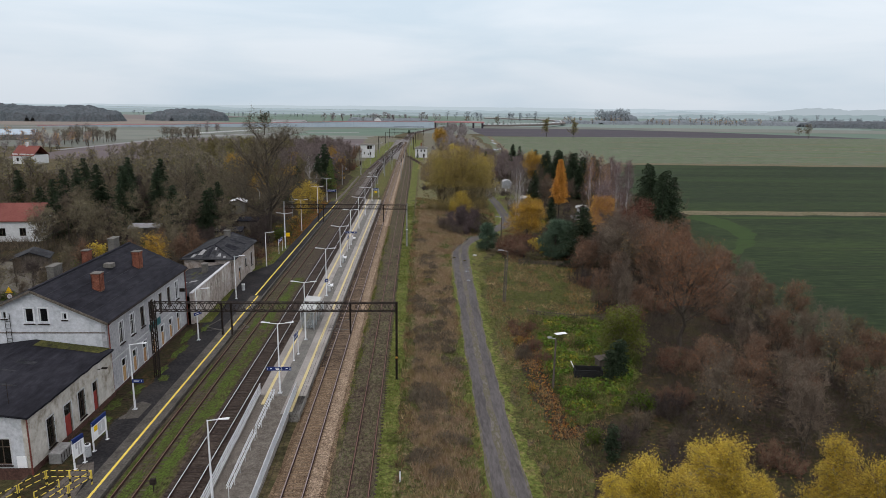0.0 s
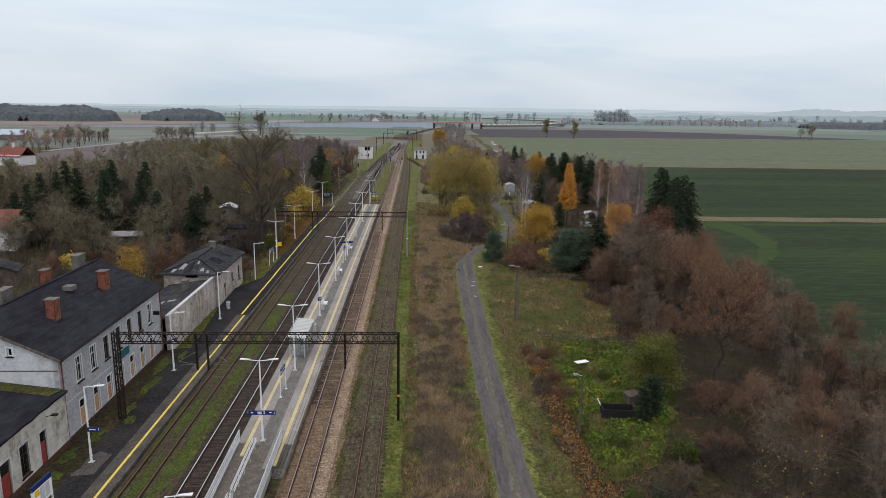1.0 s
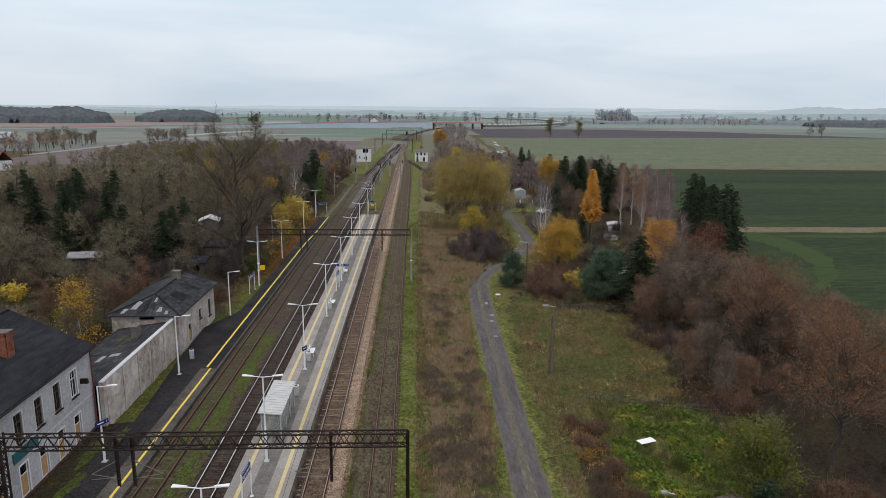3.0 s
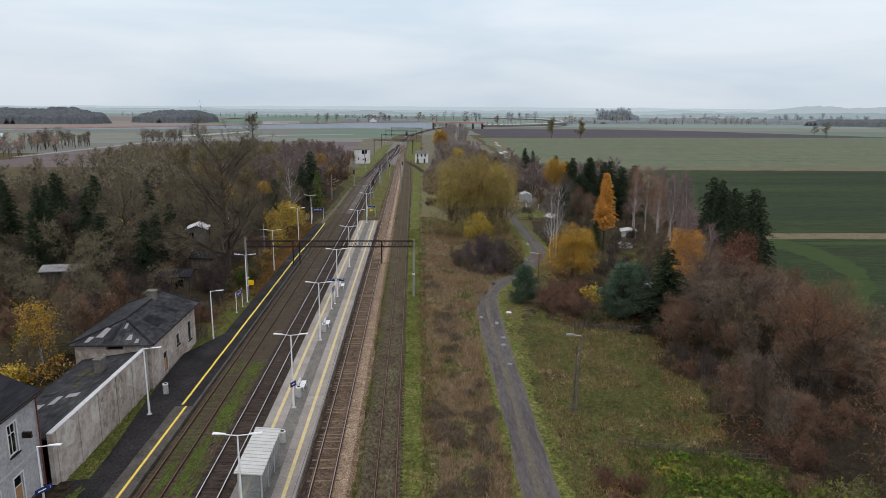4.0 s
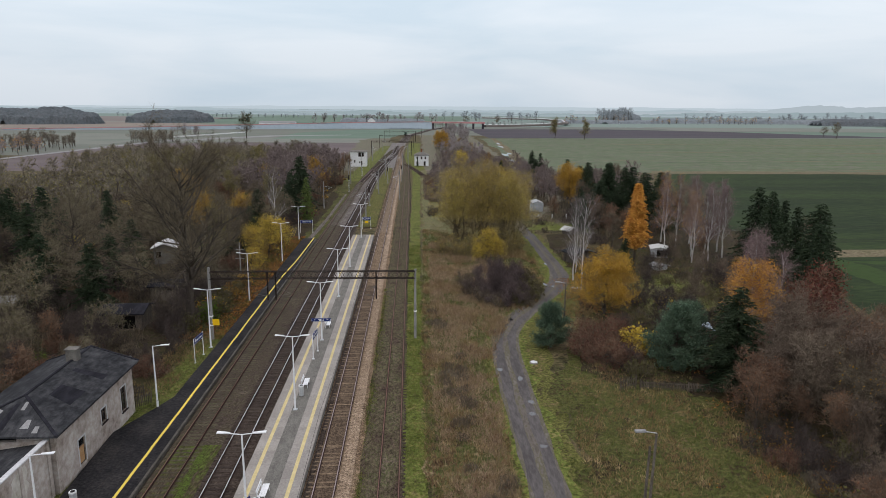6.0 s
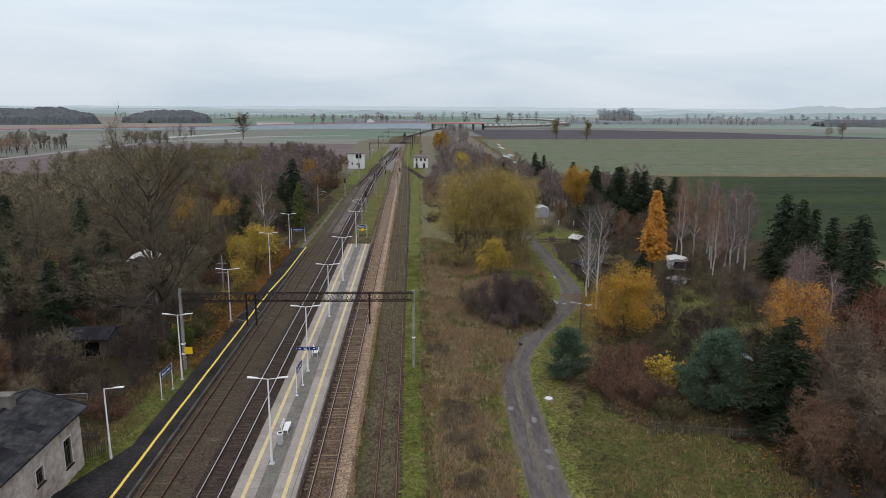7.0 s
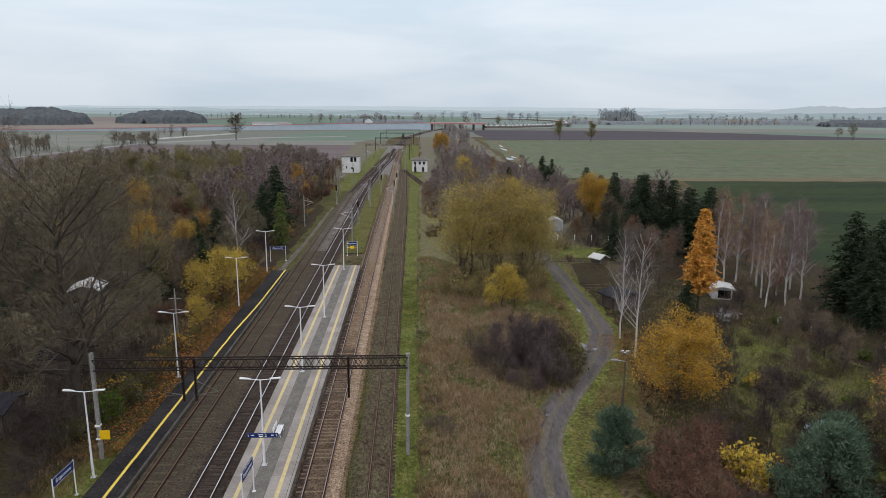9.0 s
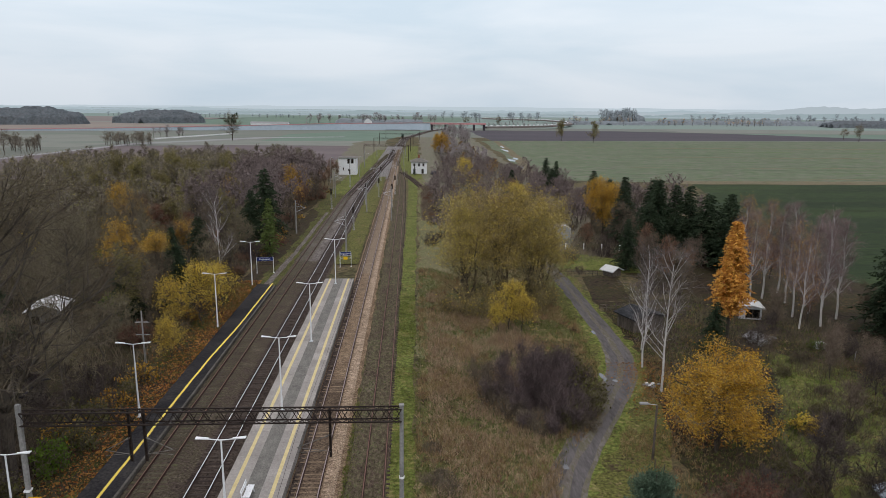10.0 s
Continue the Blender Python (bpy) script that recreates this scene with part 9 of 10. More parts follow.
scatter([SHRUB_DARK, SHRUB_BROWN, SHRUB_DARK], [(-60, 124), (-36, 122), (-31, 124), (-30, 150), (-44, 160), (-60, 150)], 22, 0.6, 0.9, 2.6, [(-38.6, 131.5, 4.5), (-54.5, 131, 4), (-30.4, 133, 2), (-37.8, 145, 3)])
scatter([SHRUB_RED, SHRUB_BROWN, SHRUB_AMBER, BARE_C], [(-30.5, 192), (-27.5, 205), (-27, 300), (-31, 320), (-33, 200)], 24, 0.5, 0.85, 2.4)
scatter([SHRUB_DARK, SHRUB_RED], [(2.5, 215), (6, 215), (7, 330), (3.2, 330)], 12, 0.4, 0.6, 3.0)
scatter([FINE_B, FINE_A, BARE_C, FINE_B], [(39, 164), (62, 166), (66, 214), (42, 232), (36, 196)], 16, 0.65, 0.95, 2.6, [(44, 173, 4.5)])
plant(GOLD, 16.0, 474, 1.6, None, 0.0, 1.35, label="bright orange tree by the far line")
plant(YELLOW_SMALL, 26.0, 255, 1.4)
plant(YELLOW_SMALL, 18.0, 330, 1.5)
plant(BIRCH_OPEN, 17.0, 345, 0.9)
plant(BIRCH_OPEN, 22.0, 338, 0.9)
plant(SPRUCE_C, 0.2, 362, 0.30)

# west wood
OAKS = ((-30.4, 132.6, 1.3), (-53.0, 151.0, 0.8), (-45.0, 172.0, 0.75), (-50.0, 205.0, 0.7))
for x, y, k in OAKS:
    plant(OAK, x, y, k)
for x, y, k in ((-73, 151, 1.0), (-71.4, 164, 1.05), (-62, 160, 1.05), (-66, 148, 1.0), (-69, 156, 0.95), (-60, 152, 0.95), (-78, 146, 0.95), (-84, 168, 1.0), (-80, 156, 0.9), (-57, 172, 0.9), (-76, 175, 0.9), (-90, 150, 0.9)):
    plant(SPRUCE_A, x, y, k)
for x, y, k in ((-31.8, 227, 1.34), (-33.5, 222, 1.0), (-36.0, 196, 0.9), (-34.5, 180, 0.85), (-38, 172, 0.8)):
    plant(SPRUCE_B, x, y, k)
plant(SPRUCE_B, -49.5, 163.0, 0.8)
plant(BIRCH_OPEN, -30.8, 188.5, 1.32, label="bare birch with pale limbs in the west wood")
plant(YELLOW_SMALL, -28.6, 171.5, 1.25)
plant(YELLOW_SMALL, -27.6, 177.5, 1.0)
plant(YELLOW_SMALL, -30.2, 167.0, 1.1)
plant(YELLOW_SMALL, -27.8, 158.0, 0.75)
GOLD_TOP = broadleaf("golden_topped_tree", "bare tree with golden leaves still in its crown", 16, 12.5, 2.8, 0.12, MAT_BARK, MAT_TWIG, MAT_LEAF_GOLD, 2600, 0.09, leaf_low=0.78, limbs=22, subs=6, twigs=5, fine=4, rise=1.0, top_narrow=0.5, twig_w=0.02, lite=True)
plant(GOLD_TOP, -32.6, 168.6, 1.05)
plant(ORANGE_SMALL, -45.5, 188.5, 1.7, label="tree with an orange crown inside the wood")
plant(ORANGE_SMALL, -41.2, 100.5, 1.25)
plant(SPRUCE_C, -34.0, 178.0, 0.92)
OLIVE_TREE = broadleaf("olive_tree", "tall olive-green tree thinning its leaves in the wood", 18, 12, 4.2, 0.18, MAT_BARK, MAT_TWIG_OLIVE, MAT_LEAF_MOSSY, 3600, 0.15, limbs=18, subs=5, twigs=5, fine=4, twig_w=0.03, lite=True, rise=0.8, top_narrow=0.4, first=0.15)
for x, y, k in ((-76, 274, 1.1), (-72, 290, 1.15), (-64, 282, 1.05), (-58, 296, 1.1), (-52, 276, 0.95), (-82, 262, 1.0), (-68, 268, 0.9), (-46, 214, 0.9), (-40, 226, 0.85), (-88, 290, 1.1), (-56, 250, 0.8), (-96, 276, 1.0), (-62, 312, 1.0), (-80, 310, 1.05), (-44, 252, 0.8)):
    plant(OLIVE_TREE, x, y, k)
for x, y, k in ((-66, 238, 1.7), (-62.5, 234, 1.5), (-54, 217, 1.6), (-36, 284, 1.7), (-33.6, 280, 1.5), (-34.5, 292, 1.5), (-48, 262, 1.5), (-40, 200, 1.4)):
    plant(ORANGE_SMALL, x, y, k, label="orange-leaved tree inside the bare wood")
for x, y, k in ((-50, 224, 0.75), (-44.4, 137.4, 0.9), (-47.6, 150.8, 0.8), (-52.6, 141.0, 0.95), (-70.8, 181, 0.9)):
    plant(SPRUCE_B, x, y, k)
light_spruce = spruce(45, 11, 2.3, "light green conifer at the wood's edge", MAT_NEEDLE_LIGHT, "spruce", 0.5)
plant(light_spruce, -27.6, 210.0, 1.0)
plant(SHRUB_AMBER, -29.0, 146.0, 1.0)
plant(SHRUB_AMBER, -29.0, 152.0, 1.1)
plant(SHRUB_AMBER, -30.0, 140.0, 1.1)
plant(SHRUB_GREEN, -29.0, 135.5, 1.1)
for x, y, k in ((-28.6, 139.0, 1.0), (-29.8, 142.0, 1.2), (-28.8, 148.6, 0.8)):
    plant(SHRUB_OLIVE, x, y, k)
plant(SHRUB_OLIVE, -30.5, 131.0, 1.0)
plant(SHRUB_YELLOW, -58.6, 117.5, 1.3, label="yellow-green bush behind the station")
plant(SHRUB_YELLOW, -42, 96, 1.2)
plant(SHRUB_AMBER, -38.5, 98, 1.3)
plant(SHRUB_BROWN, -33, 116, 0.9)
plant(SHRUB_BROWN, -31, 119, 0.9)
WEST_AVOID = [(-42.6, 156, 3), (-40.4, 149, 2.6), (-36.6, 126.5, 3.4), (-34.4, 120, 2.6), (-33.6, 118.6, 3), (-46.2, 167, 5), (-44.5, 161, 2.5), (-57.5, 136, 5), (-38.6, 132, 5), (-82, 133, 9), (-78, 122, 6), (-37.8, 145, 3.5), (-30.4, 133, 3), (-44, 172, 2), (-64, 106, 5), (-50, 74, 6)]
scatter([BARE_A, BARE_B, BARE_B, BARE_D, BARE_B], [(-92, 120), (-60, 118), (-36, 128), (-31, 150), (-31, 240), (-60, 235), (-78, 198)], 148, 0.6, 1.08, 2.7, WEST_AVOID)
scatter([SHRUB_BROWN, SHRUB_DARK, SHRUB_RED], [(-60, 124), (-31, 122), (-29.5, 190), (-30, 250), (-44, 250), (-60, 180)], 30, 0.6, 1.0, 2.5, WEST_AVOID)
scatter([BARE_A, BARE_B, BARE_D], [(-110, 60), (-60, 56), (-56, 70), (-60, 112), (-110, 112)], 36, 0.7, 1.05, 3.4, WEST_AVOID)
scatter([BARE_A, BARE_B, BARE_D, SHRUB_BROWN, SHRUB_DARK, SHRUB_GREEN], [(-60, 60), (-44, 64), (-43, 88), (-37, 96), (-46, 100), (-62, 98)], 20, 0.5, 0.8, 2.6, WEST_AVOID)
for x, y, k in ((-74, 134, 1.0), (-86, 130, 1.0), (-80, 140, 0.9), (-96, 128, 1.0), (-64, 142, 0.85)):
    plant(SPRUCE_C if int(y) % 4 else SPRUCE_B, x, y, k)
scatter([SHRUB_BROWN, SHRUB_OLIVE, BARE_C, SHRUB_GREEN, BARE_B], [(-62, 96), (-44, 90), (-36, 110), (-31, 114), (-30, 122), (-60, 128)], 44, 0.45, 0.8, 2.2, WEST_AVOID)
scatter([YELLOW_SMALL, ORANGE_SMALL, RUST_SMALL, SHRUB_OLIVE, SHRUB_GREEN, OLIVE_TREE], [(-60, 130), (-34, 160), (-31, 180), (-31, 300), (-60, 300), (-80, 200)], 26, 0.7, 1.15, 5.0, WEST_AVOID)
scatter([SHRUB_DARK, SHRUB_BROWN, SHRUB_DARK, BARE_D, SHRUB_RED], [(-44, 112), (-30.2, 115), (-28.9, 120), (-28.7, 137), (-44, 136)], 26, 0.5, 0.85, 1.9, WEST_AVOID)
scatter([BARE_A, BARE_C], [(-30.5, 235), (-27.5, 235), (-29, 350), (-36, 350)], 14, 0.6, 0.9, 3.0)

# woods farther off, joined
def faint_tree(seed, h, spread, **kw):
    rng = np.random.default_rng(seed)
    t_, c_, tips = grow(rng, h, spread, 0.18, limbs=11, subs=4, twigs=3, fine=3, twig_w=0.085, lite=True, **kw)
    fol = Shape().leaves(tips[rng.integers(0, len(tips), 200)] + rng.normal(size=(200, 3)) * 0.3, 0.2, rng)
    return [(np.array(q.v), q.f) for q in (t_, c_, fol)]


LIGHT = [faint_tree(54, 10, 4.2, top_narrow=0.4), faint_tree(55, 9, 4.2, rise=0.8, first=0.12, stems=2), faint_tree(56, 8.5, 3.6, rise=1.0, first=0.12, stems=3)]


def grove(label, poly, count, lo, hi, near, twig, avoid=(), leaf=None):
    """A crowd of bare trees too many and far to pick apart."""
    xs, ys = [p[0] for p in poly], [p[1] for p in poly]
    t = thing("bare_grove", label, "wood", kind="stuff")
    out = [Shape(), Shape(), Shape()]
    got, tries = [], 0
    while len(got) < count and tries < count * 50:
        tries += 1
        x, y = rngp.uniform(min(xs), max(xs)), rngp.uniform(min(ys), max(ys))
        if not inside(np.array([x]), np.array([y]), poly)[0] or any(math.hypot(x - a, y - b) < near for a, b in got) or any(math.hypot(x - a, y - b) < c for a, b, c in avoid):
            continue
        got.append((x, y))
        k, a = rngp.uniform(lo, hi), rngp.uniform(0, 6.28)
        turn = np.array([[math.cos(a), math.sin(a), 0], [-math.sin(a), math.cos(a), 0], [0, 0, 1]]) * k
        for s_, (v, f) in zip(out, rngp.choice(LIGHT)):
            s_.add(map(tuple, v @ turn + np.array([x, y, 0])), f)
    tagged(part("trunk", out[0], MAT_BARK, t), kind="stuff")
    tagged(part("crown", out[1], twig, t), kind="stuff")
    if leaf:
        tagged(part("foliage", out[2], leaf, t), kind="stuff")


grove("olive bare wood thinning towards the fields", [(-140, 200), (-76, 200), (-60, 235), (-52, 250), (-62, 345), (-130, 345), (-150, 260)], 120, 0.95, 1.35, 3.6, MAT_TWIG_FAR, [(-140, 252, 16), (-150, 272, 20), (-128, 232, 13), (-145, 300, 16)], MAT_LEAF_MOSSY)
grove("plum-brown bare wood beside the yard", [(-52, 235), (-33, 240), (-31, 300), (-33, 345), (-62, 345)], 70, 0.9, 1.3, 3.2, MAT_TWIG_PLUM)
grove("olive bare wood behind the spruces", [(-130, 120), (-92, 120), (-76, 200), (-140, 200)], 40, 0.8, 1.2, 4.0, MAT_TWIG, [(-82, 134, 9)], MAT_LEAF_OLIVE)
grove("low bare scrub beyond the wood", [(-150, 345), (-36, 345), (-50, 405), (-130, 385)], 95, 0.75, 1.15, 4.0, MAT_TWIG_FAR, (), MAT_LEAF_OLIVE)
grove("bare trees round the village houses", [(-250, 320), (-190, 320), (-190, 380), (-250, 440)], 16, 0.7, 1.0, 6.0, MAT_TWIG_HAZE, [(-174, 305, 11), (-290, 495, 18)])
grove("plum-brown scrub behind the gardens", [(27, 240), (38, 238), (47, 250), (52, 300), (48, 345), (34, 345), (28, 300)], 80, 0.5, 0.95, 2.8, MAT_TWIG_PLUM, [(31.2, 228, 6), (46.4, 322, 4), (49, 317, 4)])
grove("tall bare trees at the field corner", [(50, 225), (62, 222), (66, 262), (52, 262)], 14, 0.9, 1.25, 4.0, MAT_TWIG_PLUM)
grove("reddish bare scrub along the line", [(5, 225), (20, 215), (26, 300), (36, 400), (14, 400), (5, 300)], 95, 0.5, 0.85, 2.8, MAT_TWIG_PLUM, [(8, 362, 9), (2, 369, 8)])
grove("bare scrub along the far line", [(14, 400), (36, 400), (40, 460), (30, 560), (14, 560)], 60, 0.5, 0.85, 3.0, MAT_TWIG_HAZE, [(8, 362, 9), (2, 369, 8), (20, 470, 4)])
grove("bare trees beside the far railway curve", [(20, 560), (42, 560), (62, 860), (40, 860)], 40, 0.8, 1.1, 4.5, MAT_TWIG_HAZE)

grove("bare trees along the country road", [(-206, 540), (-176, 535), (-178, 560), (-205, 566)], 26, 0.7, 1.05, 2.2, MAT_TWIG_FAR)
grove("scrub clump beside the slip road", [(-212, 645), (-190, 655), (-196, 690), (-216, 680)], 9, 0.8, 1.2, 5.0, MAT_TWIG_HAZE)
grove("autumn garden trees round the village", [(-262, 400), (-205, 380), (-205, 440), (-262, 460)], 16, 0.9, 1.2, 6.0, MAT_TWIG_HAZE, [(-290, 495, 18)], MAT_LEAF_ORANGE)
grove("golden and rust leaved scrub along the line", [(10, 230), (22, 230), (40, 400), (34, 540), (18, 540)], 26, 0.4, 0.75, 4.0, MAT_TWIG_RED, [(8, 362, 9), (2, 369, 8)], MAT_LEAF_GOLD)

# lone far trees
plant(OAK, -140, 620, 1.12, label="lone bare tree with mistletoe balls beyond the fields")
rng = np.random.default_rng(3)
s = Shape()
for k in range(13):
    a = rng.uniform(0, 6.28)
    c = np.array([-140 + 6 * math.cos(a) * rng.uniform(0.2, 1), 620 + 5 * math.sin(a), rng.uniform(13, 21)])
    s.leaves(c + rng.normal(size=(60, 3)) * 0.45, 0.4, rng)
solid("mistletoe", s, MAT_NEEDLE_DARK, "round mistletoe clumps in the lone tree", "mistletoe", "stuff")
for x, y, k in ((401, 674, 1.7), (415, 717, 1.2), (75, 1000, 1.6), (120, 1010, 1.6)):
    plant(BARE_B, x, y, k, label="lone tree standing in the open fields")
for x, y, k in ((125.8, 651, 1.6), (146.9, 628, 1.5)):
    plant(OLIVE_TREE, x, y, k, None, 0.0, k * 0.95, label="lone golden-olive tree at the edge of the ploughed field")


def canopy(poly, h, mat, label, seed, cell=4.0):
    """A distant wood: one closed canopy of rounded crowns, with an uneven top and a steep edge."""
    rng = np.random.default_rng(seed)
    xs, ys = [p[0] for p in poly], [p[1] for p in poly]
    gx, gy = np.arange(min(xs), max(xs) + cell, cell), np.arange(min(ys), max(ys) + cell, cell)
    px, py = (a.ravel() for a in np.meshgrid(gx, gy))
    px, py = px + rng.uniform(-0.3, 0.3, len(px)) * cell, py + rng.uniform(-0.3, 0.3, len(py)) * cell
    ok = inside(px, py, poly)
    n = max(20, int(ok.sum() * cell * cell / 55))
    cx, cy = rng.uniform(min(xs), max(xs), n * 2), rng.uniform(min(ys), max(ys), n * 2)
    top = h * rng.uniform(0.78, 1.06, len(cx)) * np.array([0.92 + 0.22 * noise.noise((x * 0.012, y * 0.012, seed)) for x, y in zip(cx, cy)])
    z = np.zeros(len(px))
    for k in range(0, len(px), 500):
        d = np.hypot(px[k:k + 500, None] - cx, py[k:k + 500, None] - cy)
        z[k:k + 500] = np.max(top - 0.05 * d * d * (h / 18), axis=1)
    edge = np.full(len(px), 1e9)
    for (x0, y0), (x1, y1) in zip(poly, poly[1:] + poly[:1]):
        t = np.clip(((px - x0) * (x1 - x0) + (py - y0) * (y1 - y0)) / ((x1 - x0) ** 2 + (y1 - y0) ** 2), 0, 1)
        edge = np.minimum(edge, np.hypot(px - x0 - t * (x1 - x0), py - y0 - t * (y1 - y0)))
    z = np.maximum(z, 0.5 * h) * np.clip(0.35 + 0.65 * np.sqrt(edge / (1.6 * h)) + rng.uniform(-0.06, 0.06, len(z)), 0.2, 1.0) + rng.uniform(-0.035, 0.035, len(z)) * h
    w, s = len(gx), Shape()
    s.v = [(x, y, q if o else 0.0) for x, y, q, o in zip(px, py, z, ok)]
    for r in range(len(gy) - 1):
        for c in range(w - 1):
            q = (r * w + c, r * w + c + 1, r * w + w + c + 1, r * w + w + c)
            if any(ok[i] for i in q):
                s.f.append(q)
    s.m = [0] * len(s.f)
    return solid("far_wood", s, mat, label, "wood", "stuff")


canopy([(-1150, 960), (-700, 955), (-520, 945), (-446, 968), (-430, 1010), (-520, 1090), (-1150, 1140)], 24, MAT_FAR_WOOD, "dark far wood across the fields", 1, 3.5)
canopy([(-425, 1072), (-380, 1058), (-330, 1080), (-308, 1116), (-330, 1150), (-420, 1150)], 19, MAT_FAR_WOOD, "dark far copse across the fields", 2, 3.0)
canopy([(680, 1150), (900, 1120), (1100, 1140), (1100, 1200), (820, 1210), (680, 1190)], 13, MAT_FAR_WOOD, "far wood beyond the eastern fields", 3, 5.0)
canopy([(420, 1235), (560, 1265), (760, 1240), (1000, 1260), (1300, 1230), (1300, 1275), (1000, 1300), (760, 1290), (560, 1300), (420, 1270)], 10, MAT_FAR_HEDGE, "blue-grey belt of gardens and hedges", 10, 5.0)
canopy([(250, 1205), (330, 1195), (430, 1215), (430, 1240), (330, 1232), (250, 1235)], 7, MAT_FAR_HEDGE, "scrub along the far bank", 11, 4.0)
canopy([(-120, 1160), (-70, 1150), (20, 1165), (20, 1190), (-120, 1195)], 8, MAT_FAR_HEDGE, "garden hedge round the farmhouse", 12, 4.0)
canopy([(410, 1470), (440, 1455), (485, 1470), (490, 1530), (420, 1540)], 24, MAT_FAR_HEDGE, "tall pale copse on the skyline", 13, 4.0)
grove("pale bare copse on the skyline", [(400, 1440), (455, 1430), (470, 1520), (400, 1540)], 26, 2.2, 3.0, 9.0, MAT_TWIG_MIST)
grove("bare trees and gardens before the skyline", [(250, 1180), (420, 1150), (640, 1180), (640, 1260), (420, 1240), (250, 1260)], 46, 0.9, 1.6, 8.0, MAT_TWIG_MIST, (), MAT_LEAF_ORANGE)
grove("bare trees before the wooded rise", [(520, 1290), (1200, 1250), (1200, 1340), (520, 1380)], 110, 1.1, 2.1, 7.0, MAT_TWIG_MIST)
grove("bare trees beyond the express road", [(-160, 1120), (30, 1120), (40, 1220), (-160, 1230)], 26, 1.2, 1.9, 9.0, MAT_TWIG_HAZE)
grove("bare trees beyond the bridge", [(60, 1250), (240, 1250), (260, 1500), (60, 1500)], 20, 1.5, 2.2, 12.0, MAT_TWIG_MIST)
grove("scrub below the express road", [(-130, 905), (60, 930), (60, 955), (-130, 930)], 34, 0.5, 0.9, 5.0, MAT_TWIG_HAZE)
grove("scrub along the approach bank", [(95, 985), (230, 1075), (230, 1100), (95, 1020)], 24, 0.4, 0.8, 6.0, MAT_TWIG_HAZE)
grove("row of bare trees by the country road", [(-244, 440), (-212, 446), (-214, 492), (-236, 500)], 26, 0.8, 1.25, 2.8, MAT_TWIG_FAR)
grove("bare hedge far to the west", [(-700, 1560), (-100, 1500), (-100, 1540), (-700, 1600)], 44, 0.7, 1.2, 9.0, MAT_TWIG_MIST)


def skyline(label, radius, x0, x1, profile, rough, mat, seed):
    """The farthest distance as a glowing, haze-coloured backdrop: a long low rise with woods along its top, closed
    behind.
    """
    rng = np.random.default_rng(seed)
    s, rows = Shape(), []
    n = int((x1 - x0) / 7)
    for i in range(n + 1):
        x = x0 + (x1 - x0) * i / n
        y = radius - 0.00003 * x * x
        hills = float(np.interp(x, *zip(*profile)))
        wood = max(0.0, noise.noise((x * 0.0035, seed, 0.0)) + 0.15) * 2.0 + 0.45 * noise.noise((x * 0.015, seed, 4.0)) + 0.3 * noise.noise((x * 0.06, seed, 7.0)) + rng.uniform(0, 0.3)
        z = max(0.2, hills + rough * wood)
        rows.append([(x, y, 0.0), (x, y + 6, z), (x, y + 60, z * 0.9), (x, y + 90, 0.0)])
    for p, q in zip(rows, rows[1:]):
        for k in range(3):
            s.add([p[k], q[k], q[k + 1], p[k + 1]], [(0, 1, 2, 3)])
    solid("backdrop", s, mat, label, "backdrop", "structure")


skyline("pale blue-grey farthest distance", 4700, -4400, 4400, ((-4400, 6), (-2700, 7), (-1200, 16), (0, 24), (1500, 25), (2700, 26), (4400, 26)), 3.0, MAT_HAZE_GLOW[0], 6)
skyline("blue-grey line of far woods", 3300, -3300, 3300, ((-3300, 0), (-800, 2), (400, 6), (1500, 9), (3300, 12)), 8.0, MAT_HAZE_GLOW[1], 7)
skyline("grey-green line of far woods", 2350, -2200, 700, ((-2200, 0), (0, 0.5), (700, 1)), 7.0, MAT_HAZE_GLOW[2], 8)
skyline("nearer wooded slope of the eastern rise", 2350, 800, 2700, ((800, 0), (1200, 8), (1700, 16), (2200, 26), (2700, 36)), 10.0, MAT_HAZE_GLOW[2], 12)
skyline("wooded rise on the eastern skyline", 2700, 650, 3000, ((650, 0), (1100, 10), (1500, 20), (1900, 38), (2400, 52), (3000, 66)), 12.0, MAT_HAZE_GLOW[3], 9)
plain_house("farmhouse", "small white farmhouse far across the fields", -66, 1130, 11, 9, 5, 9, MAT_WHITE_WALL, MAT_ROOF_GREY)
plain_house("farm_shed", "long low pale hall on the far plain", -190, 1010, 50, 12, 3.5, 5, MAT_WHITE_WALL, MAT_PATCH, ridge="x")


# grasses and weeds
def tufts(name, poly, count, lo, hi, mat, label, seed, width=0.012, lean=0.35, per=4, clump=0.10, patch=None):
    rng = np.random.default_rng(seed)
    xs, ys = [p[0] for p in poly], [p[1] for p in poly]
    px, py = rng.uniform(min(xs), max(xs), count * 2), rng.uniform(min(ys), max(ys), count * 2)
    ok = inside(px, py, poly)
    if patch is None:
        keep = np.array([noise.noise((x * 0.25, y * 0.25, seed)) > rng.uniform(-0.5, 0.25) for x, y in zip(px, py)])
    else:
        sign, at = patch
        keep = np.array([sign * (noise.noise((x * 0.3, y * 0.17, at)) + 0.5 * noise.noise((x * 0.9, y * 0.6, at))) > rng.uniform(-0.2, 0.2) for x, y in zip(px, py)])
    px, py = px[ok & keep][:count], py[ok & keep][:count]
    n = len(px) * per
    base = np.stack([np.repeat(px, per), np.repeat(py, per), np.full(n, 0.03)], 1)
    base[:, :2] += rng.normal(size=(n, 2)) * clump
    way = rng.normal(size=(n, 3)) * lean
    way[:, 2] = 1.0
    solid(name, Shape().spikes(base, way, rng.uniform(lo, hi, n), width, flat=True), mat, label, "grass", "stuff")


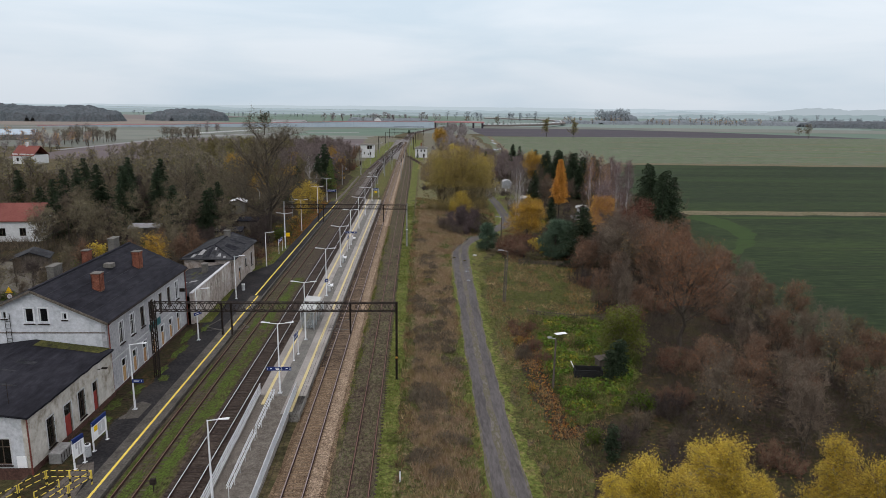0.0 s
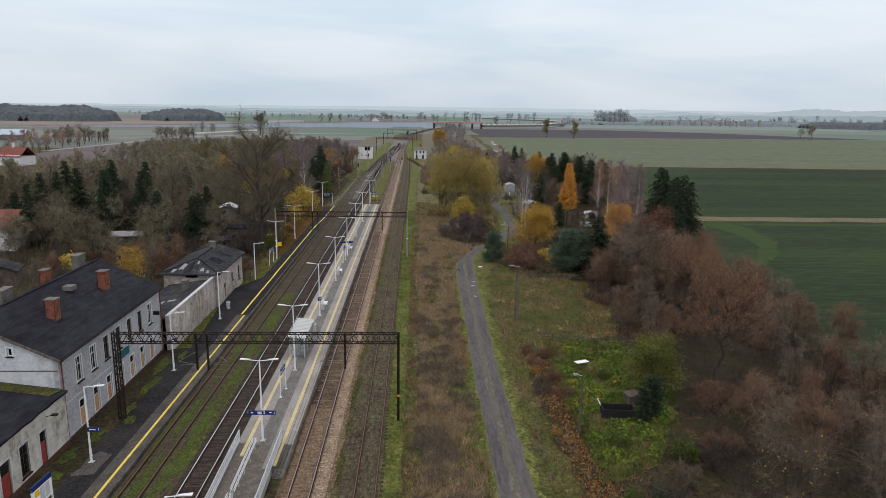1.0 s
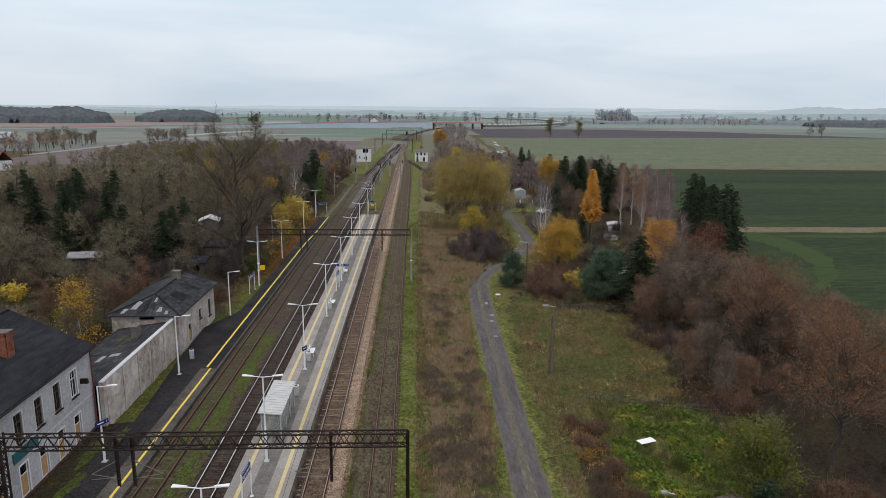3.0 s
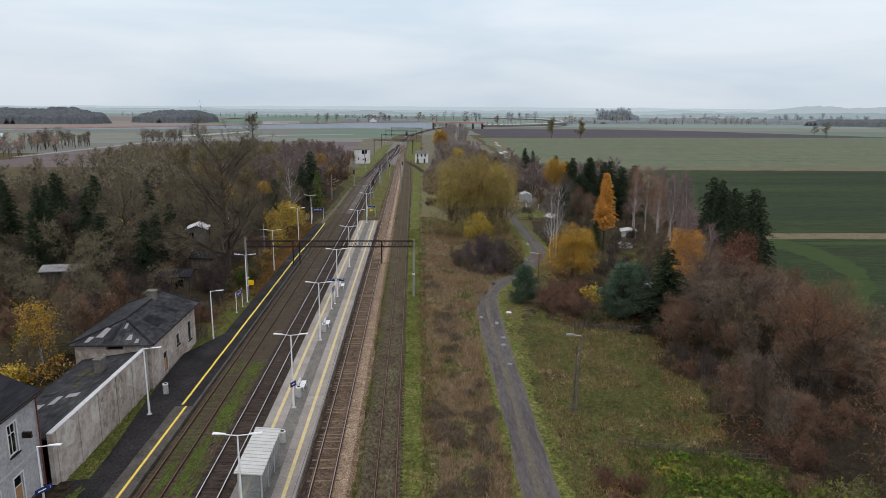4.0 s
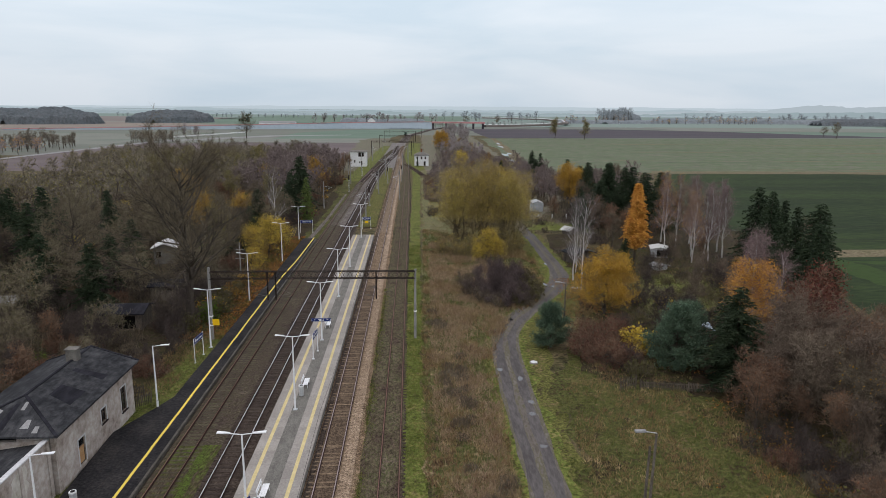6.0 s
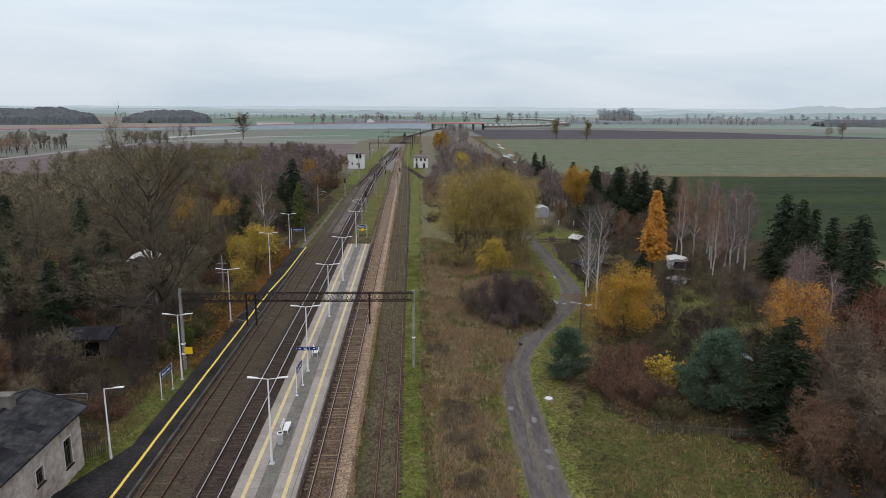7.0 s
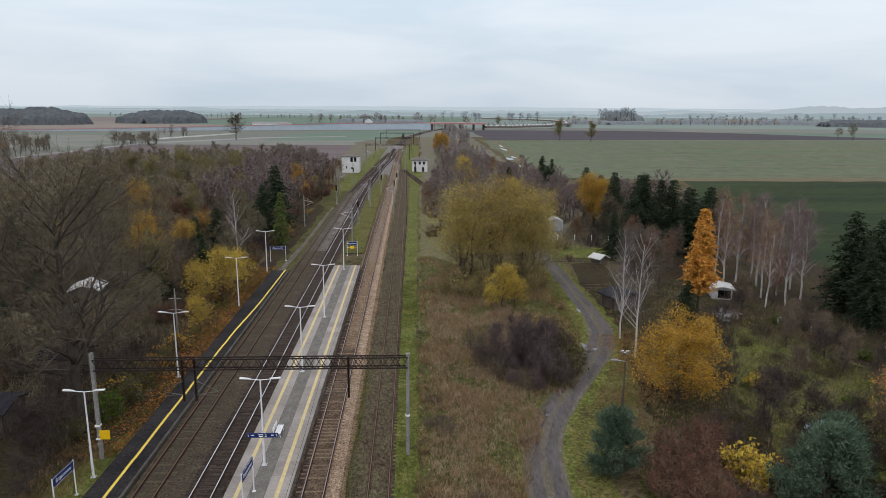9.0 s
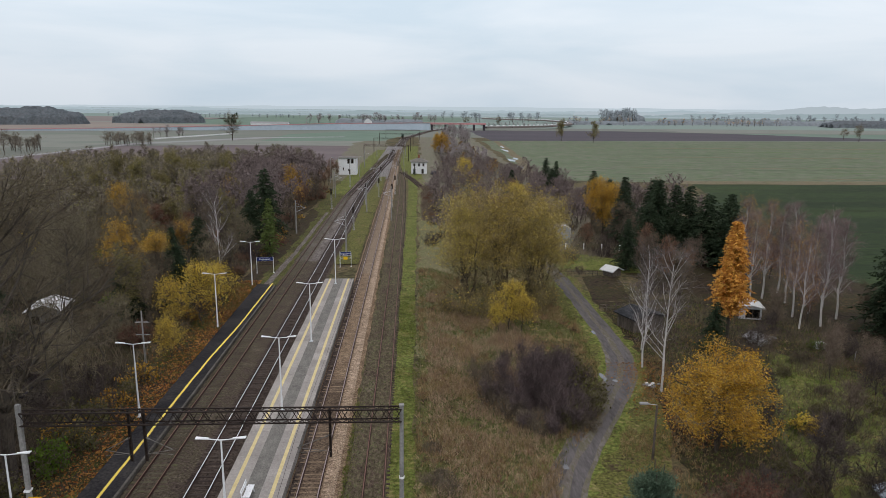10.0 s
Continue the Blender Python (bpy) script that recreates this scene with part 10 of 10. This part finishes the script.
tufts("undergrowth", [(-130, 122), (-60, 120), (-36, 126), (-30, 132), (-29.8, 240), (-34, 345), (-100, 345), (-140, 260)], 20000, 0.8, 2.6, MAT_TWIG, "brown leafless undergrowth of the wood", 11, 0.035, 0.5, 5, 0.5)
tufts("undergrowth", [(23, 44), (45, 44), (46, 74), (50, 96), (60, 140), (44, 122), (29, 104), (25, 84), (24, 60)], 12000, 0.5, 1.6, MAT_TWIG_DARK, "dark leafless undergrowth of the thicket", 12, 0.014, 0.6, 4, 0.4)
tufts("undergrowth", [(6, 205), (21, 200), (40, 210), (40, 300), (44, 420), (30, 560), (14, 560), (12, 400), (5, 300)], 9000, 0.7, 2.2, MAT_TWIG_FAR, "brown undergrowth along the line", 13, 0.035, 0.5, 4, 0.5)
tufts("undergrowth", [(1.6, 248), (5.4, 248), (6.4, 318), (2.2, 318)], 2600, 0.4, 1.1, MAT_TWIG_GREY, "brown bramble belt beside the siding", 15, 0.05, 0.5, 4, 0.3)
tufts("undergrowth", [(28, 124), (52, 122), (60, 150), (44, 182), (26, 176), (27, 150)], 5000, 0.4, 1.4, MAT_TWIG_OLIVE, "tangled garden undergrowth", 14, 0.025, 0.5, 4, 0.4)
WEED_POLY = [(-1.7, 22), (5.0, 22), (5.4, 60), (5.6, 100), (6.6, 122), (11, 136), (16, 143), (19.0, 156), (20.5, 175), (2, 200), (0.0, 200), (-1.3, 120)]
tufts("dry_weeds", WEED_POLY, 32000, 0.25, 0.85, MAT_BLADE_DRY, "tangle of dry brown weeds", 1, 0.028, 0.5, patch=(1, 3.0))
tufts("green_weeds", WEED_POLY, 36000, 0.12, 0.45, MAT_BLADE_GREEN, "green grass among the dry weeds", 31, 0.022, 0.5, patch=(-1, 3.0))
tufts("pale_grass", [(-0.6, 104), (5.6, 104), (7.0, 124), (12, 140), (15, 146), (12, 170), (1, 185)], 12000, 0.35, 0.9, MAT_BLADE_STRAW, "pale pinkish dry grass round the thicket", 35, 0.022, 0.6)
tufts("pale_grass", [(-0.4, 30), (4.6, 30), (5.2, 104), (-0.2, 104)], 7000, 0.3, 0.8, MAT_BLADE_STRAW, "pale straw patches among the weeds", 34, 0.022, 0.6, patch=(1, 12.0))
tufts("green_weeds", [(17, 118), (26, 113), (31, 126), (50, 126), (50, 165), (44, 178), (26, 178), (24.8, 158), (21, 140)], 8000, 0.15, 0.5, MAT_BLADE_GREEN, "rough green growth in the allotments", 36, 0.028, 0.6)
tufts("dry_weeds", [(17, 118), (26, 113), (31, 126), (50, 126), (50, 165), (44, 178), (26, 178), (24.8, 158), (21, 140)], 5000, 0.15, 0.5, MAT_BLADE_DRY, "dry stalks in the allotments", 37, 0.02, 0.6)
tufts("dry_weeds", [(14, 127), (19, 128.5), (25, 142), (27, 158), (24, 158), (20.5, 146), (16, 138)], 3500, 0.2, 0.6, MAT_BLADE_DRY, "dry grass fringe of the gardens", 38, 0.022, 0.6)
tufts("moss_grass", [(-22.0, 24), (-17.9, 24), (-18.1, 100), (-21.6, 100)], 7000, 0.04, 0.14, MAT_BLADE_BRIGHT_GRASS, "moss and short grass between the rails", 21, 0.05, 0.9)
tufts("moss_grass", [(-6.2, 24), (-3.2, 24), (-3.2, 170), (-6.0, 170)], 4200, 0.04, 0.14, MAT_BLADE_GREEN, "short grass in the siding", 22, 0.03, 0.9, patch=(1, 8.0))
tufts("green_weeds", [(-6.9, 30), (-5.9, 30), (-5.9, 150), (-6.8, 150)], 2600, 0.06, 0.22, MAT_BLADE_BRIGHT_GRASS, "weeds along the foot of the ballast", 33, 0.03)
tufts("green_grass", [(-3.3, 22), (-1.2, 22), (-1.0, 90), (-0.8, 190), (-3.0, 190)], 12000, 0.06, 0.2, MAT_BLADE_BRIGHT_GRASS, "short green grass", 2, 0.02)
tufts("green_grass", [(9.2, 22), (13, 40), (19, 55), (24, 80), (27, 100), (26, 108), (17, 122), (11.5, 116), (9.2, 90)], 12000, 0.12, 0.36, MAT_BLADE_GREEN, "rough grass on the plot", 3, 0.02, 0.5, patch=(-1, 5.0))
tufts("dry_weeds", [(9.2, 22), (13, 40), (19, 55), (24, 80), (28, 98), (27, 112), (20, 122), (12.5, 112), (10.2, 90)], 13000, 0.2, 0.6, MAT_BLADE_DRY, "dry weeds in the rough grass", 4, 0.024, 0.5, patch=(1, 5.0))
tufts("garden_weeds", [(13.5, 50), (19, 53), (24, 62), (28, 76), (24, 82), (15, 82), (13.8, 66)], 6000, 0.2, 0.7, MAT_BLADE_GREEN, "rank green garden weeds", 5, 0.03, 0.6)
tufts("green_grass", [(-28.2, 79), (-26.4, 80), (-27.4, 93), (-28, 105), (-25.3, 112), (-25.3, 190), (-29.5, 190), (-29.5, 110), (-28.2, 100)], 6000, 0.1, 0.35, MAT_BLADE_GREEN, "grass verge behind the platform", 6, 0.016)
tufts("dry_weeds", [(-31, 112), (-26.5, 112), (-26, 130), (-30, 130)], 1500, 0.2, 0.5, MAT_BLADE_DRY, "dry weeds by the fence", 7, 0.016)
rng = np.random.default_rng(18)
GARDEN = [(13.8, 52), (19, 54), (23, 62), (26, 74), (23, 81), (15.5, 81), (14.2, 66)]
px, py = rng.uniform(13, 27, 16000), rng.uniform(51, 82, 16000)
ok = inside(px, py, GARDEN) & np.array([noise.noise((x * 0.35, y * 0.35, 4.0)) > -0.12 for x, y in zip(px, py)])
px, py = px[ok], py[ok]
hz = np.array([0.35 + 0.45 * noise.noise((x * 0.6, y * 0.6, 9.0)) for x, y in zip(px, py)])
solid("broad_weeds", Shape().leaves(np.stack([px, py, np.maximum(0.12, hz) * rng.uniform(0.4, 1.1, len(px))], 1), 0.26, rng, flat=0.6, long=1.1), MAT_BLADE_BRIGHT, "broad-leaved green and yellowing weeds in the old garden", "weeds", "stuff")
rng = np.random.default_rng(8)
n = 9000
px, py = -25.2 - np.abs(rng.normal(0, 2.2, n)), rng.uniform(128, 192, n)
solid("fallen_leaves", Shape().leaves(np.stack([px, py, np.full(n, 0.10)], 1), 0.13, rng, flat=0.9), MAT_FALLEN, "orange-brown fallen leaves beside the platform", "leaves", "stuff")
px, py = rng.normal(13.2, 0.9, 2200), rng.uniform(48, 78, 2200)
solid("fallen_leaves", Shape().leaves(np.stack([px, py, np.full(2200, 0.12)], 1), 0.13, rng, flat=0.9), MAT_FALLEN, "orange-brown fallen leaves beside the lane", "leaves", "stuff")
n = 2600
px, py = rng.normal(23.2, 1.6, n), rng.uniform(137, 156, n)
solid("fallen_leaves", Shape().leaves(np.stack([px, py, np.full(n, 0.125)], 1), 0.11, rng, flat=0.9), MAT_FALLEN, "orange-brown fallen leaves under the birches", "leaves", "stuff")
n = 5200
px, py = rng.uniform(17, 32, n), rng.uniform(83, 118, n)
ok = np.array([noise.noise((x * 0.3, y * 0.3, 7.0)) + 0.09 * (x - 25.5 + 0.25 * (100 - y)) > rng.uniform(-0.1, 0.4) for x, y in zip(px, py)])
solid("fallen_leaves", Shape().leaves(np.stack([px[ok], py[ok], np.full(ok.sum(), 0.15)], 1), 0.13, rng, flat=0.8), MAT_FALLEN, "orange-brown fallen leaves along the thicket edge", "leaves", "stuff")
rng = np.random.default_rng(29)
base, way, lens = [], [], []
for i in range(26):
    cx, cy = rng.uniform(0.2, 4.2), rng.uniform(36, 136)
    for k in range(rng.integers(3, 8)):
        bx, by, r_ = np.clip(cx + rng.normal(0, 0.8), -0.7, 4.9), cy + rng.normal(0, 1.8), rng.uniform(0.5, 1.0)
        n = int(650 * r_)
        q, a = np.sqrt(rng.uniform(0, 1, n)) * r_, rng.uniform(0, 6.283, n)
        base.extend(np.stack([bx + q * np.cos(a), by + q * np.sin(a), rng.uniform(0.02, 0.8, n) * r_ * (1 - 0.5 * (q / r_) ** 2)], 1))
        way.extend(rng.normal(size=(n, 3)) * 0.6 + np.array([0, 0, 0.35]))
        lens.extend(rng.uniform(0.2, 0.5, n))
solid("dead_brambles", Shape().spikes(base, way, lens, 0.015, flat=True), MAT_TWIG, "dark brown clumps of dead bramble among the weeds", "bramble", "stuff")

# ---- pieces: platform slabs and sleepers ----
for x in (-14.08, -11.32):
    for y in edge_slab_ys:
        if x < -13 and y < 55:
            continue
        ob = part("slab", slab, MAT_CONC, island)
        ob.location = (x - 0.04 if x < -13 else x + 0.04, y, 0.80)
for t, z, kind_, mt, line, y1 in TRACKS:
    if kind_ == "wood":
        me = Shape().box(-1.3, -0.12, -0.14, 1.3, 0.12, 0.0, bevel=0.015).mesh("sleeper", mt)
    else:
        me = Shape().box(-1.28, -0.13, -0.16, 1.28, 0.13, 0.0, bevel=0.03).mesh("sleeper", mt)
    rest = Shape()
    y = max(24.0, line[0][0])
    k = 0
    while y < min(y1, 520):
        x = curve_at(line, y)
        if 34 < y < 195 and k < 290:
            ob = part("sleeper", me, mt, t)
            ob.location = (x + rngp.uniform(-0.03, 0.03), y, z + (0.004 if kind_ == "wood" else -0.012 + rngp.uniform(-0.006, 0.006)))
            k += 1
        else:
            rest.box(x - 1.28, y - 0.12, z - 0.12, x + 1.28, y + 0.12, z + 0.004)
        y += 0.6
    tagged(part("sleepers", rest, mt, t), kind="stuff")
